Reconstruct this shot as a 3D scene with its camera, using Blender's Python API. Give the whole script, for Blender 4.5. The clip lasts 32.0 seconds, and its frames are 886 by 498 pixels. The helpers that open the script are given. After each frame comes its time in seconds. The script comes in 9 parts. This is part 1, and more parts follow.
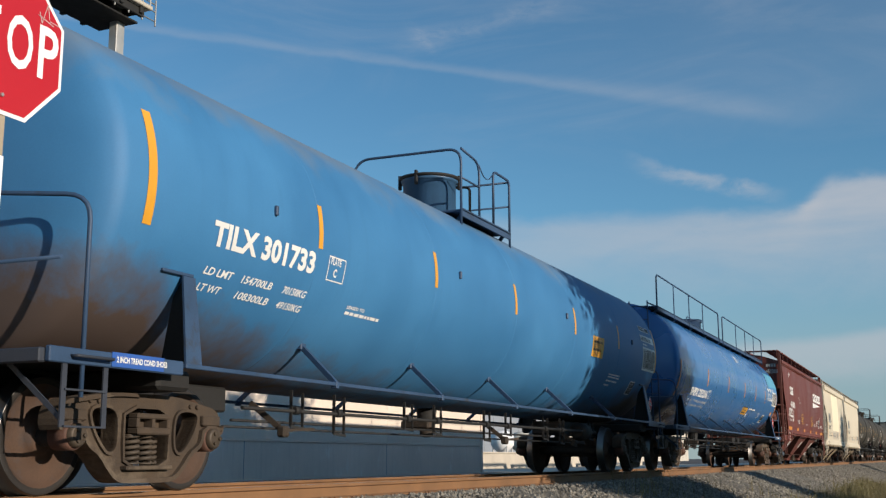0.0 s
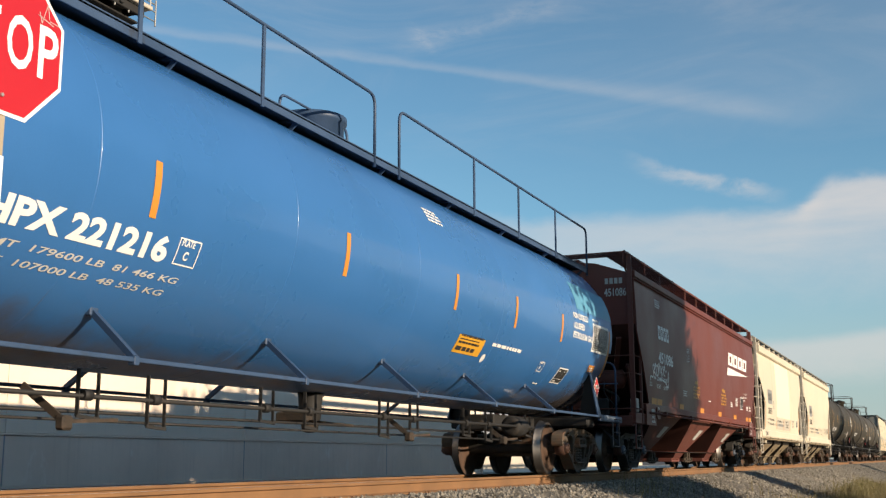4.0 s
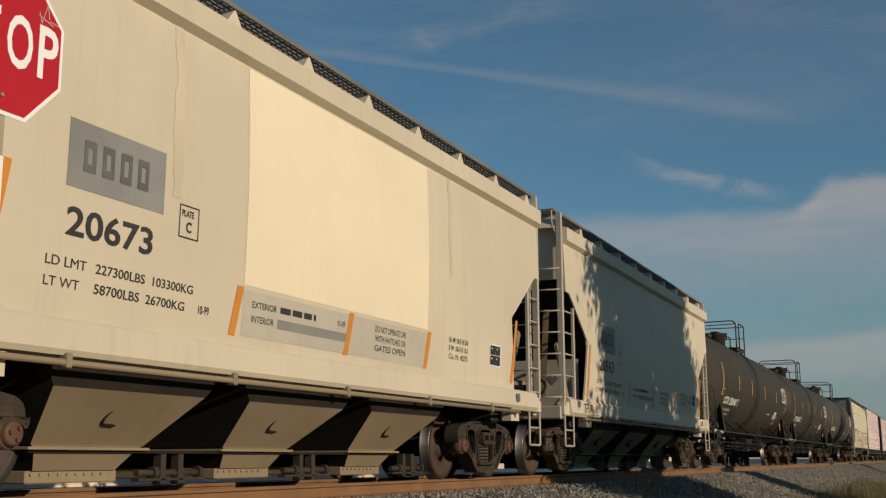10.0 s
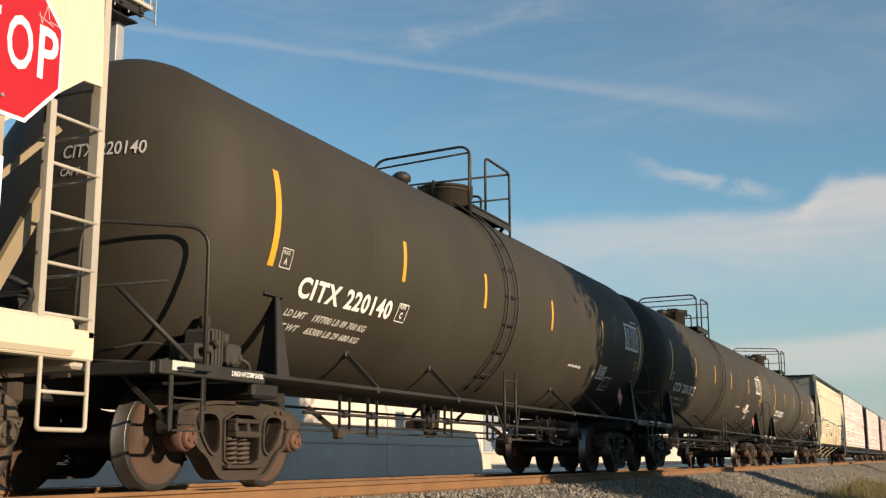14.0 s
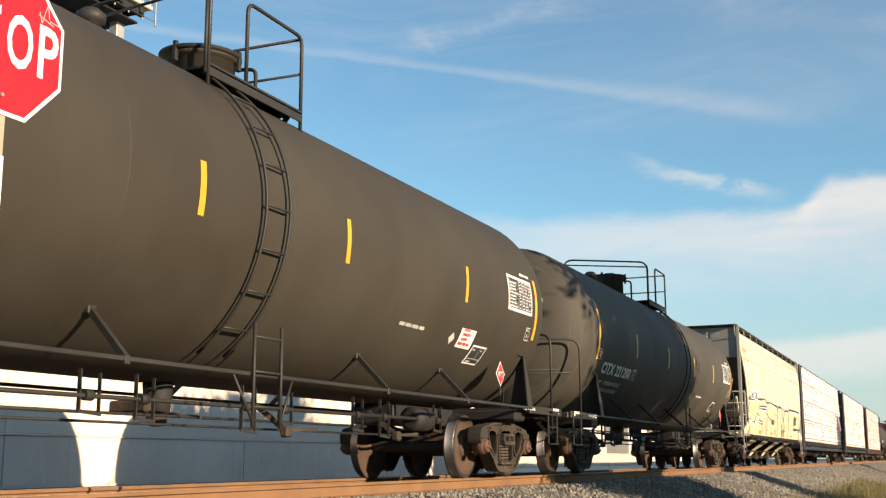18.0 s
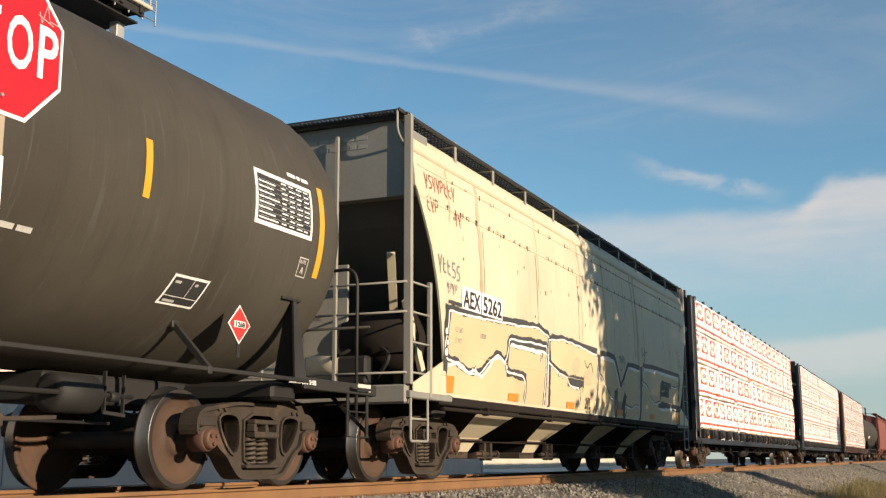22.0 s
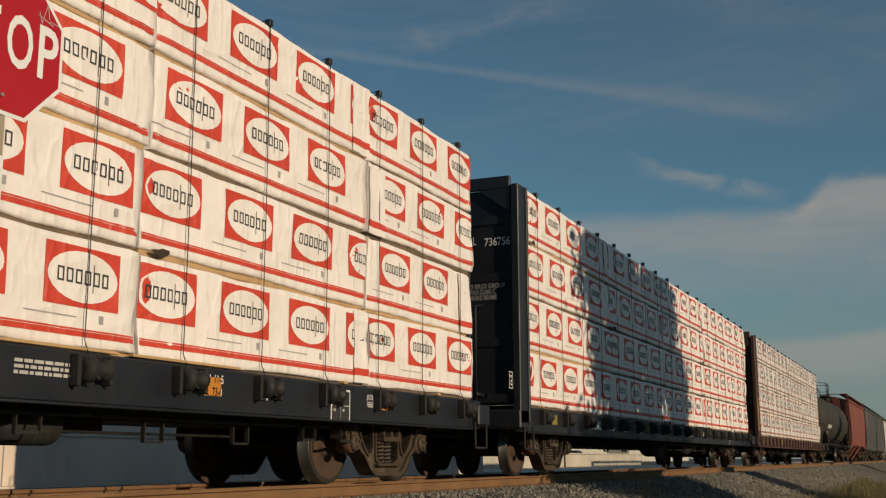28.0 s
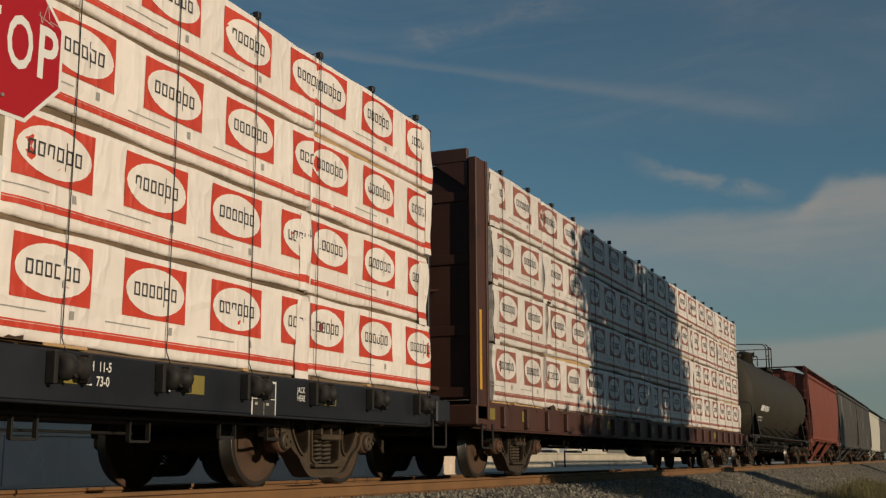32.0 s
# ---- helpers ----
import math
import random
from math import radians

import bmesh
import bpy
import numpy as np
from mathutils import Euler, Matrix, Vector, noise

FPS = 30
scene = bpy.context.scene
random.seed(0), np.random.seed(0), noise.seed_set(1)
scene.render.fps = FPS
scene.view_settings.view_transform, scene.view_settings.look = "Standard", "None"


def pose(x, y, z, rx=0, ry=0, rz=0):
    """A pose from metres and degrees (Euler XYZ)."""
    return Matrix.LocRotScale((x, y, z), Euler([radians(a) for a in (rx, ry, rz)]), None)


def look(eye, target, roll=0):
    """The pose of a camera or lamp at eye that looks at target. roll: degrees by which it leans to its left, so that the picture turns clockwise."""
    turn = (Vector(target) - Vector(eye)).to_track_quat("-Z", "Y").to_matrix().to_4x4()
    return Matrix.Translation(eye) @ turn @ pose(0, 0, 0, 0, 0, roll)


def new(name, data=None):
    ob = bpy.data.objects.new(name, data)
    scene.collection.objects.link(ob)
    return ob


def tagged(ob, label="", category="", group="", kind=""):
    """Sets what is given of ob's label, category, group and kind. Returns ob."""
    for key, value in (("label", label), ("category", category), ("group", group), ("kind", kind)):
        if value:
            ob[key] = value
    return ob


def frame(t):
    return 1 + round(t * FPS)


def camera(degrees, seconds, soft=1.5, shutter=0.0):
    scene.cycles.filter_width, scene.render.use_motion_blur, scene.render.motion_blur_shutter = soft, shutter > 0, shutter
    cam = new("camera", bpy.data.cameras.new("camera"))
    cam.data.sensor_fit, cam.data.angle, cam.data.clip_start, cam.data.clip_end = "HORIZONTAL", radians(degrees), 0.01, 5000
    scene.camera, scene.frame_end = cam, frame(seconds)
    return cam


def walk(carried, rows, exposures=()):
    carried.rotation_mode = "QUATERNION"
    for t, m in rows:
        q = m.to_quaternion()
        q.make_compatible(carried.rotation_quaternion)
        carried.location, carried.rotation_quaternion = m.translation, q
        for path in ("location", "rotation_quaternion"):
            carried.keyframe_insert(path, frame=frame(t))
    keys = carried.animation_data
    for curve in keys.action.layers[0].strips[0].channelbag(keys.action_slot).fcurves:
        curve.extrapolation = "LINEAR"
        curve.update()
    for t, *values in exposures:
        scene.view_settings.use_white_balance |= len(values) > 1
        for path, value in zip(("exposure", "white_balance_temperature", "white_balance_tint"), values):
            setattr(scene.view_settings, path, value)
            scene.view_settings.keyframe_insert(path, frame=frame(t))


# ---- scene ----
# camera: stands still beside the track, on the low side of the ballast bank
cam = camera(42.92, 32.0, soft=1.3)
STAND = pose(7.2, 0.0, 0.266, 100.587, 0.17, 23.604)
walk(cam, [(0.0, STAND), (32.0, STAND)],
     exposures=[(0.0, 0.04, 6050, 13), (1.0, 0.20, 6050, 13), (2.0, 0.32, 6400, 13), (5.0, 0.50, 6950, 16), (6.0, 0.52, 7000, 16), (7.0, 0.52, 7050, 16), (8.0, 0.50, 7000, 16), (9.0, 0.00, 6800, 16), (10.0, -0.52, 6700, 13), (11.0, -0.60, 6650, 13), (12.3, -0.40, 6550, 13), (13.0, -0.52, 6700, 13), (13.5, -0.10, 7000, 16), (14.0, 0.42, 7250, 16), (14.6, 0.82, 7250, 16), (19.0, 0.86, 7250, 16), (21.0, 0.79, 7300, 16), (22.0, 0.47, 7000, 16), (23.0, -0.30, 6650, 16), (24.0, -0.50, 6700, 11), (25.0, -0.60, 6750, 11), (26.0, -0.86, 7050, 11), (28.5, -0.72, 7100, 11), (29.0, -0.72, 7100, 11), (30.0, -0.87, 7250, 11), (31.0, -0.88, 7200, 11), (32.0, -0.91, 7200, 11)])

# low winter sun, nearly square to the track, a little from behind
SUN_EL, SUN_TURN = 15.0, 13.6
sun_dir = Vector((math.cos(radians(SUN_TURN)) * math.cos(radians(SUN_EL)),
                  -math.sin(radians(SUN_TURN)) * math.cos(radians(SUN_EL)), math.sin(radians(SUN_EL))))
sun = new("sun", bpy.data.lights.new("sun", "SUN"))
sun.data.energy, sun.data.angle, sun.data.color = 5.0, radians(0.53), (1.0, 0.86, 0.66)
sun.matrix_world = look((60, -15, 40), Vector((60, -15, 40)) - sun_dir)

world = bpy.data.worlds.new("sky")
scene.world = world
world.use_nodes = True


def build_sky():
    nt = world.node_tree
    nt.nodes.clear()
    N, L = nt.nodes.new, nt.links.new
    out, bg = N("ShaderNodeOutputWorld"), N("ShaderNodeBackground")
    sky = N("ShaderNodeTexSky")
    sky.sky_type, sky.sun_disc = "NISHITA", False
    sky.sun_elevation = radians(SUN_EL)
    sky.sun_rotation = radians(90 + SUN_TURN)
    sky.air_density, sky.dust_density, sky.ozone_density = 1.0, 0.0, 3.5
    tc = N("ShaderNodeTexCoord")
    sep = N("ShaderNodeSeparateXYZ")
    L(tc.outputs["Generated"], sep.inputs[0])

    def m(op, a, b=None, c=None, clamp=False):
        n = N("ShaderNodeMath")
        n.operation, n.use_clamp = op, clamp
        for i, v in enumerate((a, b, c)):
            if v is None:
                continue
            if isinstance(v, (int, float)):
                n.inputs[i].default_value = v
            else:
                L(v, n.inputs[i])
        return n.outputs[0]

    def ramp(v, lo, hi):
        n = N("ShaderNodeMapRange")
        n.interpolation_type = "SMOOTHSTEP"
        n.inputs["From Min"].default_value, n.inputs["From Max"].default_value = lo, hi
        L(v, n.inputs["Value"])
        return n.outputs[0]

    deg = 57.29578
    az = m("MULTIPLY", m("ARCTAN2", m("MULTIPLY", sep.outputs[0], -1.0), sep.outputs[1]), deg)
    el = m("MULTIPLY", m("ARCSINE", sep.outputs[2]), deg)
    comb = N("ShaderNodeCombineXYZ")
    L(az, comb.inputs[0])
    L(el, comb.inputs[1])

    def cloud_noise(sx, sy, scale, detail, rough, dist=0.0, shift=0.0):
        mp = N("ShaderNodeMapping")
        mp.inputs["Scale"].default_value = (sx, sy, 1)
        mp.inputs["Location"].default_value = (shift, shift * 0.37, 0)
        L(comb.outputs[0], mp.inputs["Vector"])
        n = N("ShaderNodeTexNoise")
        n.inputs["Scale"].default_value, n.inputs["Detail"].default_value = scale, detail
        n.inputs["Roughness"].default_value, n.inputs["Distortion"].default_value = rough, dist
        L(mp.outputs[0], n.inputs["Vector"])
        return n.outputs["Fac"]

    def band(v, mid, soft_in, soft_out):
        """1 on a line, falling off below and above it."""
        d = m("SUBTRACT", v, mid)
        return m("MULTIPLY", ramp(d, -soft_in, 0.0), ramp(m("MULTIPLY", d, -1.0), -soft_out, 0.0))

    fray = m("SUBTRACT", cloud_noise(0.30, 0.55, 1.0, 7, 0.62, 0.3), 0.5)
    wide = m("SUBTRACT", cloud_noise(0.10, 0.26, 1.0, 5, 0.55, 0.4, 5.0), 0.5)
    elw = m("ADD", el, m("ADD", m("MULTIPLY", fray, 2.2), m("MULTIPLY", wide, 1.6)))
    east = ramp(m("MULTIPLY", az, -1.0), -24.0, -3.0)
    # broad bank over the far end of the train: soft top, a heaped crest at one end, fading out below
    heap = m("MULTIPLY", ramp(m("MULTIPLY", az, -1.0), -5.9, -3.9), 1.3)
    bank_top = m("ADD", 12.15, heap)
    edge = m("ADD", m("MULTIPLY", fray, 1.1), m("MULTIPLY", wide, 0.7))
    over = m("SUBTRACT", bank_top, m("ADD", el, edge))
    bank = m("MULTIPLY", ramp(over, -0.35, 0.75), ramp(elw, 6.2, 11.6))
    bank = m("MULTIPLY", bank, m("ADD", 0.62, m("MULTIPLY", ramp(cloud_noise(0.10, 0.42, 1.0, 8, 0.58, 0.3, 3.1), 0.30, 0.66), 0.38)))
    bank = m("MULTIPLY", bank, m("ADD", 0.62, m("MULTIPLY", east, 0.38)))
    bank = m("MULTIPLY", bank, ramp(az, -70.0, -25.0))
    crest = m("MULTIPLY", m("MULTIPLY", ramp(over, -0.1, 0.5), ramp(m("MULTIPLY", over, -1.0), -2.2, -0.2)), ramp(m("MULTIPLY", az, -1.0), -8.0, -4.0))
    # torn wedge of cloud above the bank
    wedge_el = m("ADD", m("MULTIPLY", az, 0.27), 11.05)
    puff = m("MULTIPLY", band(m("ADD", el, m("MULTIPLY", fray, 1.5)), wedge_el, 0.75, 0.45), m("MULTIPLY", ramp(az, 5.6, 8.6), ramp(m("MULTIPLY", az, -1.0), -14.6, -11.0)))
    puff = m("MULTIPLY", puff, ramp(cloud_noise(0.5, 0.9, 1.0, 8, 0.62, 0.5, 7.7), 0.30, 0.60))
    # lower band near the horizon, crisp above and soft below
    low_top = m("ADD", 6.35, m("MULTIPLY", az, -0.075))
    low = m("MULTIPLY", ramp(m("SUBTRACT", low_top, m("ADD", el, m("MULTIPLY", fray, 0.5))), -0.1, 0.6), ramp(elw, 2.6, 5.0))
    low = m("MULTIPLY", low, ramp(az, -70.0, -25.0))
    # old vapour trail, narrow at one end and spread at the other
    trail_el = m("ADD", m("ADD", 15.15, m("MULTIPLY", az, 0.2547)), m("MULTIPLY", m("MULTIPLY", az, az), -0.00271))
    spread = m("ADD", 0.28, m("MULTIPLY", east, 0.5))
    trail_d = m("DIVIDE", m("SUBTRACT", m("ADD", el, m("MULTIPLY", fray, 0.35)), trail_el), spread)
    trail = m("MULTIPLY", band(trail_d, 0.0, 1.0, 1.6), m("MULTIPLY", ramp(az, 3.0, 9.0), m("ADD", 0.45, m("MULTIPLY", cloud_noise(0.4, 0.9, 1.0, 6, 0.7, 0.3, 1.3), 0.9))))
    # combed-out wisps above the trail
    comb_el = m("ADD", 26.9, m("MULTIPLY", az, -0.235))
    wisp = m("MULTIPLY", band(m("ADD", el, m("MULTIPLY", fray, 1.2)), comb_el, 1.0, 0.9), m("MULTIPLY", ramp(az, 15.5, 19.0), ramp(m("MULTIPLY", az, -1.0), -27.0, -24.5)))
    hook = m("MULTIPLY", band(m("ADD", az, m("MULTIPLY", m("SUBTRACT", el, 21.0), -0.75)), 24.5, 0.5, 0.9), m("MULTIPLY", ramp(el, 20.2, 20.9), ramp(m("MULTIPLY", el, -1.0), -22.6, -21.2)))
    wisp = m("MULTIPLY", m("ADD", wisp, m("MULTIPLY", hook, 0.8)), ramp(cloud_noise(0.35, 1.0, 1.0, 8, 0.66, 0.8, 2.3), 0.32, 0.68))
    # thin high veil
    cir = m("MULTIPLY", ramp(cloud_noise(0.07, 0.26, 1.0, 9, 0.62, 0.9, 11.0), 0.40, 0.76), ramp(el, 12.0, 18.0))
    veil = m("MULTIPLY", m("MULTIPLY", east, ramp(el, 15.5, 17.5)), m("ADD", 0.5, cloud_noise(0.12, 0.3, 1.0, 6, 0.6, 0.6, 9.0)))
    cover = m("ADD", m("MULTIPLY", bank, 0.66), m("MULTIPLY", puff, 0.42))
    cover = m("ADD", cover, m("MULTIPLY", crest, 0.26))
    cover = m("ADD", cover, m("MULTIPLY", low, 0.52))
    cover = m("ADD", cover, m("MULTIPLY", trail, 0.17))
    cover = m("ADD", cover, m("MULTIPLY", wisp, 0.17))
    cover = m("ADD", cover, m("MULTIPLY", veil, 0.07))
    cover = m("ADD", cover, m("MULTIPLY", cir, 0.12), clamp=True)
    cover = m("MINIMUM", cover, 0.9)
    mix = N("ShaderNodeMix")
    mix.data_type = "RGBA"
    L(cover, mix.inputs["Factor"])
    tone = N("ShaderNodeMix")
    tone.data_type, tone.blend_type = "RGBA", "MULTIPLY"
    tone.inputs["Factor"].default_value = 1.0
    L(sky.outputs[0], tone.inputs["A"])
    tone.inputs["B"].default_value = (0.82, 1.06, 0.99, 1)
    # pale haze low over the horizon
    haze = N("ShaderNodeMix")
    haze.data_type = "RGBA"
    L(m("MULTIPLY", ramp(m("MULTIPLY", el, -1.0), -13.0, -1.0), 0.75), haze.inputs["Factor"])
    L(tone.outputs["Result"], haze.inputs["A"])
    haze.inputs["B"].default_value = HAZE
    L(haze.outputs["Result"], mix.inputs["A"])
    mix.inputs["B"].default_value = CLOUD
    L(mix.outputs["Result"], bg.inputs["Color"])
    bg.inputs["Strength"].default_value = SKY
    L(bg.outputs[0], out.inputs[0])


SKY, CLOUD, HAZE = 0.11, (4.6, 4.6, 4.5, 1), (2.45, 3.1, 3.45, 1)
build_sky()


# ---- mesh tools ----
class M:
    """Vertices and faces of one mesh, with material slots and smooth flags."""

    def __init__(self):
        self.v, self.f, self.mi, self.sm = [], [], [], []

    def face(self, idx, mat=0, smooth=False):
        self.f.append(idx)
        self.mi.append(mat)
        self.sm.append(smooth)

    def box(self, x0, x1, y0, y1, z0, z1, mat=0):
        n = len(self.v)
        self.v += [(x, y, z) for z in (z0, z1) for y in (y0, y1) for x in (x0, x1)]
        for q in ((0, 2, 3, 1), (4, 5, 7, 6), (0, 1, 5, 4), (2, 6, 7, 3), (0, 4, 6, 2), (1, 3, 7, 5)):
            self.face([n + i for i in q], mat)
        return self

    def cbox(self, x0, x1, y0, y1, z0, z1, b=0.006, mat=0):
        """A box with chamfered edges."""
        c = ((x0 + x1) / 2, (y0 + y1) / 2, (z0 + z1) / 2)
        h = (abs(x1 - x0) / 2, abs(y1 - y0) / 2, abs(z1 - z0) / 2)
        b = min(b, min(h) * 0.45)
        n = len(self.v)
        key = {}
        for sx in (-1, 1):
            for sy in (-1, 1):
                for sz in (-1, 1):
                    s = (sx, sy, sz)
                    for ax in range(3):
                        p = [c[i] + s[i] * (h[i] - (0 if i == ax else b)) for i in range(3)]
                        key[s + (ax,)] = len(self.v)
                        self.v.append(tuple(p))
        cc = Vector(c)

        def add(ids):
            ps = [Vector(self.v[i]) for i in ids]
            nn = (ps[1] - ps[0]).cross(ps[2] - ps[0])
            mid = sum(ps, Vector()) / len(ps)
            self.face(ids if nn.dot(mid - cc) > 0 else ids[::-1], mat)

        for ax in range(3):
            a, d = [i for i in range(3) if i != ax]
            for s in (-1, 1):
                ids = []
                for sa, sd in ((-1, -1), (1, -1), (1, 1), (-1, 1)):
                    k = [0, 0, 0]
                    k[ax], k[a], k[d] = s, sa, sd
                    ids.append(key[tuple(k) + (ax,)])
                add(ids)
            for sa in (-1, 1):
                for sd in (-1, 1):
                    k0, k1 = [0, 0, 0], [0, 0, 0]
                    k0[ax], k0[a], k0[d] = -1, sa, sd
                    k1[ax], k1[a], k1[d] = 1, sa, sd
                    add([key[tuple(k0) + (a,)], key[tuple(k1) + (a,)], key[tuple(k1) + (d,)], key[tuple(k0) + (d,)]])
        for sx in (-1, 1):
            for sy in (-1, 1):
                for sz in (-1, 1):
                    add([key[(sx, sy, sz, i)] for i in range(3)])
        return self

    def tube(self, pts, r=0.02, n=8, mat=0, close=False):
        """A round bar along a line of points."""
        pts = [Vector(p) for p in pts]
        rings = []
        up = None
        for i, p in enumerate(pts):
            a = pts[i] - pts[i - 1] if i else pts[1] - pts[0]
            b = pts[i + 1] - pts[i] if i + 1 < len(pts) else a
            d = (a.normalized() + b.normalized())
            d = d.normalized() if d.length > 1e-6 else a.normalized()
            if up is None:
                up = Vector((0, 0, 1)) if abs(d.z) < 0.9 else Vector((1, 0, 0))
            s = d.cross(up).normalized()
            up = s.cross(d).normalized()
            k = 1.0 / max(0.5, d.dot(a.normalized()))
            n0 = len(self.v)
            self.v += [tuple(p + (s * math.cos(t) + up * math.sin(t)) * r * k) for t in (2 * math.pi * j / n for j in range(n))]
            rings.append(n0)
        for a, b in zip(rings, rings[1:]):
            for j in range(n):
                self.face([a + j, a + (j + 1) % n, b + (j + 1) % n, b + j][::-1], mat, True)
        self.face([rings[0] + j for j in range(n)], mat)
        self.face([rings[-1] + j for j in range(n)][::-1], mat)
        return self

    def bar(self, a, b, w=0.05, t=0.02, up=(0, 0, 1), mat=0):
        """A flat bar from a to b: w across, t along up."""
        a, b, up = Vector(a), Vector(b), Vector(up)
        d = (b - a).normalized()
        s = d.cross(up).normalized() * (w / 2)
        u = s.cross(d).normalized() * (t / 2)
        n = len(self.v)
        for p in (a, b):
            self.v += [tuple(p + q) for q in (-s - u, s - u, s + u, -s + u)]
        for q in ((0, 1, 2, 3), (7, 6, 5, 4), (0, 4, 5, 1), (1, 5, 6, 2), (2, 6, 7, 3), (3, 7, 4, 0)):
            self.face([n + i for i in q], mat)
        return self

    def lathe(self, prof, axis="x", n=32, c=(0, 0, 0), mat=0, smooth=True):
        """Turns a profile of (along, radius) round an axis through c. mat may be a list, one for each step."""
        rings = []
        for a, r in prof:
            n0 = len(self.v)
            for j in range(n):
                t = 2 * math.pi * j / n
                p, q = r * math.cos(t), r * math.sin(t)
                o = {"x": (a, p, q), "y": (q, a, p), "z": (p, q, a)}[axis]
                self.v.append((c[0] + o[0], c[1] + o[1], c[2] + o[2]))
            rings.append(n0)
        for i, (a, b) in enumerate(zip(rings, rings[1:])):
            for j in range(n):
                self.face([a + j, b + j, b + (j + 1) % n, a + (j + 1) % n][::-1], mat[i] if isinstance(mat, list) else mat, smooth)
        self.face([rings[0] + j for j in range(n)][::-1], mat[0] if isinstance(mat, list) else mat)
        self.face([rings[-1] + j for j in range(n)], mat[-1] if isinstance(mat, list) else mat)
        return self

    def loft(self, rings, mat=0, smooth=False, caps=True):
        """Skins closed rings of equal count."""
        n, k = len(self.v), len(rings[0])
        for r in rings:
            self.v += [tuple(p) for p in r]
        for i in range(len(rings) - 1):
            a, b = n + i * k, n + (i + 1) * k
            for j in range(k):
                self.face([a + j, a + (j + 1) % k, b + (j + 1) % k, b + j], mat, smooth)
        if caps:
            self.face([n + j for j in range(k)][::-1], mat)
            self.face([n + (len(rings) - 1) * k + j for j in range(k)], mat)
        return self

    def plate(self, outline, x0, x1, holes=(), mat=0):
        """A plate in the y-z plane, with holes, from x0 to x1."""
        bm = bmesh.new()
        edges = []
        for loop in (outline, *holes):
            vs = [bm.verts.new((x0, y, z)) for y, z in loop]
            edges += [bm.edges.new((vs[i], vs[(i + 1) % len(vs)])) for i in range(len(vs))]
        bmesh.ops.triangle_fill(bm, edges=edges, use_beauty=True)
        ext = bmesh.ops.extrude_face_region(bm, geom=bm.faces[:])
        bmesh.ops.translate(bm, verts=[g for g in ext["geom"] if isinstance(g, bmesh.types.BMVert)], vec=(x1 - x0, 0, 0))
        bmesh.ops.recalc_face_normals(bm, faces=bm.faces[:])
        n = len(self.v)
        bm.verts.index_update()
        self.v += [tuple(v.co) for v in bm.verts]
        for f in bm.faces:
            self.face([n + v.index for v in f.verts], mat)
        bm.free()
        return self

    def mesh(self, name, mats, bevel=0.0):
        me = bpy.data.meshes.new(name)
        me.from_pydata(self.v, [], self.f)
        me.polygons.foreach_set("material_index", self.mi)
        me.polygons.foreach_set("use_smooth", self.sm)
        for m in (mats if isinstance(mats, (list, tuple)) else [mats]):
            me.materials.append(m)
        if bevel:
            bm = bmesh.new()
            bm.from_mesh(me)
            bmesh.ops.remove_doubles(bm, verts=bm.verts[:], dist=1e-5)
            es = [e for e in bm.edges if len(e.link_faces) == 2 and e.calc_face_angle(0) > 0.6]
            bmesh.ops.bevel(bm, geom=es, offset=bevel, segments=2, affect="EDGES", clamp_overlap=True)
            bm.to_mesh(me)
            bm.free()
        me.update()
        return me


def part(name, mm, mats, parent, label="", at=(0, 0, 0), bevel=0.0):
    """Links a mesh as one part under a thing or a part."""
    me = mm.mesh(name, mats, bevel) if isinstance(mm, M) else mm
    ob = new(name, me)
    ob.parent = parent
    ob.location = at
    if label:
        tagged(ob, label)
    return ob


def thing(name, label, category, at=(0, 0, 0), group="", kind=""):
    return tagged(new_at(name, None, at), label, category, group, kind)


def new_at(name, data, at):
    ob = new(name, data)
    ob.location = at
    return ob


def rod(pts, bend=0.12, steps=5):
    """Rounds the corners of a line of points."""
    pts = [Vector(p) for p in pts]
    out = [pts[0]]
    for a, b, c in zip(pts, pts[1:], pts[2:]):
        k = min(bend, (b - a).length * 0.45, (c - b).length * 0.45)
        p, q = b + (a - b).normalized() * k, b + (c - b).normalized() * k
        for i in range(steps + 1):
            t = i / steps
            out.append(p * (1 - t) ** 2 + b * 2 * t * (1 - t) + q * t * t)
    return out + [pts[-1]]


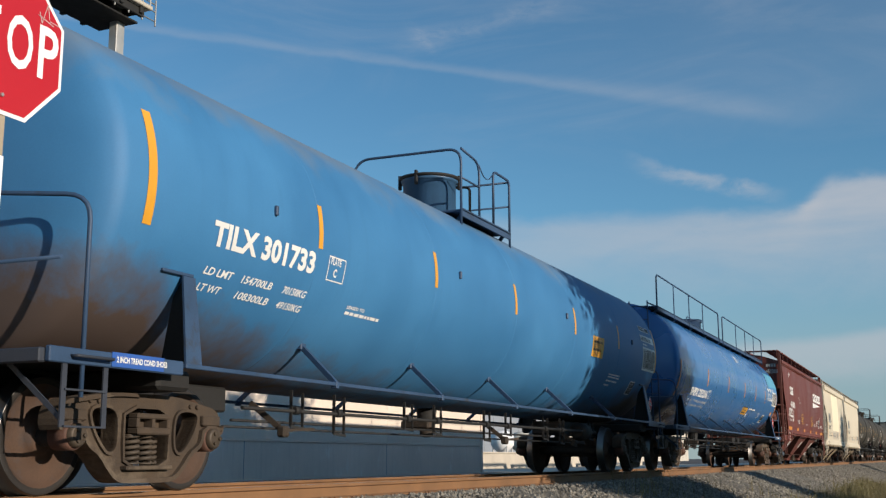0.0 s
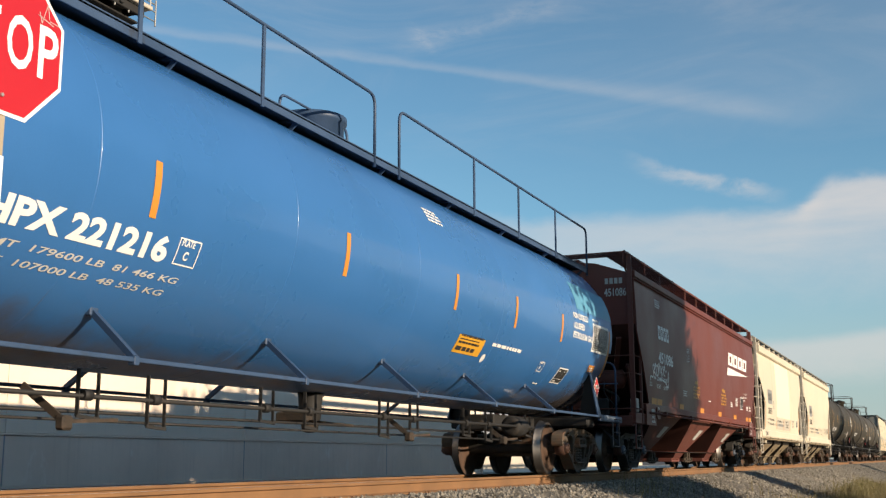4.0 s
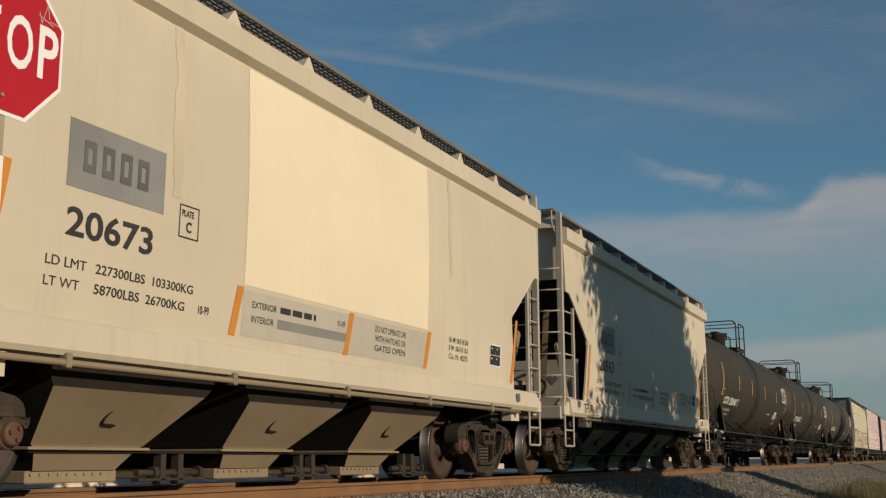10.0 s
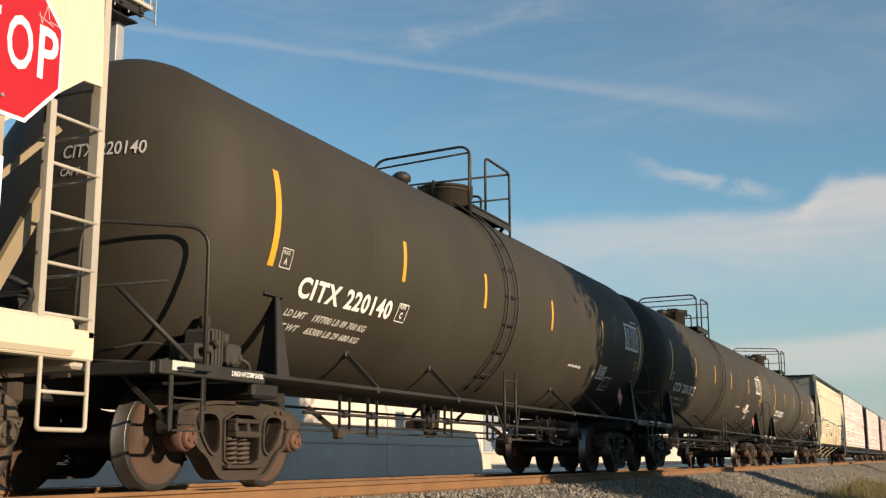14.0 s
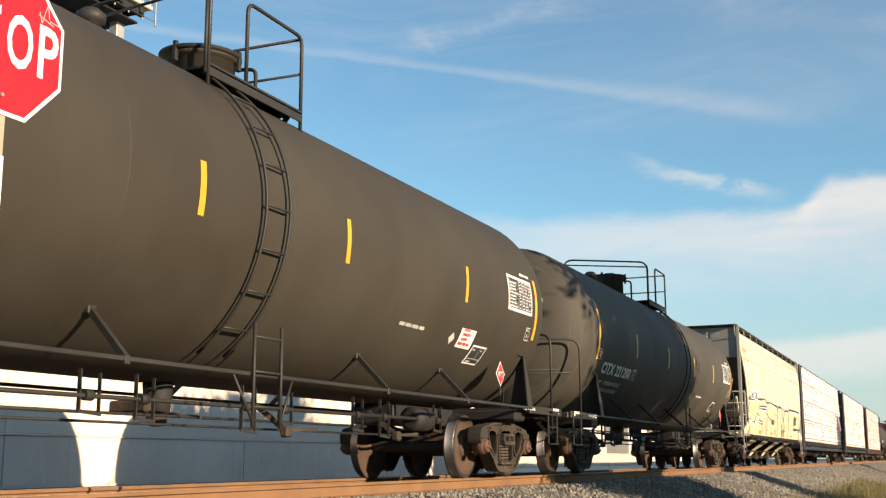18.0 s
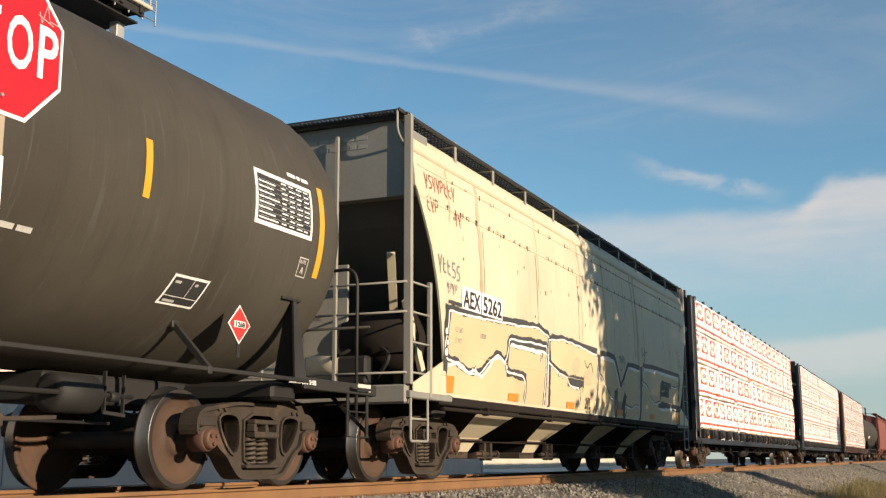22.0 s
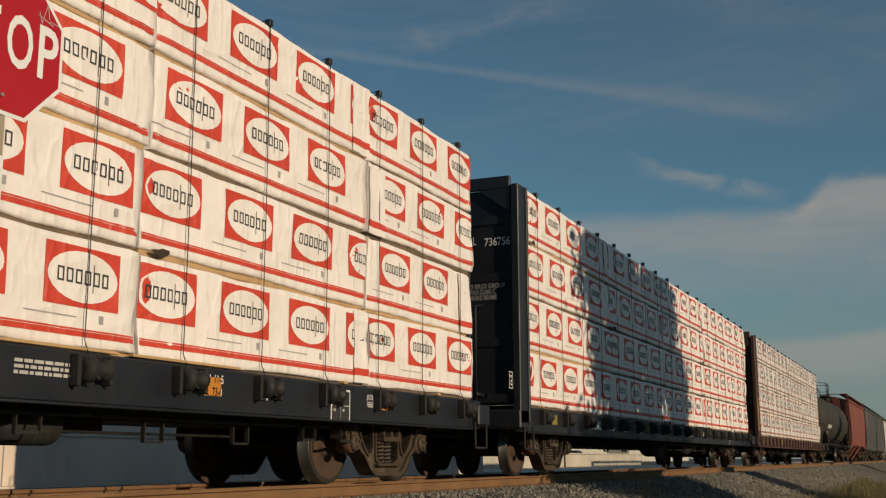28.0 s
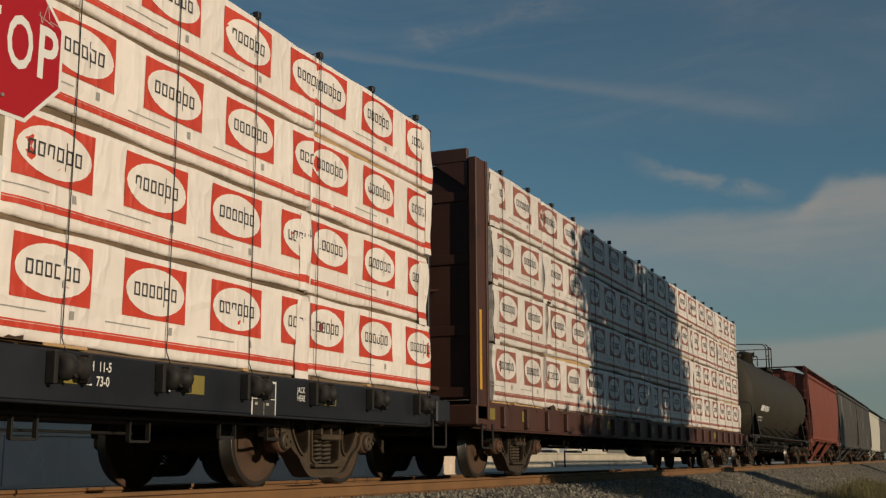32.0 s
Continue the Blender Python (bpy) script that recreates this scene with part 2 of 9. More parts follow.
# ---- materials ----
def material(name, base, rough=0.6, metal=0.0, vary=0.25, scale=3.0, grain=60.0, bump=0.15, stain=None, stain_at=0.62,
             stain_scale=(1, 1, 1), streak=0.0, spec=0.5, hue=None, island=0.0, coat=0.0, ends=None, top=None, folds=0.0):
    """A painted or raw surface: base colour with broad and fine variation, optional stains and downward streaks."""
    mt = bpy.data.materials.new(name)
    mt.use_nodes = True
    nt = mt.node_tree
    N, L = nt.nodes.new, nt.links.new
    b = nt.nodes["Principled BSDF"]
    tc = N("ShaderNodeTexCoord")
    co = tc.outputs["Object"]
    info = N("ShaderNodeObjectInfo")
    off = N("ShaderNodeVectorMath")
    off.operation = "ADD"
    L(co, off.inputs[0])
    sc = N("ShaderNodeMath")
    sc.operation = "MULTIPLY"
    sc.inputs[1].default_value = 37.0
    L(info.outputs["Random"], sc.inputs[0])
    L(sc.outputs[0], off.inputs[1])
    co = off.outputs[0]

    def noise_tex(s, detail=5, rough_=0.6, scl=(1, 1, 1)):
        mp = N("ShaderNodeMapping")
        mp.inputs["Scale"].default_value = scl
        L(co, mp.inputs["Vector"])
        n = N("ShaderNodeTexNoise")
        n.inputs["Scale"].default_value, n.inputs["Detail"].default_value, n.inputs["Roughness"].default_value = s, detail, rough_
        L(mp.outputs[0], n.inputs["Vector"])
        return n.outputs["Fac"]

    def rng(v, a, c, lo=0.0, hi=1.0):
        n = N("ShaderNodeMapRange")
        n.inputs["From Min"].default_value, n.inputs["From Max"].default_value = a, c
        n.inputs["To Min"].default_value, n.inputs["To Max"].default_value = lo, hi
        L(v, n.inputs["Value"])
        return n.outputs[0]

    def mixc(fac, a, c, mode="MIX"):
        n = N("ShaderNodeMix")
        n.data_type, n.blend_type = "RGBA", mode
        for sock, v in (("Factor", fac), ("A", a), ("B", c)):
            if isinstance(v, (int, float)):
                n.inputs[sock].default_value = v
            elif isinstance(v, tuple):
                n.inputs[sock].default_value = (*v[:3], 1)
            else:
                L(v, n.inputs[sock])
        return n.outputs["Result"]

    big = noise_tex(scale * 0.35, 5, 0.62)
    fine = noise_tex(grain, 3, 0.6)
    dark = tuple(c * (1 - vary) for c in base)
    lite = tuple(min(1, c * (1 + vary * 0.7)) for c in (hue or base))
    col = mixc(rng(big, 0.3, 0.7), dark, lite)
    f2 = rng(fine, 0.25, 0.75, 1 - vary * 0.4, 1 + vary * 0.25)
    cc = N("ShaderNodeCombineColor")
    for i in range(3):
        L(f2, cc.inputs[i])
    col = mixc(1.0, col, cc.outputs[0], "MULTIPLY")
    if streak:
        s = noise_tex(2.2, 6, 0.7, (1.0, 3.2, 0.16))
        col = mixc(rng(s, 0.52, 0.80, 0, streak), col, tuple(c * 0.45 for c in base))
    if island:
        g = N("ShaderNodeNewGeometry")
        k = rng(g.outputs["Random Per Island"], 0, 1, 1 - island, 1 + island)
        c2 = N("ShaderNodeCombineColor")
        for i in range(3):
            L(k, c2.inputs[i])
        col = mixc(1.0, col, c2.outputs[0], "MULTIPLY")
    if ends:
        # rust crept over the lower shell towards both ends
        y_from, z_at, rust = ends
        sp = N("ShaderNodeSeparateXYZ")
        L(tc.outputs["Object"], sp.inputs[0])
        ab = N("ShaderNodeMath")
        ab.operation = "ABSOLUTE"
        L(sp.outputs[1], ab.inputs[0])
        reach = rng(ab.outputs[0], y_from - 4.5, y_from + 1.6, 0.0, 1.0)
        sq = N("ShaderNodeMath")
        sq.operation = "POWER"
        sq.inputs[1].default_value = 1.6
        L(reach, sq.inputs[0])
        hi = N("ShaderNodeMath")
        hi.operation = "MULTIPLY_ADD"
        hi.inputs[1].default_value, hi.inputs[2].default_value = z_at - 1.15, 1.12
        L(sq.outputs[0], hi.inputs[0])
        df = N("ShaderNodeMath")
        df.operation = "SUBTRACT"
        L(hi.outputs[0], df.inputs[0])
        L(sp.outputs[2], df.inputs[1])
        wb = N("ShaderNodeMath")
        wb.operation = "ADD"
        L(df.outputs[0], wb.inputs[0])
        L(rng(noise_tex(1.6, 8, 0.65), 0.3, 0.7, -0.22, 0.22), wb.inputs[1])
        col = mixc(rng(wb.outputs[0], -0.12, 0.35, 0.0, 0.94), col, rust)
    if top:
        # chalky fading along the crown of the shell
        sp2 = N("ShaderNodeSeparateXYZ")
        L(tc.outputs["Object"], sp2.inputs[0])
        up = N("ShaderNodeMath")
        up.operation = "ADD"
        L(sp2.outputs[2], up.inputs[0])
        L(rng(noise_tex(0.9, 7, 0.65), 0.3, 0.7, -0.28, 0.28), up.inputs[1])
        col = mixc(rng(up.outputs[0], top[0] - 0.35, top[0] + 0.35, 0.0, 0.8), col, top[1])
    if stain:
        s = noise_tex(1.3, 9, 0.72, stain_scale)
        col = mixc(rng(s, stain_at - 0.03, stain_at + 0.08), col, stain)
    L(col, b.inputs["Base Color"])
    L(rng(big, 0.3, 0.7, max(0.05, rough - 0.12), min(1, rough + 0.12)), b.inputs["Roughness"])
    b.inputs["Metallic"].default_value = metal
    b.inputs["Specular IOR Level"].default_value = spec
    b.inputs["Coat Weight"].default_value = coat
    if bump:
        bp = N("ShaderNodeBump")
        bp.inputs["Strength"].default_value, bp.inputs["Distance"].default_value = bump, 0.01
        L(fine, bp.inputs["Height"])
        if folds:
            # long creases of a tarp, two sets that cross
            for sc2, stretch in ((0.9, (1, 1.0, 2.2)), (1.5, (1, 2.4, 1.0))):
                fn = noise_tex(sc2, 2, 0.45, stretch)
                sb = N("ShaderNodeMath")
                sb.operation = "SUBTRACT"
                sb.inputs[1].default_value = 0.5
                L(fn, sb.inputs[0])
                ab2 = N("ShaderNodeMath")
                ab2.operation = "ABSOLUTE"
                L(sb.outputs[0], ab2.inputs[0])
                b2 = N("ShaderNodeBump")
                b2.inputs["Strength"].default_value, b2.inputs["Distance"].default_value = folds, 0.03
                L(rng(ab2.outputs[0], 0.0, 0.10, 1.0, 0.0), b2.inputs["Height"])
                L(bp.outputs[0], b2.inputs["Normal"])
                bp = b2
        L(bp.outputs[0], b.inputs["Normal"])
    return mt


RUST = material("rusty_steel", (0.20, 0.095, 0.045), 0.85, vary=0.4, scale=5, bump=0.3)
RAIL_RUST = material("rail_rust", (0.205, 0.105, 0.045), 0.85, vary=0.25, scale=4, bump=0.3)
RAIL_TOP = material("polished_rail", (0.45, 0.43, 0.41), 0.3, 1.0, vary=0.1, bump=0.02)
TRUCK = material("dusty_cast_steel", (0.060, 0.041, 0.026), 0.85, vary=0.4, scale=8, bump=0.5, stain=(0.11, 0.082, 0.055), stain_at=0.56)
TRUCK_GREY = material("grey_cast_steel", (0.036, 0.032, 0.026), 0.8, vary=0.3, scale=6, bump=0.35, stain=(0.10, 0.07, 0.04), stain_at=0.6)
TRUCK_DARK = material("brown_cast_steel", (0.040, 0.029, 0.020), 0.85, vary=0.4, scale=8, bump=0.5, stain=(0.10, 0.062, 0.04), stain_at=0.58)
TRUCK_TAN = material("rusty_tan_cast_steel", (0.10, 0.075, 0.052), 0.85, vary=0.35, scale=8, bump=0.5, stain=(0.15, 0.075, 0.04), stain_at=0.56)
SPRING = material("spring_steel", (0.07, 0.052, 0.036), 0.7, vary=0.3, scale=9)
ADAPTER = material("red_adapter", (0.095, 0.045, 0.03), 0.8, vary=0.3, scale=9)
CAP = material("bearing_cap", (0.08, 0.06, 0.042), 0.6, 0.3, vary=0.3, scale=9)
WHEEL = material("wheel_plate", (0.078, 0.043, 0.026), 0.85, vary=0.35, scale=5, bump=0.25, stain=(0.06, 0.045, 0.04), stain_at=0.58)
TREAD = material("wheel_tread", (0.16, 0.15, 0.14), 0.42, 1.0, vary=0.1, bump=0.02)
AXLE = material("axle_steel", (0.02, 0.016, 0.013), 0.8, vary=0.3)
UNDER = material("underframe_black", (0.014, 0.013, 0.012), 0.75, vary=0.3, bump=0.2, stain=(0.06, 0.04, 0.026), stain_at=0.64)
BLACK = material("black_paint", (0.022, 0.022, 0.022), 0.5, vary=0.3)
TANK_BLUE = material("blue_tank_paint", (0.036, 0.16, 0.35), 0.62, vary=0.12, scale=1.2, bump=0.03, hue=(0.046, 0.185, 0.375), streak=0.12, top=(3.72, (0.20, 0.205, 0.19)), ends=(7.35, 1.95, (0.088, 0.054, 0.032)))
TANK_BLUE2 = material("bright_blue_tank_paint", (0.031, 0.135, 0.345), 0.30, vary=0.08, scale=1.2, bump=0.02, coat=0.3, streak=0.06, ends=(7.0, 1.85, (0.07, 0.055, 0.042)))
DOME_BLUE = material("faded_dome_blue", (0.05, 0.13, 0.25), 0.55, vary=0.25, scale=3, streak=0.3)
BLUE_TRIM = material("blue_trim_paint", (0.032, 0.066, 0.13), 0.55, vary=0.25, stain=(0.03, 0.03, 0.032), stain_at=0.60)
TANK_BLACK = material("weathered_black_tank", (0.038, 0.030, 0.021), 0.68, vary=0.12, scale=1.3, bump=0.06, streak=0.16, spec=0.3, hue=(0.042, 0.037, 0.027))
TANK_BLACK2 = material("streaked_black_tank", (0.052, 0.044, 0.034), 0.68, vary=0.16, scale=1.3, bump=0.06, streak=0.4, spec=0.3, hue=(0.06, 0.054, 0.042), stain=(0.075, 0.071, 0.062), stain_at=0.60, stain_scale=(1.0, 6.0, 0.3))
GRIMY_STEP = material("grimy_blue_black_steel", (0.03, 0.036, 0.05), 0.6, vary=0.3, stain=(0.07, 0.05, 0.035), stain_at=0.60)
TRIM_BLACK = material("weathered_black_trim", (0.022, 0.02, 0.017), 0.6, vary=0.25)
BROWN = material("oxide_red_paint", (0.130, 0.0285, 0.0165), 0.5, vary=0.10, scale=1.0, bump=0.03, streak=0.10)
BROWN_DUSTY = material("oxide_red_dusty", (0.12, 0.034, 0.023), 0.7, vary=0.2, scale=2.0, stain=(0.17, 0.09, 0.055), stain_at=0.64)
CREAM = material("cream_hopper_paint", (0.585, 0.515, 0.39), 0.6, vary=0.07, scale=1.1, bump=0.03, streak=0.22, stain=(0.50, 0.38, 0.24), stain_at=0.70, stain_scale=(1, 1.5, 0.15))
GREYWHITE = material("grey_white_paint", (0.56, 0.53, 0.45), 0.6, vary=0.10, scale=1.1, bump=0.03, streak=0.3)
DIRTY_CREAM = material("dirty_cream_paint", (0.60, 0.53, 0.38), 0.65, vary=0.14, scale=1.4, bump=0.06, streak=0.35, stain=(0.26, 0.13, 0.06), stain_at=0.71)
ORANGE_RED = material("orange_red_paint", (0.21, 0.05, 0.028), 0.6, vary=0.15, scale=1.2, streak=0.2)
DARK_GREY = material("dark_weathered_paint", (0.06, 0.055, 0.05), 0.75, vary=0.3, scale=1.2, streak=0.3, stain=(0.32, 0.29, 0.26), stain_at=0.60, stain_scale=(1, 1.2, 0.25))
NAVY = material("dark_navy_paint", (0.014, 0.016, 0.022), 0.5, vary=0.2)
BROWN_CAR = material("brown_flatcar_paint", (0.075, 0.03, 0.022), 0.6, vary=0.2, stain=(0.04, 0.02, 0.016), stain_at=0.6)
WRAP = material("white_lumber_wrap", (0.90, 0.83, 0.785), 0.55, vary=0.05, scale=3, grain=10, bump=0.08, folds=0.38)
BOARD_END = material("weathered_board_edges", (0.17, 0.115, 0.07), 0.8, vary=0.4, scale=6, grain=40, bump=0.4)
WRAP_RED = material("red_wrap_print", (0.66, 0.065, 0.036), 0.5, vary=0.08, grain=14, bump=0.08, folds=0.38)
# greyer wrap and duller print: shade and distance put into the third load's colour
WRAP_SHADE = material("shade_grey_lumber_wrap", (0.74, 0.69, 0.66), 0.6, vary=0.12, scale=3, grain=10, bump=0.08, folds=0.45, streak=0.15)
WRAP_DULL = material("shade_dull_red_print", (0.34, 0.12, 0.09), 0.6, vary=0.2, grain=14, bump=0.08, folds=0.4)
WRAP_INK = material("black_wrap_print", (0.05, 0.05, 0.055), 0.6, vary=0.1)
WRAP_GREY = material("grey_wrap_print", (0.36, 0.35, 0.34), 0.6, vary=0.1)
LUMBER = material("raw_lumber", (0.52, 0.33, 0.16), 0.7, vary=0.2, scale=8)
WHITE = material("white_marking", (0.74, 0.73, 0.70), 0.55, vary=0.08, grain=30)
DIM_WHITE = material("worn_white_marking", (0.46, 0.45, 0.42), 0.6, vary=0.25, grain=30)
INK = material("black_marking", (0.03, 0.03, 0.03), 0.6, vary=0.2)
GREY_MARK = material("grey_marking", (0.24, 0.24, 0.225), 0.6, vary=0.15)
YELLOW = material("yellow_reflector", (0.64, 0.325, 0.03), 0.45, vary=0.10, grain=20)
AMBER = material("amber_reflector", (0.68, 0.32, 0.025), 0.45, vary=0.10, grain=20)
DULL_YELLOW = material("dirty_yellow_reflector", (0.24, 0.19, 0.045), 0.6, vary=0.2, grain=20)
ORANGE = material("orange_reflector", (0.60, 0.23, 0.035), 0.45, vary=0.10, grain=20)
RED = material("red_marking", (0.55, 0.035, 0.03), 0.5, vary=0.10)
TAN = material("tan_graffiti_fill", (0.575, 0.46, 0.28), 0.6, vary=0.12, scale=2)
GREENWHITE = material("pale_patch_paint", (0.09, 0.29, 0.42), 0.5, vary=0.25, scale=2)
STEEL = material("galvanised_steel", (0.46, 0.45, 0.42), 0.5, 0.6, vary=0.15)
SIGN_RED = material("sign_red_sheeting", (0.46, 0.014, 0.02), 0.38, vary=0.06, scale=2, grain=120, bump=0.02)
SIGN_WHITE = material("sign_white_sheeting", (0.82, 0.81, 0.80), 0.4, vary=0.04)
POST = material("weathered_post_wood", (0.36, 0.30, 0.22), 0.8, vary=0.2, scale=8, streak=0.3)
WALL_WHITE = material("white_metal_siding", (0.78, 0.66, 0.535), 0.5, vary=0.06, scale=0.8, streak=0.15)
WALL_GREY = material("scuffed_white_siding", (0.82, 0.67, 0.545), 0.5, vary=0.12, scale=1.2, streak=0.25, stain=(0.88, 0.78, 0.68), stain_at=0.62, stain_scale=(1, 1.0, 0.5))
CONCRETE = material("pale_concrete", (0.52, 0.46, 0.37), 0.85, vary=0.15, scale=1.5, bump=0.2)
ASPHALT = material("asphalt_yard", (0.06, 0.06, 0.06), 0.85, vary=0.25, scale=1.0, bump=0.3)
GRAVEL = material("grey_ballast", (0.215, 0.195, 0.16), 0.9, vary=0.3, scale=3, bump=0.4, island=0.45)
SOIL = material("ballast_bed", (0.12, 0.108, 0.088), 0.95, vary=0.4, scale=9, grain=35, bump=1.0)
TIE = material("old_tie_wood", (0.10, 0.075, 0.055), 0.9, vary=0.3)
GRASS = material("dry_grass", (0.21, 0.155, 0.07), 0.8, vary=0.3, hue=(0.15, 0.14, 0.05), island=0.35)
LEAF = material("leaf_green", (0.06, 0.10, 0.03), 0.7, vary=0.3, island=0.3)
BARK = material("bark", (0.12, 0.09, 0.065), 0.9, vary=0.3)
GREY_BLDG = material("grey_far_building", (0.26, 0.28, 0.31), 0.7, vary=0.1, streak=0.2)
BEIGE_BLDG = material("beige_far_building", (0.55, 0.50, 0.42), 0.7, vary=0.1)
# near-black grime, used as well for shade painted on hopper slope sheets
GRIME_SHADE = material("black_grime_and_shade", (0.02, 0.016, 0.013), 0.9, vary=0.35, scale=4, bump=0.2, spec=0.2)
# oxide-red slope sheets with their shade put into the colour
SHADE_RED = material("dark_red_shade", (0.055, 0.018, 0.013), 0.85, vary=0.3, scale=4, bump=0.2, spec=0.3)
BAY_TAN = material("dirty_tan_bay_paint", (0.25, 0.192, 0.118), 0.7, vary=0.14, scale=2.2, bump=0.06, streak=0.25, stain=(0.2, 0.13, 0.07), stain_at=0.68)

RUST_DARK = material("dark_rust", (0.05, 0.03, 0.02), 0.9, vary=0.3)
FADED_BLUE = material("faded_repaint_blue", (0.055, 0.20, 0.42), 0.45, vary=0.15, scale=2, streak=0.2)


# ---- what stands beyond the building ----
def build_tower():
    X, Y = -21.0, 32.85
    t = thing("loading_tower", "steel loading tower with railed platforms on a column", "tower", (X, Y, -0.3))

    def P(name, mm, mat, label=""):
        mm.v = [(v[0] - X, v[1] - Y, v[2] + 0.3) for v in mm.v]
        return part(name, mm, mat, t, label)

    P("column", M().cbox(X - 0.2, X + 0.2, Y - 0.1, Y + 0.36, -0.3, 17.6, 0.03), STEEL, "square steel column")
    P("deck", M().cbox(X - 2.0, X + 1.2, Y - 6.0, Y + 0.75, 17.55, 17.72, 0.03), CONCRETE, "upper deck")
    P("deck", M().cbox(X - 1.2, X + 0.7, Y - 2.6, Y + 0.5, 17.0, 17.08, 0.02), UNDER, "lower deck")
    for k in range(6):
        P("deck_beam", M().cbox(X - 1.9, X + 1.1, Y - 5.6 + k * 1.15, Y - 5.42 + k * 1.15, 17.28, 17.549, 0.02), UNDER)
    P("girder", M().cbox(X + 0.85, X + 1.0, Y - 6.0, Y + 0.5, 17.2, 17.549, 0.02), UNDER)
    for k in range(8):
        y = Y - 5.9 + k * 0.93
        P("rail_post", M().cbox(X + 1.12, X + 1.18, y, y + 0.05, 17.72, 18.8, 0.01), STEEL)
    for z in (18.25, 18.78):
        P("handrail", M().tube([(X + 1.15, Y - 6, z), (X + 1.15, Y + 0.7, z)], 0.03, 6), STEEL)
    for k in range(4):
        y = Y - 1.2 + k * 0.8
        P("rail_post", M().cbox(X + 0.92, X + 0.98, y, y + 0.05, 17.1, 18.2, 0.01), STEEL)
    for z in (17.3, 17.7, 18.0):
        P("handrail", M().tube([(X + 0.95, Y - 1.3, z), (X + 0.95, Y + 1.25, z)], 0.025, 6), STEEL)


build_tower()


def build_far():
    w = thing("low_concrete_wall", "low pale concrete wall along the yard", "wall", (-18, 78, -0.3))
    part("wall_body", M().cbox(-0.25, 0.25, -17, 24, 0, 0.92, 0.03), CONCRETE, w)
    part("coping", M().cbox(-0.3, 0.3, -17, 24, 0.92, 1.02, 0.02), CONCRETE, w)
    s = thing("concrete_apron", "pale concrete apron in front of the wall", "apron", (-14, 80, -0.296))
    part("slab", M().cbox(-3.7, 5.5, -32, 160, -0.05, 0.004, 0.01), CONCRETE, s)
    p = thing("bollard_post", "thin dark steel post in the yard", "post", (-17.2, 77.2, -0.29))
    part("post_body", M().lathe([(0, 0.06), (1.15, 0.06), (1.2, 0.02)], "z", 10), UNDER, p)
    for x, y, r, lab in ((-26, 88.2, 0.95, "white conical storage bin on legs"), (-26, 93.2, 1.15, "grey conical storage bin on legs")):
        b = thing("storage_bin", lab, "bin", (x, y, -0.3), "storage bins in the yard")
        part("bin_body", M().lathe([(0.9, 0.2), (1.7, r), (2.6, r), (2.9, r * 0.4)], "z", 24), SIGN_WHITE if r < 1 else GREYWHITE, b)
        for k in range(4):
            a = math.pi / 4 + k * math.pi / 2
            part("leg", M().tube([(r * 0.9 * math.cos(a), r * 0.9 * math.sin(a), 0), (r * 0.9 * math.cos(a), r * 0.9 * math.sin(a), 2.0)], 0.05, 6), STEEL, b)
    for x, y, c, lab in ((-27, 98.5, SIGN_WHITE, "white parked car in the yard"), (-27.5, 104.5, UNDER, "dark parked car in the yard"), (-27, 111.0, GREYWHITE, "pale grey parked car")):
        v = thing("car", lab, "car", (x, y, -0.29), "parked cars")
        body = M().loft([[(sx * 0.86, q, z) for sx, q, z in ((1, -2.1, z0), (1, 2.1, z0), (-1, 2.1, z0), (-1, -2.1, z0))] for z0 in (0.3, 0.6, 0.85)])
        part("body", body, c, v, bevel=0.08)
        part("cabin", M().loft([[(0.8, -1.2, 0.85), (0.8, 1.3, 0.85), (-0.8, 1.3, 0.85), (-0.8, -1.2, 0.85)], [(0.62, -0.7, 1.42), (0.62, 0.8, 1.42), (-0.62, 0.8, 1.42), (-0.62, -0.7, 1.42)]]), BLACK, v, bevel=0.05)
        for q in (-1.3, 1.3):
            for sx in (1, -1):
                part("wheel", M().lathe([(-0.1, 0.31), (0.1, 0.31)], "x", 18, (sx * 0.82, q, 0.31)), BLACK, v)
    for x, y0, y1, h, m, lab in ((-60, 130, 214, 9.5, GREY_BLDG, "large grey metal warehouse"), (-62, 216, 250, 8.6, BEIGE_BLDG, "plain beige warehouse far off"), (-60, 262, 330, 8.0, BEIGE_BLDG, "long beige warehouse far down the line")):
        b = thing("warehouse", lab, "warehouse", (x, (y0 + y1) / 2, -0.3), "far warehouses")
        l = (y1 - y0) / 2
        part("wall", M().box(-20, 0, -l, l, 0, h), m, b)
        part("roof", M().loft([[(0.5, y, h), (-10, y, h + 1.6), (-20.5, y, h), (-20.5, y, h - 0.2), (-10, y, h + 1.4), (0.5, y, h - 0.2)] for y in (-l - 0.3, l + 0.3)]), STEEL, b)
        for k in range(int(l / 7)):
            y = -l + 5 + k * 14
            part("door", M().cbox(0.0, 0.06, y, y + 4.2, 0, 4.4, 0.02), GREYWHITE, b)
        for k in range(int(l / 2)):
            part("pilaster", M().cbox(0, 0.05, -l + k * 4 + 0.4, -l + k * 4 + 0.55, 0, h - 0.25, 0.01), m, b)


build_far()


# ---- the ground, one sheet: flat yard, track bed, bank down to the field ----
def ground_z(x):
    pts = [(-3000, -0.30), (-2.2, -0.30), (-1.5, -0.19), (1.45, -0.19), (4.2, -1.10), (5.2, -1.2), (9.0, -1.22), (3000, -1.22)]
    for (a, za), (b, zb) in zip(pts, pts[1:]):
        if x <= b:
            return za + (zb - za) * (x - a) / (b - a)
    return -1.22


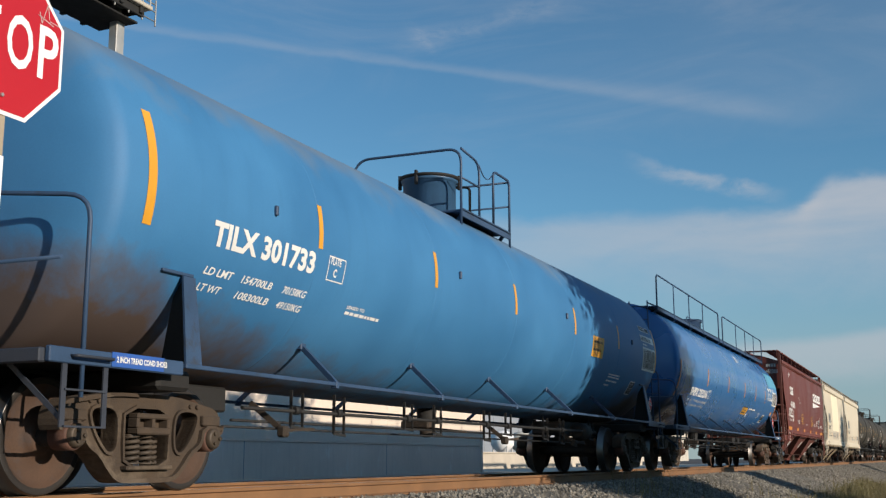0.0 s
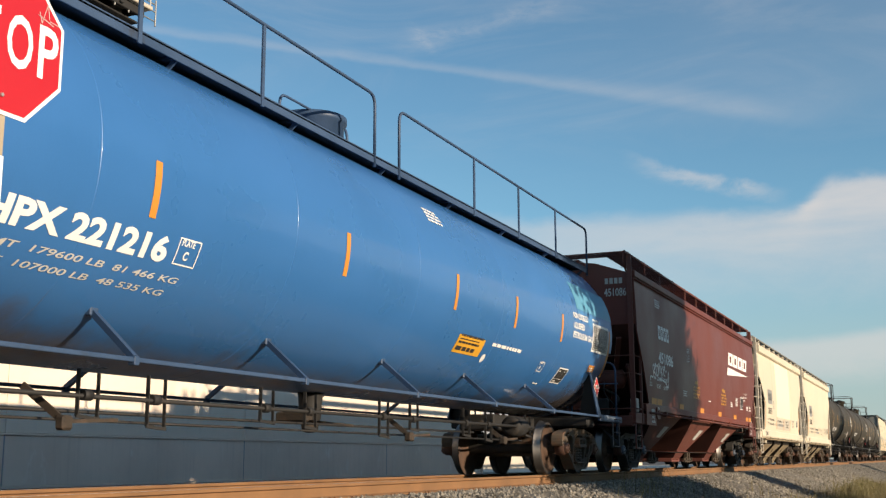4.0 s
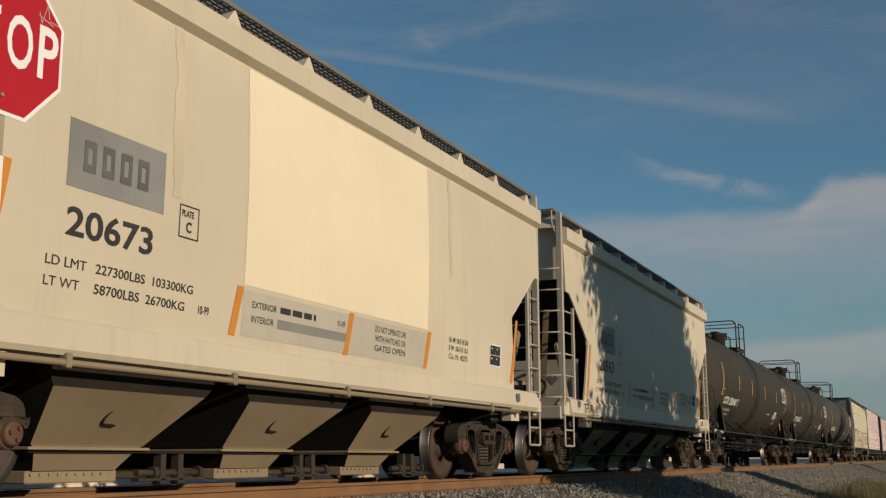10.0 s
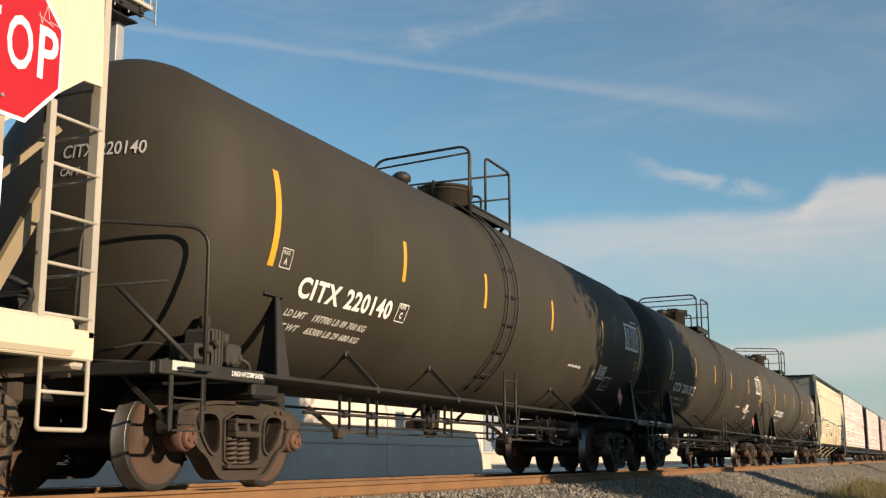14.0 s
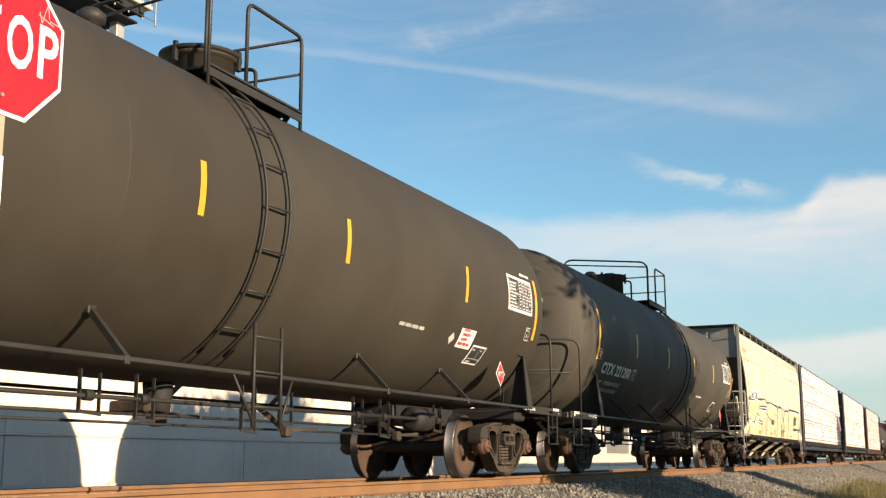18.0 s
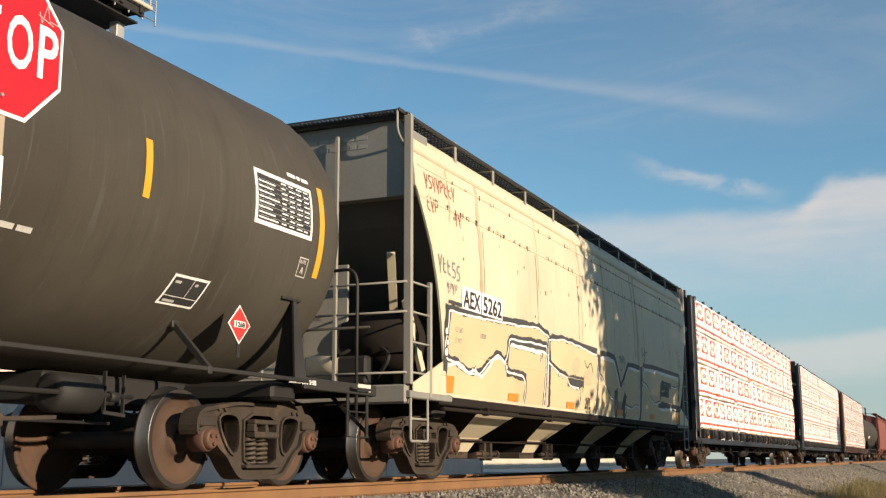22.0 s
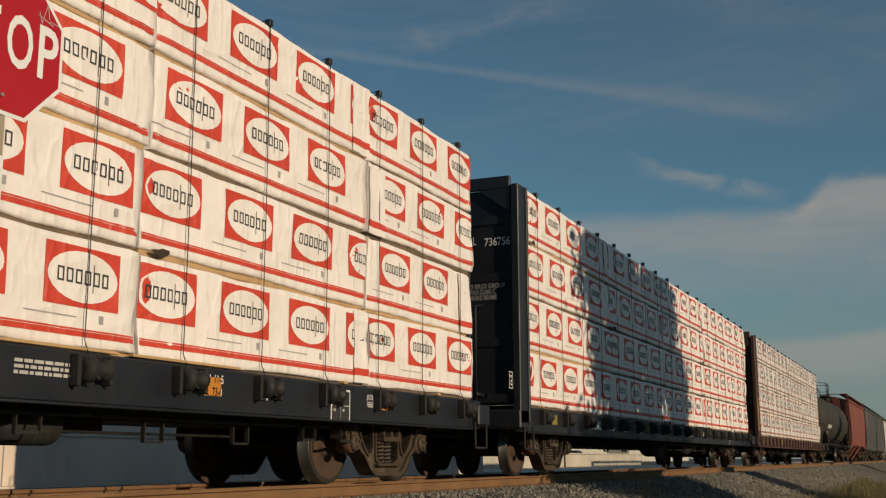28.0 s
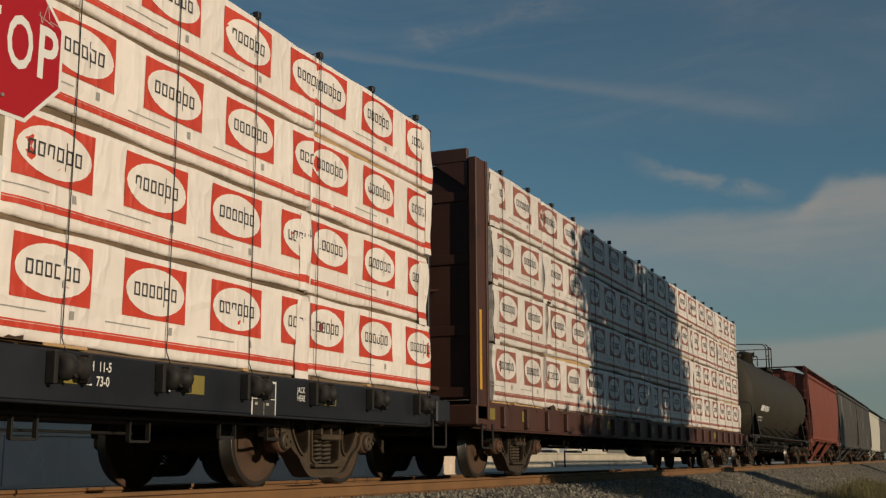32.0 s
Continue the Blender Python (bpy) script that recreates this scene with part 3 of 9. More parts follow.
def build_ground():
    xs = [-3000, -400, -60, -20, -8, -3, -2.2, -1.5, -0.7, 0.2, 1.0, 1.45, 1.9, 2.4, 3, 3.6, 4.2, 5.2, 7, 9, 14, 30, 120, 600, 3000]
    ys = [-3000, -300, -60, -20] + [i * 2.0 for i in range(-5, 60)] + [150, 220, 400, 900, 3000]
    mm = M()
    for y in ys:
        for x in xs:
            near = 1.4 < x < 20 and -12 < y < 130
            mm.v.append((x, y, ground_z(x) + (noise.noise((x * 0.7, y * 0.45, 0)) * 0.06 if near else 0)))
    k = len(xs)
    for j in range(len(ys) - 1):
        for i in range(k - 1):
            mid = (xs[i] + xs[i + 1]) / 2
            mm.face([j * k + i, j * k + i + 1, (j + 1) * k + i + 1, (j + 1) * k + i], 1 if mid < -2.2 else (0 if mid < 6.0 else 2), True)
    FIELD = material("field_earth", (0.12, 0.10, 0.055), 0.95, vary=0.4, scale=3, grain=30, bump=0.8, hue=(0.09, 0.11, 0.04))
    tagged(new("ground", mm.mesh("ground", [SOIL, ASPHALT, FIELD])), "grey ballast bank beside a paved yard and rough grass", "ground", kind="structure")


build_ground()


def build_track():
    prof = [(-0.075, -0.172), (0.075, -0.172), (0.075, -0.16), (0.016, -0.14), (0.010, -0.045), (0.036, -0.032), (0.036, -0.008), (0.028, 0.0),
            (-0.028, 0.0), (-0.036, -0.008), (-0.036, -0.032), (-0.010, -0.045), (-0.016, -0.14), (-0.075, -0.16)]
    for side in (1, -1):
        mm = M()
        cx = side * 0.7535
        ys = [-60.0] + [i * 12.0 for i in range(-3, 60)] + [1200.0]
        mm.loft([[(cx + a, y, b) for a, b in prof] for y in ys])
        me = mm.mesh("rail", [RAIL_RUST, RAIL_TOP])
        for p in me.polygons:
            if abs(p.normal.z) > 0.95 and p.center.z > -0.003:
                p.material_index = 1
        rail = tagged(new("rail", me), "rust-brown steel rail with a worn bright head", "rail", "track rails", "structure")
    tie = M().cbox(-1.3, 1.3, -0.11, 0.11, -0.34, -0.178, 0.012)
    tie_me = tie.mesh("tie", TIE)
    plate = M().cbox(-0.10, 0.18, -0.095, 0.095, -0.178, -0.170, 0.003)
    for s in (-1, 1):
        for q in (-0.055, 0.055):
            plate.cbox(0.085 * s - 0.012 + 0.0, 0.085 * s + 0.012, q - 0.012, q + 0.012, -0.171, -0.148, 0.003)
    plate_me = plate.mesh("tie_plate", RUST)
    for i in range(-6, 110):
        y = i * 0.52 + random.uniform(-0.02, 0.02)
        t = tagged(new_at("tie", tie_me, (random.uniform(-0.03, 0.03), y, random.uniform(-0.012, 0.0))), "old dark timber railway tie in the ballast", "tie", "track ties", "structure")
        for s in (1, -1):
            p = part("tie_plate", plate_me, RUST, t)
            p.location = (s * 0.7535 - t.location.x, 0, -t.location.z)


build_track()


def stones(name, n, xr, yr, size, zf, label, mat, seed):
    """Loose angular stones lying on the bed, one mesh."""
    rg = np.random.default_rng(seed)
    oc = np.array([(1, 0, 0), (-1, 0, 0), (0, 1, 0), (0, -1, 0), (0, 0, 1), (0, 0, -1)], float)
    fc = np.array([(0, 2, 4), (2, 1, 4), (1, 3, 4), (3, 0, 4), (2, 0, 5), (1, 2, 5), (3, 1, 5), (0, 3, 5)])
    x, y = rg.uniform(*xr, n), yr[0] + (yr[1] - yr[0]) * rg.uniform(0, 1, n) ** 1.5
    z = np.array([zf(a) for a in x])
    s = rg.uniform(*size, n)
    shp = oc[None] * rg.uniform(0.55, 1.0, (n, 6, 3)) + rg.uniform(-0.3, 0.3, (n, 6, 3))
    ang = rg.uniform(0, 6.283, n)
    c, d = np.cos(ang)[:, None], np.sin(ang)[:, None]
    px, py, pz = shp[..., 0] * c - shp[..., 1] * d, shp[..., 0] * d + shp[..., 1] * c, shp[..., 2] * 0.8
    v = np.stack([px * s[:, None] + x[:, None], py * s[:, None] + y[:, None], pz * s[:, None] + (z + s * 0.25)[:, None]], -1).reshape(-1, 3)
    f = (fc[None] + 6 * np.arange(n)[:, None, None]).reshape(-1, 3)
    me = bpy.data.meshes.new(name)
    me.from_pydata(v.tolist(), [], f.tolist())
    me.materials.append(mat)
    tagged(new(name, me), label, "ballast", kind="stuff")


stones("ballast_stones", 46000, (0.84, 4.6), (8, 75), (0.022, 0.05), ground_z, "loose grey crushed-stone ballast on the bank", GRAVEL, 3)
stones("ballast_stones", 30000, (0.84, 6.6), (34, 170), (0.03, 0.065), ground_z, "loose grey crushed-stone ballast farther down the line", GRAVEL, 6)
stones("ballast_stones", 9000, (-0.68, 0.68), (4, 60), (0.022, 0.045), ground_z, "grey crushed stone between the rails", GRAVEL, 4)
stones("ballast_stones", 9000, (-2.1, -0.86), (4, 60), (0.022, 0.045), ground_z, "grey crushed stone beyond the rails", GRAVEL, 5)


def grass_tufts(name, spots, label, seed):
    rg = random.Random(seed)
    mm = M()
    for x, y, n, h in spots:
        for _ in range(n):
            a, b = x + rg.gauss(0, 0.22), y + rg.gauss(0, 0.5)
            hh, t = h * rg.uniform(0.4, 1.1), rg.uniform(0, 6.28)
            lx, ly = rg.gauss(0, 0.35) * hh, rg.gauss(0, 0.35) * hh
            w = rg.uniform(0.003, 0.007)
            z = ground_z(a) - 0.02
            dx, dy = math.cos(t) * w, math.sin(t) * w
            k = len(mm.v)
            mm.v += [(a - dx, b - dy, z), (a + dx, b + dy, z), (a + lx * 0.4 + dx * .7, b + ly * 0.4 + dy * .7, z + hh * 0.6), (a + lx * 0.4 - dx * .7, b + ly * 0.4 - dy * .7, z + hh * 0.6), (a + lx, b + ly, z + hh)]
            mm.face([k, k + 1, k + 2, k + 3])
            mm.face([k + 3, k + 2, k + 4])
    tagged(new(name, mm.mesh(name, GRASS)), label, "grass", kind="stuff")


_r = random.Random(8)
grass_tufts("dry_grass", [(_r.uniform(3.4, 6.5), _r.uniform(14, 40), 26, _r.uniform(0.15, 0.4)) for _ in range(330)], "dry yellow-green grass at the foot of the bank", 2)
grass_tufts("dry_grass", [(_r.uniform(3.7, 5.2), _r.uniform(37, 60), 34, _r.uniform(0.3, 0.62)) for _ in range(150)], "tall dry grass farther along the bank", 7)
grass_tufts("dry_grass", [(2.1, 21.0, 34, 0.6), (2.3, 22.2, 28, 0.62), (2.0, 20.0, 18, 0.45), (2.6, 27.0, 24, 0.4), (2.5, 24.4, 26, 0.55), (2.9, 30.5, 24, 0.45)], "thin dry weeds growing in the ballast", 5)


# ---- low white metal building behind the track ----
def build_building():
    X, Y0, Y1, Z0, ZT = -10.3, -26.0, 44.1, -0.30, 3.3
    b = thing("low_metal_building", "long low building clad in white metal siding", "building", (X, (Y0 + Y1) / 2, Z0))
    cy = (Y0 + Y1) / 2

    def P(name, mm, mat, label="", bevel=0.0):
        for i, v in enumerate(mm.v):
            mm.v[i] = (v[0] - X, v[1] - cy, v[2] - Z0)
        return part(name, mm, mat, b, label, bevel=bevel)

    P("wall", M().box(X - 9, X - 0.06, Y0, Y1, Z0, ZT), WALL_WHITE)
    P("roof", M().cbox(X - 9.3, X + 0.25, Y0 - 0.2, Y1 + 0.2, ZT, ZT + 0.18, 0.02), STEEL)
    # lower panels between upright joints, upper cladding above a drip rail
    seams = [Y0 + 0.02 + i * 8.75 for i in range(9)]
    for a, c in zip(seams, seams[1:]):
        P("panel", M().cbox(X - 0.06, X - 0.02, a + 0.02, c - 0.02, Z0 + 0.06, 0.78, 0.008), WALL_GREY)
        P("joint_strip", M().cbox(X - 0.06, X - 0.024, c - 0.018, c + 0.018, Z0 + 0.06, 0.778, 0.004), GREY_BLDG)
        P("panel", M().cbox(X - 0.06, X - 0.012, a + 0.006, c - 0.006, 0.83, ZT - 0.002, 0.01), WALL_WHITE)
    P("drip_rail", M().cbox(X - 0.06, X + 0.012, Y0, Y1, 0.785, 0.825, 0.008), WALL_GREY)
    P("base_strip", M().cbox(X - 0.06, X + 0.02, Y0, Y1, Z0, Z0 + 0.055, 0.008), WALL_GREY)
    P("corner_trim", M().cbox(X - 0.10, X + 0.03, Y1 - 0.16, Y1 + 0.02, Z0, ZT - 0.002, 0.01), WALL_GREY)


build_building()


# ---- stop sign at the crossing ----
def build_sign():
    X, Y, Z = 3.3, 3.79, 2.235
    s = thing("stop_sign", "red octagonal stop sign with white letters on wooden post", "stop sign", (X - 0.06, Y, -0.84))

    def octo(r, x, n0):
        return [(x, Y + r * math.cos(math.radians(22.5 + 45 * k)), Z + r * math.sin(math.radians(22.5 + 45 * k))) for k in range(8)]

    def P(name, mm, mat, label=""):
        for i, v in enumerate(mm.v):
            mm.v[i] = (v[0] - X + 0.06, v[1] - Y, v[2] + 0.84)
        return part(name, mm, mat, s, label)

    R = 0.381 / math.cos(math.radians(22.5))
    P("sign_plate", M().loft([octo(R, X - 0.004, 0), octo(R, X, 0)]), SIGN_WHITE, "white-edged aluminium plate")
    P("red_face", M().loft([octo(R - 0.022, X + 0.0005, 0), octo(R - 0.022, X + 0.0025, 0)]), SIGN_RED, "red reflective face")
    for zz in (-0.29, 0.29):
        P("bolt", M().lathe([(X + 0.002, 0.011), (X + 0.012, 0.009)], "x", 8, (0, Y, Z + zz)), STEEL)
    # letters, read from the road side
    for ch, a, c in (("S", -0.335, -0.19), ("T", -0.175, -0.04), ("O", 0.008, 0.175), ("P", 0.212, 0.345)):
        mm = glyph_mesh(ch, 0.30, 1.0, 0.006)
        xs, zs = [v[0] for v in mm.v], [v[1] for v in mm.v]
        out = M()
        for v in mm.v:
            out.v.append((X + 0.0045, Y + a + (v[0] - min(xs)) / (max(xs) - min(xs)) * (c - a), Z - 0.136 + (v[1] - min(zs)) / (max(zs) - min(zs)) * 0.272))
        out.f, out.mi, out.sm = mm.f, mm.mi, mm.sm
        P("letter", out, SIGN_WHITE, "white capital letter")
    # scratched tag on the face
    sc = M()
    for a, c in (((0.27, 0.16), (0.31, 0.28)), ((0.31, 0.28), (0.325, 0.20)), ((0.24, 0.20), (0.36, 0.17)), ((0.27, 0.16), (0.25, 0.22)), ((0.33, 0.19), (0.40, 0.185))):
        sc.bar((X + 0.004, Y + a[0] * 0.9 - 0.02, Z + a[1] * 0.9), (X + 0.004, Y + c[0] * 0.9 - 0.02, Z + c[1] * 0.9), 0.004, 0.001, (1, 0, 0))
    P("scratch", sc, DIM_WHITE, "pale scratched scrawl")
    P("post", M().cbox(X - 0.095, X - 0.006, Y - 0.045, Y + 0.045, -1.3, Z + 0.36, 0.006), POST, "weathered wooden post")
    P("reflector_strip", M().cbox(X - 0.006, X - 0.0035, Y - 0.045, Y + 0.045, -0.4, Z - 0.575, 0.001), SIGN_WHITE, "white reflective strip")
    return s


def glyph_mesh(text, size, squeeze=1.0, bold=0.0, shear=0.0, spacing=1.0):
    cu = bpy.data.curves.new("lettering", "FONT")
    cu.body, cu.size, cu.offset, cu.shear, cu.space_character = text, size * 1.37, bold, shear, spacing
    cu.resolution_u = 3
    ob = bpy.data.objects.new("lettering", cu)
    me = bpy.data.meshes.new_from_object(ob)
    out = M()
    out.v = [(v.co.x * squeeze, v.co.y, 0.0) for v in me.vertices]
    for p in me.polygons:
        out.face(list(p.vertices))
    bpy.data.objects.remove(ob)
    bpy.data.meshes.remove(me)
    bpy.data.curves.remove(cu)
    return out


build_sign()


# ---- shade tree and poles standing beside the camera's field, out of its view ----
def build_tree(x, y, h, spread, base, n, seed, label):
    rg = random.Random(seed)
    t = thing("tree", label, "tree", (x, y, ground_z(x)))
    tr = M()
    pts = [Vector((0, 0, -0.2))]
    for i in range(1, 7):
        pts.append(Vector((rg.uniform(-0.15, 0.15), rg.uniform(-0.15, 0.15), h * 0.75 * i / 6)))
    rings = []
    for i, p in enumerate(pts):
        r = 0.19 * (1 - i / 7.5) + 0.02
        rings.append([(p.x + r * math.cos(a * math.pi / 4), p.y + r * math.sin(a * math.pi / 4), p.z) for a in range(8)])
    tr.loft(rings, smooth=True)
    clumps = []
    for i in range(54):
        a, z = rg.uniform(0, 6.283), base + (h - base) * (i + 0.5) / 54
        k = min(1.0, 0.75 + 0.5 * (z - base) / (h - base)) if z < h - 1.2 else 0.7
        r = spread * k * math.sqrt(rg.uniform(0.1, 0.72))
        e = Vector((math.cos(a) * r, math.sin(a) * r, z))
        s = pts[min(6, max(1, int(z / h * 6)))]
        tr.tube([s, (s + e) / 2 + Vector((0, 0, -0.15)), e], 0.03, 5)
        clumps.append((e, rg.uniform(0.55, 0.95)))
    part("trunk", tr, BARK, t)
    lf = M()
    for _ in range(n):
        e, r = rg.choice(clumps)
        c = e + Vector((rg.gauss(0, r), rg.gauss(0, r), rg.gauss(0, r * 0.8))) * 0.62
        d = Vector((rg.gauss(0, 1), rg.gauss(0, 1), rg.gauss(0, 1))).normalized()
        u = d.orthogonal().normalized() * rg.uniform(0.10, 0.18)
        w = d.cross(u).normalized() * rg.uniform(0.06, 0.10)
        k = len(lf.v)
        lf.v += [tuple(c - u), tuple(c + w), tuple(c + u), tuple(c - w)]
        lf.face([k, k + 1, k + 2, k + 3])
    part("crown", lf, LEAF, t)


build_tree(13.8, 19.2, 9.6, 2.45, 1.4, 26000, 4, "leafy green tree beside the railway bank")
build_tree(14.4, 23.0, 9.9, 2.45, 1.4, 26000, 9, "leafy green tree beside the railway bank")
build_tree(9.3, 36.0, 3.5, 1.15, 0.3, 7000, 21, "rounded green bush at the edge of the field")
build_tree(10.2, 88.5, 3.7, 1.5, 0.3, 8000, 22, "rounded green bush at the edge of the field")
build_tree(16.2, 71.4, 7.6, 0.8, 5.6, 3000, 15, "slim tree with a small high crown")


def build_sky_block_trees():
    """An unseen belt of trees behind the camera, added to block low sky light."""
    rg = random.Random(31)
    mm = M()
    spots = [(rg.uniform(52, 60), -70 + 6.0 * i) for i in range(36)] + [(-10 + 6.5 * i, rg.uniform(-78, -70)) for i in range(11)]
    for x, y in spots:
        h = rg.uniform(9.0, 11.5)
        mm.tube([(x, y, -1.3), (x + 0.2, y, h * 0.7)], 0.2, 6, 1)
        for _ in range(260):
            q = rg.uniform(0.04, 1.0)
            w = 3.4 * math.sqrt(max(0.05, 1 - (2 * q - 0.9) ** 2 * 0.8))
            c = Vector((x + rg.gauss(0, w * 0.5), y + rg.gauss(0, w * 0.5), -1.0 + h * q))
            n = Vector((rg.gauss(0, 1), rg.gauss(0, 1), rg.gauss(0, 1))).normalized()
            u = n.orthogonal().normalized() * rg.uniform(0.4, 0.8)
            v = n.cross(u).normalized() * rg.uniform(0.3, 0.6)
            k = len(mm.v)
            mm.v += [tuple(c - u), tuple(c + v), tuple(c + u), tuple(c - v)]
            mm.face([k, k + 1, k + 2, k + 3])
    tagged(new("distant_trees", mm.mesh("distant_trees", [LEAF, BARK])), "unseen belt of dark green trees added to block low sky", "trees", kind="stuff")


build_sky_block_trees()


# ---- trucks (bogies) ----
WHEELS, CARS, LOADS = [], [], []
R_WHEEL = 0.457


def helix(r, z0, z1, turns, wire):
    n = int(turns * 9)
    return M().tube([(r * math.cos(6.2832 * turns * i / n), r * math.sin(6.2832 * turns * i / n), z0 + (z1 - z0) * i / n) for i in range(n + 1)], wire, 5)


def rounded(loop, times=2):
    """Cuts the corners of a closed outline."""
    for _ in range(times):
        out = []
        for p, q in zip(loop, loop[1:] + loop[:1]):
            out += [(p[0] * 0.75 + q[0] * 0.25, p[1] * 0.75 + q[1] * 0.25), (p[0] * 0.25 + q[0] * 0.75, p[1] * 0.25 + q[1] * 0.75)]
        loop = out
    return loop


def moved(loop, k):
    """A closed outline set off to its outer side by k."""
    area = sum(p[0] * q[1] - q[0] * p[1] for p, q in zip(loop, loop[1:] + loop[:1]))
    s = 1 if area > 0 else -1
    out = []
    for o, p, q in zip(loop[-1:] + loop[:-1], loop, loop[1:] + loop[:1]):
        dx, dy = q[0] - o[0], q[1] - o[1]
        l = math.hypot(dx, dy) or 1
        out.append((p[0] + s * dy / l * k, p[1] - s * dx / l * k))
    return out


def truck_meshes(cast, cap):
    fr = M()
    half = [(0.0, 0.815), (0.42, 0.81), (0.60, 0.785), (0.82, 0.75), (0.98, 0.725), (1.06, 0.66), (1.075, 0.55), (1.04, 0.485), (1.0, 0.54), (0.785, 0.54), (0.76, 0.41), (0.70, 0.36), (0.60, 0.31), (0.49, 0.19), (0.38, 0.105), (0.27, 0.09), (0.0, 0.09)]
    outline = rounded(half + [(-p, q) for p, q in half[-2:0:-1]], 1)
    window = rounded([(0.70, 0.665), (0.67, 0.55), (0.58, 0.42), (0.47, 0.32), (0.385, 0.36), (0.375, 0.52), (0.40, 0.66), (0.54, 0.69)])
    middle = rounded([(-0.27, 0.215), (0.27, 0.215), (0.285, 0.45), (0.285, 0.69), (-0.285, 0.69), (-0.285, 0.45)], 1)
    mirror = [(-p, q) for p, q in window]
    fr.plate(outline, -0.06, 0.06, [middle, window, mirror])
    # rolled edges of the casting
    fr.plate(moved(outline, 0.006), -0.10, 0.10, [moved(outline, -0.032)])
    for loop in (middle, window, mirror):
        fr.plate(moved(loop, 0.026), -0.085, 0.085, [loop])
    fr.cbox(-0.13, 0.13, -0.30, 0.30, 0.19, 0.225, 0.012)
    for s in (-1, 1):
        fr.cbox(0.055, 0.10, s * 0.889 - 0.13, s * 0.889 + 0.13, 0.57, 0.66, 0.02)
        for q in (0.60, 0.70):
            fr.lathe([(0.06, 0.02), (0.085, 0.018)], "x", 8, (0, s * q, 0.73))
    frame_me = fr.mesh("side_frame", cast, 0.007)
    bo = M()
    bo.cbox(-0.95, 0.95, -0.17, 0.17, 0.50, 0.74, 0.03)
    bo.lathe([(0.70, 0.18), (0.80, 0.18)], "z", 16)
    for s in (-1, 1):
        bo.cbox(s * 1.145 - 0.06, s * 1.145 + 0.06, -0.215, 0.215, 0.475, 0.535, 0.012)
        bo.cbox(s * 1.145 - 0.05, s * 1.145 + 0.05, -0.215, 0.215, 0.605, 0.65, 0.012)
        for q in (-0.2, 0.0, 0.2):
            bo.cbox(s * 1.145 - 0.05, s * 1.145 + 0.05, q - 0.02, q + 0.02, 0.53, 0.61, 0.008)
        bo.cbox(min(s * 0.9, s * 1.1), max(s * 0.9, s * 1.1), -0.20, 0.20, 0.49, 0.64, 0.02)
    # brake beams
    for s in (-1, 1):
        bo.bar((-0.75, s * 0.36, 0.36), (0.75, s * 0.36, 0.36), 0.10, 0.08)
        for q in (-0.75, 0.75):
            bo.cbox(q - 0.05, q + 0.05, s * 0.43 - 0.03, s * 0.43 + 0.03, 0.26, 0.52, 0.01)
    bol_me = bo.mesh("bolster", cast)
    sp = helix(0.062, 0.245, 0.475, 5.2, 0.0155)
    sp.lathe([(0.235, 0.075), (0.25, 0.075)], "z", 10).lathe([(0.465, 0.075), (0.478, 0.075)], "z", 10)
    spr_me = sp.mesh("spring", SPRING)
    ad = M().cbox(-0.075, 0.085, -0.095, 0.095, 0.45, 0.565, 0.02)
    ad.lathe([(-0.07, 0.115), (0.09, 0.115), (0.10, 0.10)], "x", 20, (0, 0, R_WHEEL))
    ad_me = ad.mesh("bearing_adapter", ADAPTER)
    w = M()
    w.lathe([(-1.06, 0.07), (-0.83, 0.085), (-0.6, 0.085), (0, 0.08), (0.6, 0.085), (0.83, 0.085), (1.06, 0.07)], "x", 14, mat=2)
    for s in (-1, 1):
        prof = [(0.66, 0.10), (0.665, 0.135), (0.70, 0.16), (0.715, 0.36), (0.705, 0.415), (0.684, 0.42), (0.684, 0.478), (0.694, 0.486), (0.708, 0.483), (0.718, 0.460),
                (0.822, 0.4535), (0.826, 0.448), (0.826, 0.40), (0.80, 0.385), (0.765, 0.33), (0.757, 0.19), (0.79, 0.145), (0.83, 0.135), (0.835, 0.10)]
        mats = [0, 0, 0, 0, 0, 0, 0, 1, 1, 1, 1, 2, 0, 0, 0, 0, 0, 0]
        if s < 0:
            prof = [(-a, r) for a, r in prof][::-1]
            mats = mats[::-1]
        w.lathe(prof, "x", 40, mat=mats)
        # end cap with its three bolts
        c = [(1.06, 0.092), (1.18, 0.092), (1.195, 0.075)]
        w.lathe(c if s > 0 else [(-a, r) for a, r in c][::-1], "x", 20, mat=3)
        for k in range(3):
            t = 2.0944 * k
            q = [(1.193, 0.017), (1.215, 0.017)]
            w.lathe(q if s > 0 else [(-a, r) for a, r in q][::-1], "x", 6, (0, 0.048 * math.cos(t), 0.048 * math.sin(t)), mat=3)
    wh_me = w.mesh("wheelset", [WHEEL, TREAD, AXLE, cap])
    return frame_me, bol_me, spr_me, ad_me, wh_me


CAP_RED = material("red_bearing_cap", (0.12, 0.06, 0.038), 0.65, 0.2, vary=0.3, scale=9)
CAP_BLUE = material("blue_bearing_cap", (0.10, 0.12, 0.15), 0.5, 0.4, vary=0.3, scale=9)
TRUCKS = {"dusty": truck_meshes(TRUCK, CAP), "grey": truck_meshes(TRUCK_GREY, CAP_BLUE), "brown": truck_meshes(TRUCK_DARK, CAP_RED), "rust": truck_meshes(TRUCK_TAN, CAP_RED)}


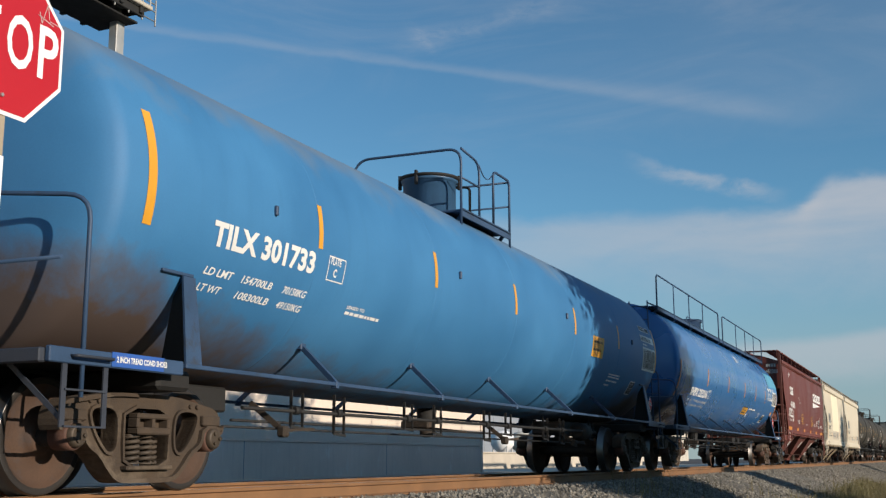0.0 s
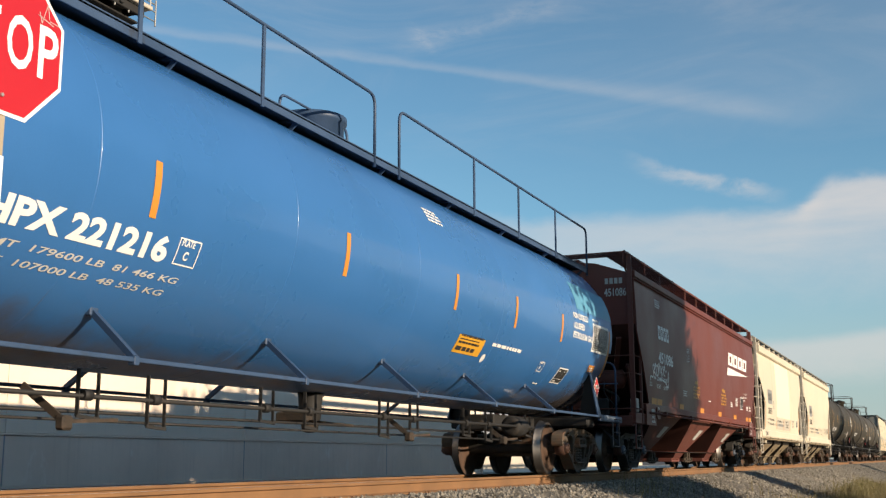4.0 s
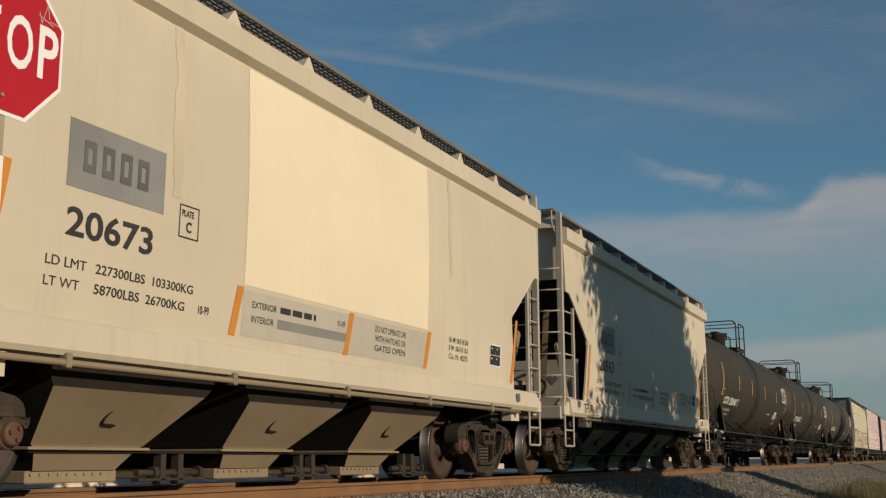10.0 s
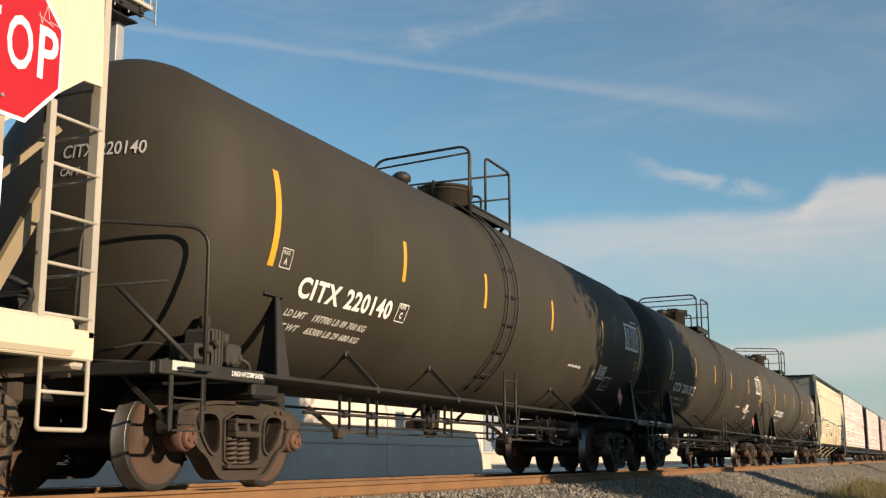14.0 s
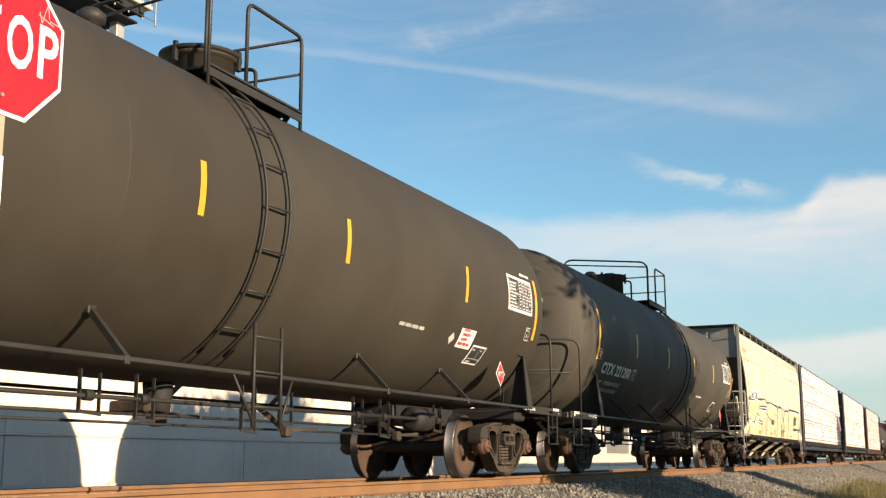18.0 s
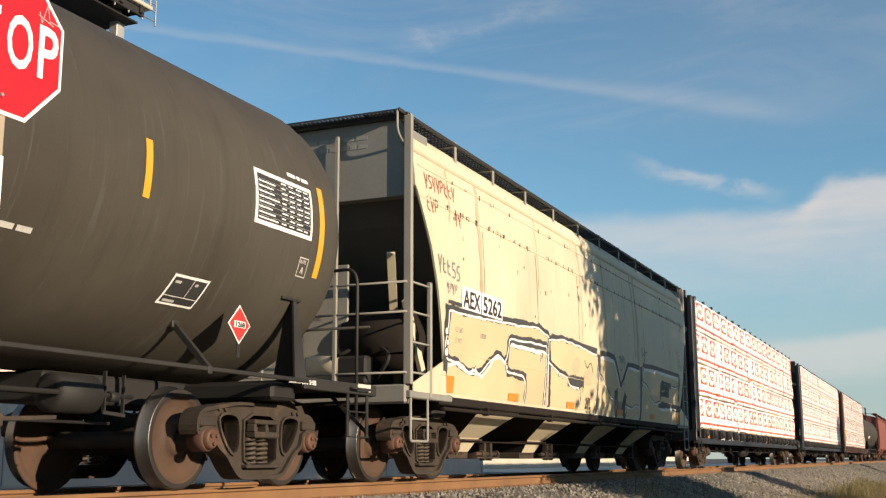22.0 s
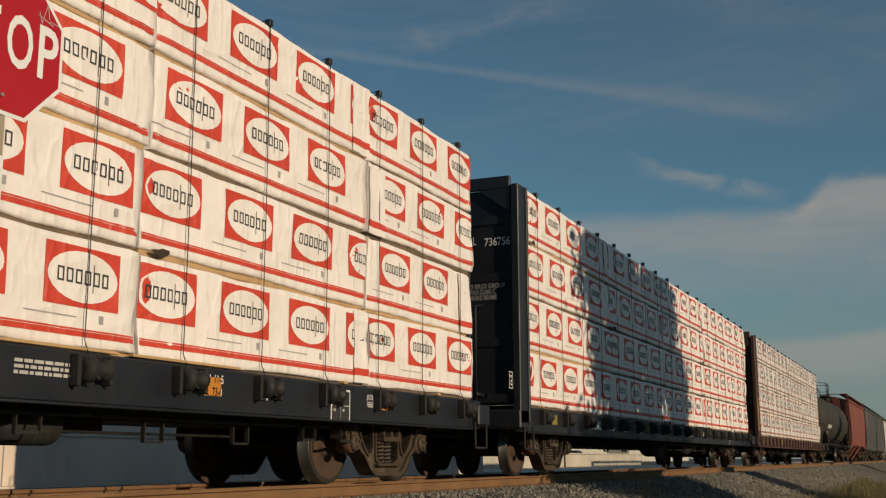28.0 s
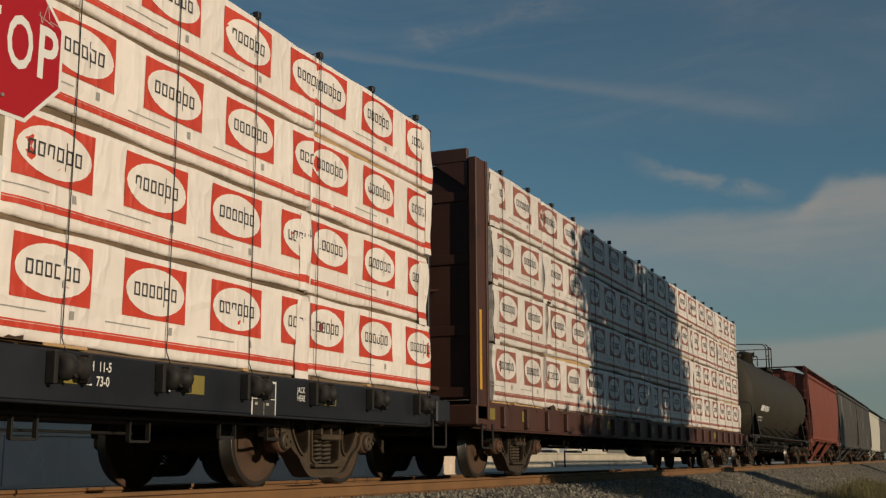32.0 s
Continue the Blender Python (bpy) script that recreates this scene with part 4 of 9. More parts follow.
def add_truck(car, y, style):
    frame_me, bol_me, spr_me, ad_me, wh_me = TRUCKS[style]
    y -= 0.05
    t = part("truck", bol_me, None, car, "four-wheel cast-steel truck", (0, y, 0))
    for s in (1, -1):
        f = part("side_frame", frame_me, None, t, "", (s * 1.045, 0, 0))
        for a, b in ((-0.15, 0.035), (0.02, 0.035), (0.16, -0.03)):
            part("spring", spr_me, None, t, "", (s * (1.045 + b), a, 0))
        for q in (-0.889, 0.889):
            ad = part("bearing_adapter", ad_me, None, t, "", (s * 1.045, q, 0))
            if s < 0:
                ad.rotation_euler = (0, 0, math.pi)
    for q in (-0.889, 0.889):
        WHEELS.append(part("wheelset", wh_me, None, t, "pair of steel wheels on an axle", (0, q, R_WHEEL)))
    return t


_COUPLER = M()
_COUPLER.cbox(-0.07, 0.07, -0.9, 0.0, 0.80, 0.95, 0.02)
_COUPLER.cbox(-0.15, 0.15, -0.02, 0.16, 0.73, 1.02, 0.04)
_COUPLER.cbox(0.02, 0.15, 0.14, 0.30, 0.75, 1.00, 0.03)
_COUPLER.tube(rod([(0.2, -0.35, 0.82), (0.25, 0.0, 0.62), (0.15, 0.28, 0.52)], 0.15), 0.025, 6)
_COUPLER.tube(rod([(0.34, -0.55, 0.80), (0.40, -0.2, 0.62), (0.36, 0.12, 0.36), (0.24, 0.34, 0.40), (0.2, 0.42, 0.52)], 0.16), 0.024, 8)
_COUPLER.cbox(0.30, 0.38, -0.66, -0.50, 0.74, 0.86, 0.015)
_COUPLER.tube(rod([(0.9, -0.1, 0.86), (0.45, 0.02, 0.9), (0.2, 0.1, 1.04)], 0.1), 0.014, 6)
_COUPLER.bar((1.2, -0.12, 0.9), (0.3, -0.06, 0.88), 0.03, 0.03)
COUPLER = _COUPLER.mesh("coupler", TRUCK_DARK)


def add_couplers(car, yend):
    for s in (1, -1):
        c = part("coupler", COUPLER, None, car, "cast-steel coupler with air hose", (0, s * yend, 0))
        if s < 0:
            c.rotation_euler = (0, 0, math.pi)


# ---- markings laid on a car's side ----
class Skin:
    """The near side of a car: turns (y, height) into places just off its surface."""

    def __init__(self, car, kind, **k):
        self.car, self.kind, self.k = car, kind, k
        self.lift = 0.004

    def at(self, y, z, up, lift):
        k = self.k
        if self.kind == "tank":
            a = math.asin(max(-0.99, min(0.99, (z - k["zc"]) / k["R"]))) + up / k["R"]
            r = k["R"] + lift
            return (r * math.cos(a), y, k["zc"] + r * math.sin(a))
        zz = z + up
        return (k["prof"](zz) + lift, y, zz)

    def put(self, name, flat, y, z, mat, label="", lift=0.004, tilt=0.0, cuts=True):
        """flat: a mesh in (along, up)."""
        bm = bmesh.new()
        vs = [bm.verts.new((v[0], v[1] + v[0] * tilt, 0)) for v in flat.v]
        for f in flat.f:
            try:
                bm.faces.new([vs[i] for i in f])
            except ValueError:
                pass
        ys = [v.co.y for v in bm.verts]
        lo, hi = min(ys), max(ys)
        if cuts:
            step = 0.09 if self.kind == "tank" else 0.22
            q = lo + step
            while q < hi - 0.01:
                bmesh.ops.bisect_plane(bm, geom=bm.verts[:] + bm.edges[:] + bm.faces[:], plane_co=(0, q, 0), plane_no=(0, 1, 0))
                q += step
        out = M()
        bm.verts.index_update()
        out.v = [self.at(y + v.co.x, z, v.co.y, lift) for v in bm.verts]
        for f in bm.faces:
            ids = [v.index for v in f.verts]
            out.face(ids if f.normal.z > 0 else ids[::-1])
        bm.free()
        return part(name, out, mat, self.car, label)

    def text(self, s, y, z, size, mat=None, squeeze=0.8, bold=0.006, shear=0.0, tilt=0.0, name="lettering", spacing=1.0, w=0.0):
        g = glyph_mesh(s, size, squeeze, bold, shear, spacing)
        if w:
            lo, hi = min(v[0] for v in g.v), max(v[0] for v in g.v)
            g.v = [((v[0] - lo) * w / (hi - lo), v[1], 0) for v in g.v]
        return self.put(name, g, y, z, mat or WHITE, "painted lettering", tilt=tilt)

    def rect(self, y0, y1, z0, z1, mat, name="marking", label="", lift=0.004, skew=0.0):
        f = M()
        f.v = [(0, 0, 0), (y1 - y0, 0, 0), (y1 - y0 + skew, z1 - z0, 0), (skew, z1 - z0, 0)]
        f.face([0, 1, 2, 3])
        return self.put(name, f, y0, z0, mat, label, lift)

    def bars(self, y, z, w, rows, size, mat=None, name="small_lettering", seed=1, gap=1.7):
        """Lines of small writing as plain bars, from the top line down."""
        rg = random.Random(seed)
        f = M()
        for r in range(rows):
            x = 0.0
            end = w * rg.uniform(0.75, 1.0)
            while x < end:
                l = min(end - x, size * rg.uniform(1.2, 4.0))
                if l < size * 0.4:
                    break
                k = len(f.v)
                b = -r * size * gap
                f.v += [(x, b, 0), (x + l, b, 0), (x + l, b + size, 0), (x, b + size, 0)]
                f.face([k, k + 1, k + 2, k + 3])
                x += l + size * 0.6
        return self.put(name, f, y, z, mat or WHITE, "lines of small painted writing", cuts=self.kind == "tank")

    def panel(self, y0, y1, z0, z1, rows, cols, seed=1, skew=0.0):
        """A black data panel with white fields."""
        self.rect(y0, y1, z0, z1, WHITE, "data_panel", "white-framed black data panel", 0.003, skew)
        b = (y1 - y0) * 0.04
        f = M()
        rg = random.Random(seed)
        h = (z1 - z0)

        def q(a, c, d, e):
            nonlocal f
            k = len(f.v)
            f.v += [(a + skew * d / h, d, 0), (c + skew * d / h, d, 0), (c + skew * e / h, e, 0), (a + skew * e / h, e, 0)]
            f.face([k, k + 1, k + 2, k + 3])

        W, H = (y1 - y0) - 2 * b, h - 2 * b
        if rows > 3:
            # a ruled table: a wide first column and narrow ones beside it
            g = M()
            first = 0.42 * W
            edges = [0.0, first] + [first + (W - first) * c / (cols - 1) for c in range(1, cols)]
            for r in range(rows):
                za, zb2 = b + H * r / rows + 0.002, b + H * (r + 1) / rows - 0.002
                for a, c in zip(edges, edges[1:]):
                    q(b + a + 0.002, b + c - 0.002, za, zb2)
                    if rg.random() < 0.9:
                        k = len(g.v)
                        l = (c - a - 0.02) * rg.uniform(0.6, 0.95)
                        y2, zc2, t = b + a + 0.010, (za + zb2) / 2, (zb2 - za) * 0.17
                        g.v += [(y2 + skew * zc2 / h, zc2 - t, 0), (y2 + l + skew * zc2 / h, zc2 - t, 0), (y2 + l + skew * zc2 / h, zc2 + t, 0), (y2 + skew * zc2 / h, zc2 + t, 0)]
                        g.face([k, k + 1, k + 2, k + 3])
            tagged(self.put("panel_field", f, y0, z0, INK, "", 0.006), kind="stuff")
            tagged(self.put("panel_print", g, y0, z0, WHITE, "rows of small print", 0.009), kind="stuff")
            return
        cells = [(0, 0.6, 0.28, 1), (0.6, 1, 0.28, 1), (0, 1, 0, 0.28)] if rows == 1 else [(c / cols, (c + 1) / cols, r / rows, (r + 1) / rows) for r in range(rows) for c in range(cols)]
        for a, c, d, e in cells:
            f = M()
            q(b + W * a + 0.004, b + W * c - 0.004, b + H * d + 0.004, b + H * e - 0.004)
            self.put("panel_field", f, y0, z0, INK, "", 0.006)
            f = M()
            q(b + W * a + 0.03, b + W * (a + (c - a) * 0.4), b + H * e - 0.06, b + H * e - 0.035)
            self.put("panel_print", f, y0, z0, DIM_WHITE, "", 0.009)

    def box_mark(self, y0, y1, z0, z1, txt, mat=None, size=0.09):
        """An outlined box with a plate letter."""
        f = M()
        w, h, t = y1 - y0, z1 - z0, 0.012
        for a, c, d, e in ((0, w, 0, t), (0, w, h - t, h), (0, t, t, h - t), (w - t, w, t, h - t)):
            k = len(f.v)
            f.v += [(a, d, 0), (c, d, 0), (c, e, 0), (a, e, 0)]
            f.face([k, k + 1, k + 2, k + 3])
        self.put("outlined_box", f, y0, z0, mat or WHITE, "outlined stencil box")
        self.text("PLATE", y0 + w * 0.12, z0 + h * 0.66, w * 0.2, mat or WHITE, 0.8, 0.002)
        self.text(txt, y0 + w * 0.35, z0 + h * 0.2, h * 0.32, mat or WHITE, 0.9, 0.004)

    def diamond(self, y, z, r, number):
        """A hazard placard hung upright in a holder beside the saddle."""
        x = 1.42
        for rr, mat, dx, nm in ((r, WHITE, 0.0, "placard"), (r * 0.88, RED, 0.004, "placard_face")):
            f = M()
            f.v = [(x + dx, y, z - rr), (x + dx, y + rr, z), (x + dx, y, z + rr), (x + dx, y - rr, z), (x + dx - 0.003, y, z - rr), (x + dx - 0.003, y + rr, z), (x + dx - 0.003, y, z + rr), (x + dx - 0.003, y - rr, z)]
            f.face([0, 1, 2, 3])
            f.face([7, 6, 5, 4])
            for i in range(4):
                f.face([i, 4 + i, 4 + (i + 1) % 4, (i + 1) % 4])
            part(nm, f, mat, self.car, "red and white diamond hazard placard")
        part("placard_field", M().box(x + 0.004, x + 0.007, y - r * 0.5, y + r * 0.5, z - r * 0.17, z + r * 0.17), WHITE, self.car)
        g = glyph_mesh(number, r * 0.26, 0.85, 0.003)
        w = max(v[0] for v in g.v)
        g.v = [(x + 0.009, y + (v[0] / w - 0.5) * r * 0.86, z - r * 0.13 + v[1]) for v in g.v]
        part("placard_number", g, INK, self.car, "black number")
        part("placard_holder", M().bar((x - 0.008, y, z - r - 0.12), (x - 0.008, y, z + r * 0.4), 0.05, 0.008, (1, 0, 0)), UNDER, self.car)

    def head_text(self, txt, x, z, size, sh, head, mat):
        """Lettering on the tank head that faces down the line."""
        g = glyph_mesh(txt, size, 0.85, 0.002)
        R, zc = self.k["R"], self.k["zc"]
        out = M()
        for v in g.v:
            a, b = x + v[0], z + v[1]
            q = max(0.0, 1 - (a * a + (b - zc) ** 2) / (R * R))
            out.v.append((a, -(sh - head) - head * math.sqrt(q) - 0.012, b))
        out.f, out.mi, out.sm = g.f, g.mi, g.sm
        part("lettering", out, mat, self.car, "painted lettering")


# ---- tank cars ----
def ladder(mm, a, b, width_axis, w, n, r=0.014):
    """Two stiles from a to b, w apart, with n rungs."""
    a, b, wv = Vector(a), Vector(b), Vector(width_axis) * w
    mm.tube([a, b], r * 1.2, 6)
    mm.tube([a + wv, b + wv], r * 1.2, 6)
    for i in range(n):
        p = a.lerp(b, (i + 0.6) / n)
        mm.tube([p, p + wv], r, 6)


def tank_car(label, cu, tc, half, R, zc, paint, trim, style, truck, top="dome", braces=(), group="tank cars in the train"):
    car = thing("tank_car", label, "tank car", (0, cu, 0), group)
    CARS.append((car, cu))
    sh = half - 0.35
    trucks = style.get("trucks", (-tc, tc))
    head = style.get("head", 0.62)
    prof = []
    for i in range(11):
        a = math.pi / 2 * i / 10
        prof.append((-sh + head - head * math.cos(a), R * math.sin(a) if i else 0.02))
    prof += [(-sh + head + (2 * sh - 2 * head) * i / 24, R) for i in range(1, 24)]
    for i in range(10, -1, -1):
        a = math.pi / 2 * i / 10
        prof.append((sh - head + head * math.cos(a), R * math.sin(a) if i else 0.02))
    part("tank", M().lathe(prof, "y", 72, (0, 0, zc)), paint, car, "welded steel tank shell")
    # weld seams round the shell
    for i in range(1, 6):
        y = -sh + head + (2 * sh - 2 * head) * i / 6
        part("weld_seam", M().lathe([(y - 0.012, R - 0.004), (y - 0.004, R + 0.0025), (y + 0.004, R + 0.0025), (y + 0.012, R - 0.004)], "y", 72, (0, 0, zc)), paint, car)
    zb = 1.05
    step_paint = GRIMY_STEP if trim == BLUE_TRIM else trim
    rail_near, rail_top = style.get("rail", (0.3, 2.12))
    rail_far = style.get("rail_far", rail_near)
    for s in (1, -1):
        # draft sill, end platform, saddle
        part("draft_sill", M().cbox(-0.32, 0.32, min(s * (tc - 2.2), s * half), max(s * (tc - 2.2), s * half), 0.76, 1.02, 0.02), UNDER, car)
        y0, y1 = s * (half - 1.55), s * half
        a, b = min(y0, y1), max(y0, y1)
        part("end_platform", M().cbox(-1.45, 1.45, a, b, zb - 0.04, zb, 0.01), UNDER, car, "steel end platform")
        for x in (1, -1):
            part("platform_edge", M().cbox(min(x * 1.452, x * 1.50), max(x * 1.452, x * 1.50), a, b, zb - 0.095, zb + 0.02, 0.008), trim, car)
        part("end_beam", M().cbox(-1.45, 1.45, s * half - 0.05, s * half + 0.03, zb - 0.10, zb + 0.004, 0.01), step_paint, car)
        yy = trucks[1 if s > 0 else 0]
        rail_in = rail_far if s > 0 else rail_near
        for x in (1, -1):
            # a tapered saddle plate rises from the platform to the shell, with a web behind it
            zt = 1.82
            xt = math.sqrt(max(0.01, R * R - (zt - zc) ** 2)) + 0.015
            xm = math.sqrt(max(0.01, R * R - (1.3 - zc) ** 2)) - 0.03
            sd = M()
            sw = style.get("saddle", 0.06)

            def slab(ps, d):
                nonlocal sd
                k = len(sd.v)
                sd.v += [tuple(p) for p in ps] + [tuple(Vector(p) + Vector(d)) for p in ps]
                m = len(ps)
                sd.face([k + i for i in range(m)][::-1])
                sd.face([k + m + i for i in range(m)])
                for i in range(m):
                    sd.face([k + i, k + (i + 1) % m, k + m + (i + 1) % m, k + m + i])

            slab([(x * 1.475, yy - 0.05, zb), (x * 1.475, yy + 0.17, zb), (x * xt, yy + 0.05 + sw, zt), (x * xt, yy + 0.05, zt)], (x * 0.02, 0, 0))
            part("saddle", sd, trim, car, "tapered saddle plate holding the tank")
            sd = M()
            slab([(x * 1.47, yy + 0.10, zb), (x * (xt - 0.005), yy + 0.10, zt - 0.01), (x * (xt - 0.10), yy + 0.10, zt - 0.06), (x * (xt - 0.22), yy + 0.10, zb + 0.05), (x * 1.2, yy + 0.10, zb)], (0, 0.025, 0))
            part("saddle_web", sd, UNDER, car, "grimy web behind the saddle plate")
            part("saddle_pad", M().cbox(x * (xt - 0.06) - 0.08, x * (xt - 0.06) + 0.08, yy - 0.14 - (sw - 0.06) * 0.8, yy + 0.20, zt, zt + 0.03, 0.006), trim, car)
        part("body_bolster", M().cbox(-1.35, 1.35, yy - 0.22, yy + 0.22, 0.84, 1.012, 0.03), UNDER, car)
        # corner handrails
        for x in (1, -1):
            hr = M().tube(rod([(x * 1.47, s * (half - rail_in), 0.72), (x * 1.47, s * (half - rail_in), rail_top), (x * 0.55, s * (half - 0.08), rail_top + 0.04), (x * 0.50, s * (half - 0.08), zb)], 0.2), 0.019, 8)
            part("handrail", hr, trim, car)
            # step of flat bars hung below the platform, with a diagonal stay
            st = M()
            q0, q1 = s * (half - 0.62), s * (half - 0.18)
            for q in (q0, q1):
                st.bar((x * 1.475, q, zb - 0.08), (x * 1.475, q, 0.50), 0.05, 0.014, (1, 0, 0))
            st.bar((x * 1.475, q0, 0.507), (x * 1.475, q1, 0.507), 0.06, 0.014, (0, 0, 1))
            st.bar((x * 1.475, q0, 0.77), (x * 1.475, q1, 0.77), 0.04, 0.014, (0, 0, 1))
            st.bar((x * 1.47, q1, 0.56), (x * 0.95, q1 + s * 0.05, zb - 0.04), 0.04, 0.014, (0, 1, 0))
            part("sill_step", st, step_paint, car, "flat-bar step under the platform")
            part("platform_grip", M().tube(rod([(x * 1.50, s * (half - 0.62), zb - 0.04), (x * 1.56, s * (half - 0.62), zb - 0.04), (x * 1.56, s * (half - 0.22), zb - 0.04), (x * 1.50, s * (half - 0.22), zb - 0.04)], 0.03, 3), 0.013, 6), step_paint, car)
        part("cross_rail", M().tube([(-1.46, s * (half - 0.1), 1.72), (1.46, s * (half - 0.1), 1.72)], 0.016, 6), trim, car)
    # side running rails with their braces
    for x in (1, -1):
        part("side_rail", M().cbox(min(x * 1.485, x * 1.525), max(x * 1.485, x * 1.525), -(tc + 0.15), tc + 0.15, zb - 0.035, zb + 0.003, 0.006), trim, car, "thin running rail beside the tank")
        for y in braces:
            za = 1.45
            xa = math.sqrt(max(0.04, R * R - (za - zc) ** 2))
            br = M().bar((x * xa, y, za), (x * 1.5, y - 0.08, zb), 0.05, 0.05, (0, 1, 0))
            br.cbox(x * 1.5 - 0.035, x * 1.5 + 0.035, y - 0.11, y - 0.05, zb - 0.06, zb + 0.012, 0.006)
            br.cbox(x * xa - 0.03, x * xa + 0.03, y - 0.05, y + 0.05, za - 0.04, za + 0.05, 0.01)
            part("rail_brace", br, trim, car)
    # brake rigging beneath the shell
    L = tc - 1.7
    part("brake_pipe", M().tube([(0.85, -L, 0.78), (0.85, L, 0.80)], 0.022, 6).tube([(0.72, -L, 0.66), (0.72, L * 0.6, 0.67)], 0.016, 6), UNDER, car)
    for i in range(9):
        y = -L + 2 * L * (i + 0.5) / 9 + (0.23 * (-1) ** i)
        lowest = (0.62, 0.56, 0.66)[i % 3]
        hg = M().bar((0.85, y, 1.0), (0.85, y, lowest), 0.035, 0.014, (0, 1, 0)).bar((0.85, y + 0.24, 0.98), (0.85, y + 0.24, lowest - 0.03), 0.03, 0.014, (0, 1, 0))
        hg.bar((0.86, y - 0.02, lowest), (0.86, y + 0.26, lowest - 0.02), 0.03, 0.014, (1, 0, 0))
        part("pipe_hanger", hg, UNDER, car)
        part("pipe_collar", M().lathe([(y + 0.05, 0.045), (y + 0.15, 0.045)], "y", 10, (0.85, 0, 0.79)), UNDER, car)
    part("brake_rod", M().tube([(0.62, -L, 0.60), (0.62, L, 0.58)], 0.014, 6), UNDER, car)
    for y0 in (-tc + 2.3, tc - 3.4, 0.9):
        lv = M().bar((0.55, y0, 0.86), (0.9, y0 + 0.12, 0.56), 0.06, 0.02, (0, 1, 0)).bar((0.9, y0 + 0.12, 0.57), (0.88, y0 + 0.75, 0.60), 0.04, 0.03)
        lv.cbox(0.84, 0.94, y0 + 0.06, y0 + 0.18, 0.50, 0.62, 0.02)
        part("brake_lever", lv, TRUCK_DARK, car)
    part("brake_cylinder", M().lathe([(tc - 2.6, 0.10), (tc - 2.58, 0.16), (tc - 2.12, 0.16), (tc - 2.10, 0.10)], "y", 18, (0.75, 0, 0.80)).tube([(0.75, tc - 3.3, 0.80), (0.75, tc - 2.6, 0.80)], 0.025, 6), UNDER, car, "brake cylinder")
    part("air_reservoir", M().lathe([(-tc + 1.7, 0.08), (-tc + 1.75, 0.15), (-tc + 2.4, 0.15), (-tc + 2.45, 0.08)], "y", 16, (-0.5, 0, 0.78)), UNDER, car)
    ov = M().lathe([(0.72, 0.10), (0.74, 0.13), (zc - R + 0.02, 0.16)], "z", 14, (0, 0, 0))
    part("bottom_outlet", ov, UNDER, car)
    part("outlet_valve", M().lathe([(0.60, 0.05), (0.62, 0.10), (0.72, 0.11)], "z", 12, (0, 0, 0)).cbox(-0.2, 0.25, -0.5, -0.35, 0.72, 0.84, 0.02).tube([(0.0, -0.4, 0.75), (0.85, -0.45, 0.66)], 0.02, 6), TRUCK_DARK, car)
    for y in trucks:
        add_truck(car, y, truck)
    add_couplers(car, half + 0.05)
    zt = zc + R
    if top == "dome":
        d0 = style.get("dome_y", -0.7)
        dr = style.get("dome_r", 0.5)
        dh = style.get("dome_h", 0.45)
        part("manway", M().lathe([(zt - 0.12, dr), (zt + dh - 0.06, dr), (zt + dh - 0.055, dr + 0.04), (zt + dh - 0.01, dr + 0.04), (zt + dh, dr - 0.03), (zt + dh + 0.03, dr * 0.5)], "z", 28, (0, d0, 0)), style.get("dome_mat", paint), car, "round manway housing on the tank top")
        part("manway_lid", M().lathe([(zt + dh, dr * 0.55), (zt + dh + 0.07, dr * 0.5), (zt + dh + 0.09, dr * 0.2)], "z", 20, (0.05, d0 + 0.05, 0)), UNDER, car)
        part("lid_rim", M().lathe([(zt + dh - 0.03, dr + 0.03), (zt + dh - 0.01, dr + 0.075), (zt + dh + 0.02, dr + 0.075), (zt + dh + 0.03, dr - 0.05)], "z", 28, (0, d0, 0)), UNDER, car, "dark overhanging lid rim")
        for k in range(5):
            a = math.radians(20 + 62 * k)
            part("eye_bolt", M().cbox((dr + 0.05) * math.cos(a) - 0.025, (dr + 0.05) * math.cos(a) + 0.025, d0 + (dr + 0.05) * math.sin(a) - 0.025, d0 + (dr + 0.05) * math.sin(a) + 0.025, zt + dh - 0.16, zt + dh + 0.07, 0.008), UNDER, car)
        part("vent_pipe", M().tube(rod([(dr * 0.6, d0 + dr * 0.9, zt + dh - 0.05), (dr + 0.12, d0 + dr * 0.9, zt + dh - 0.08), (dr + 0.12, d0 + dr * 0.9, zt - 0.05)], 0.08), 0.022, 6), UNDER, car)
        part("lid_hinge", M().cbox(-0.1, 0.12, d0 + dr * 0.3, d0 + dr * 0.95, zt + dh + 0.0, zt + dh + 0.13, 0.02), UNDER, car)
        part("manway_flange", M().lathe([(zt - 0.02, dr + 0.05), (zt + 0.02, dr + 0.05)], "z", 28, (0, d0, 0)), trim, car)
        if style.get("valve", True):
            part("valve", M().lathe([(zt - 0.05, 0.10), (zt + 0.16, 0.10), (zt + 0.17, 0.14), (zt + 0.25, 0.14), (zt + 0.30, 0.08)], "z", 14, (0.12, d0 - 1.9, 0)), trim, car)
        p0, p1 = style.get("plat", (-0.1, 1.55))
        zp = zt - 0.14
        part("top_platform", M().cbox(0.35, 1.0, p0, p1, zp - 0.03, zp, 0.006).cbox(0.98, 1.0, p0, p1, zp - 0.11, zp + 0.02, 0.004), trim, car, "steel walkway beside the manway")
        for q in (p0 + 0.15, p1 - 0.15):
            part("platform_bracket", M().bar((0.95, q, zp - 0.02), (0.75, q, zt - 0.42), 0.06, 0.02, (0, 1, 0)), trim, car)
        rt = zp + 0.92
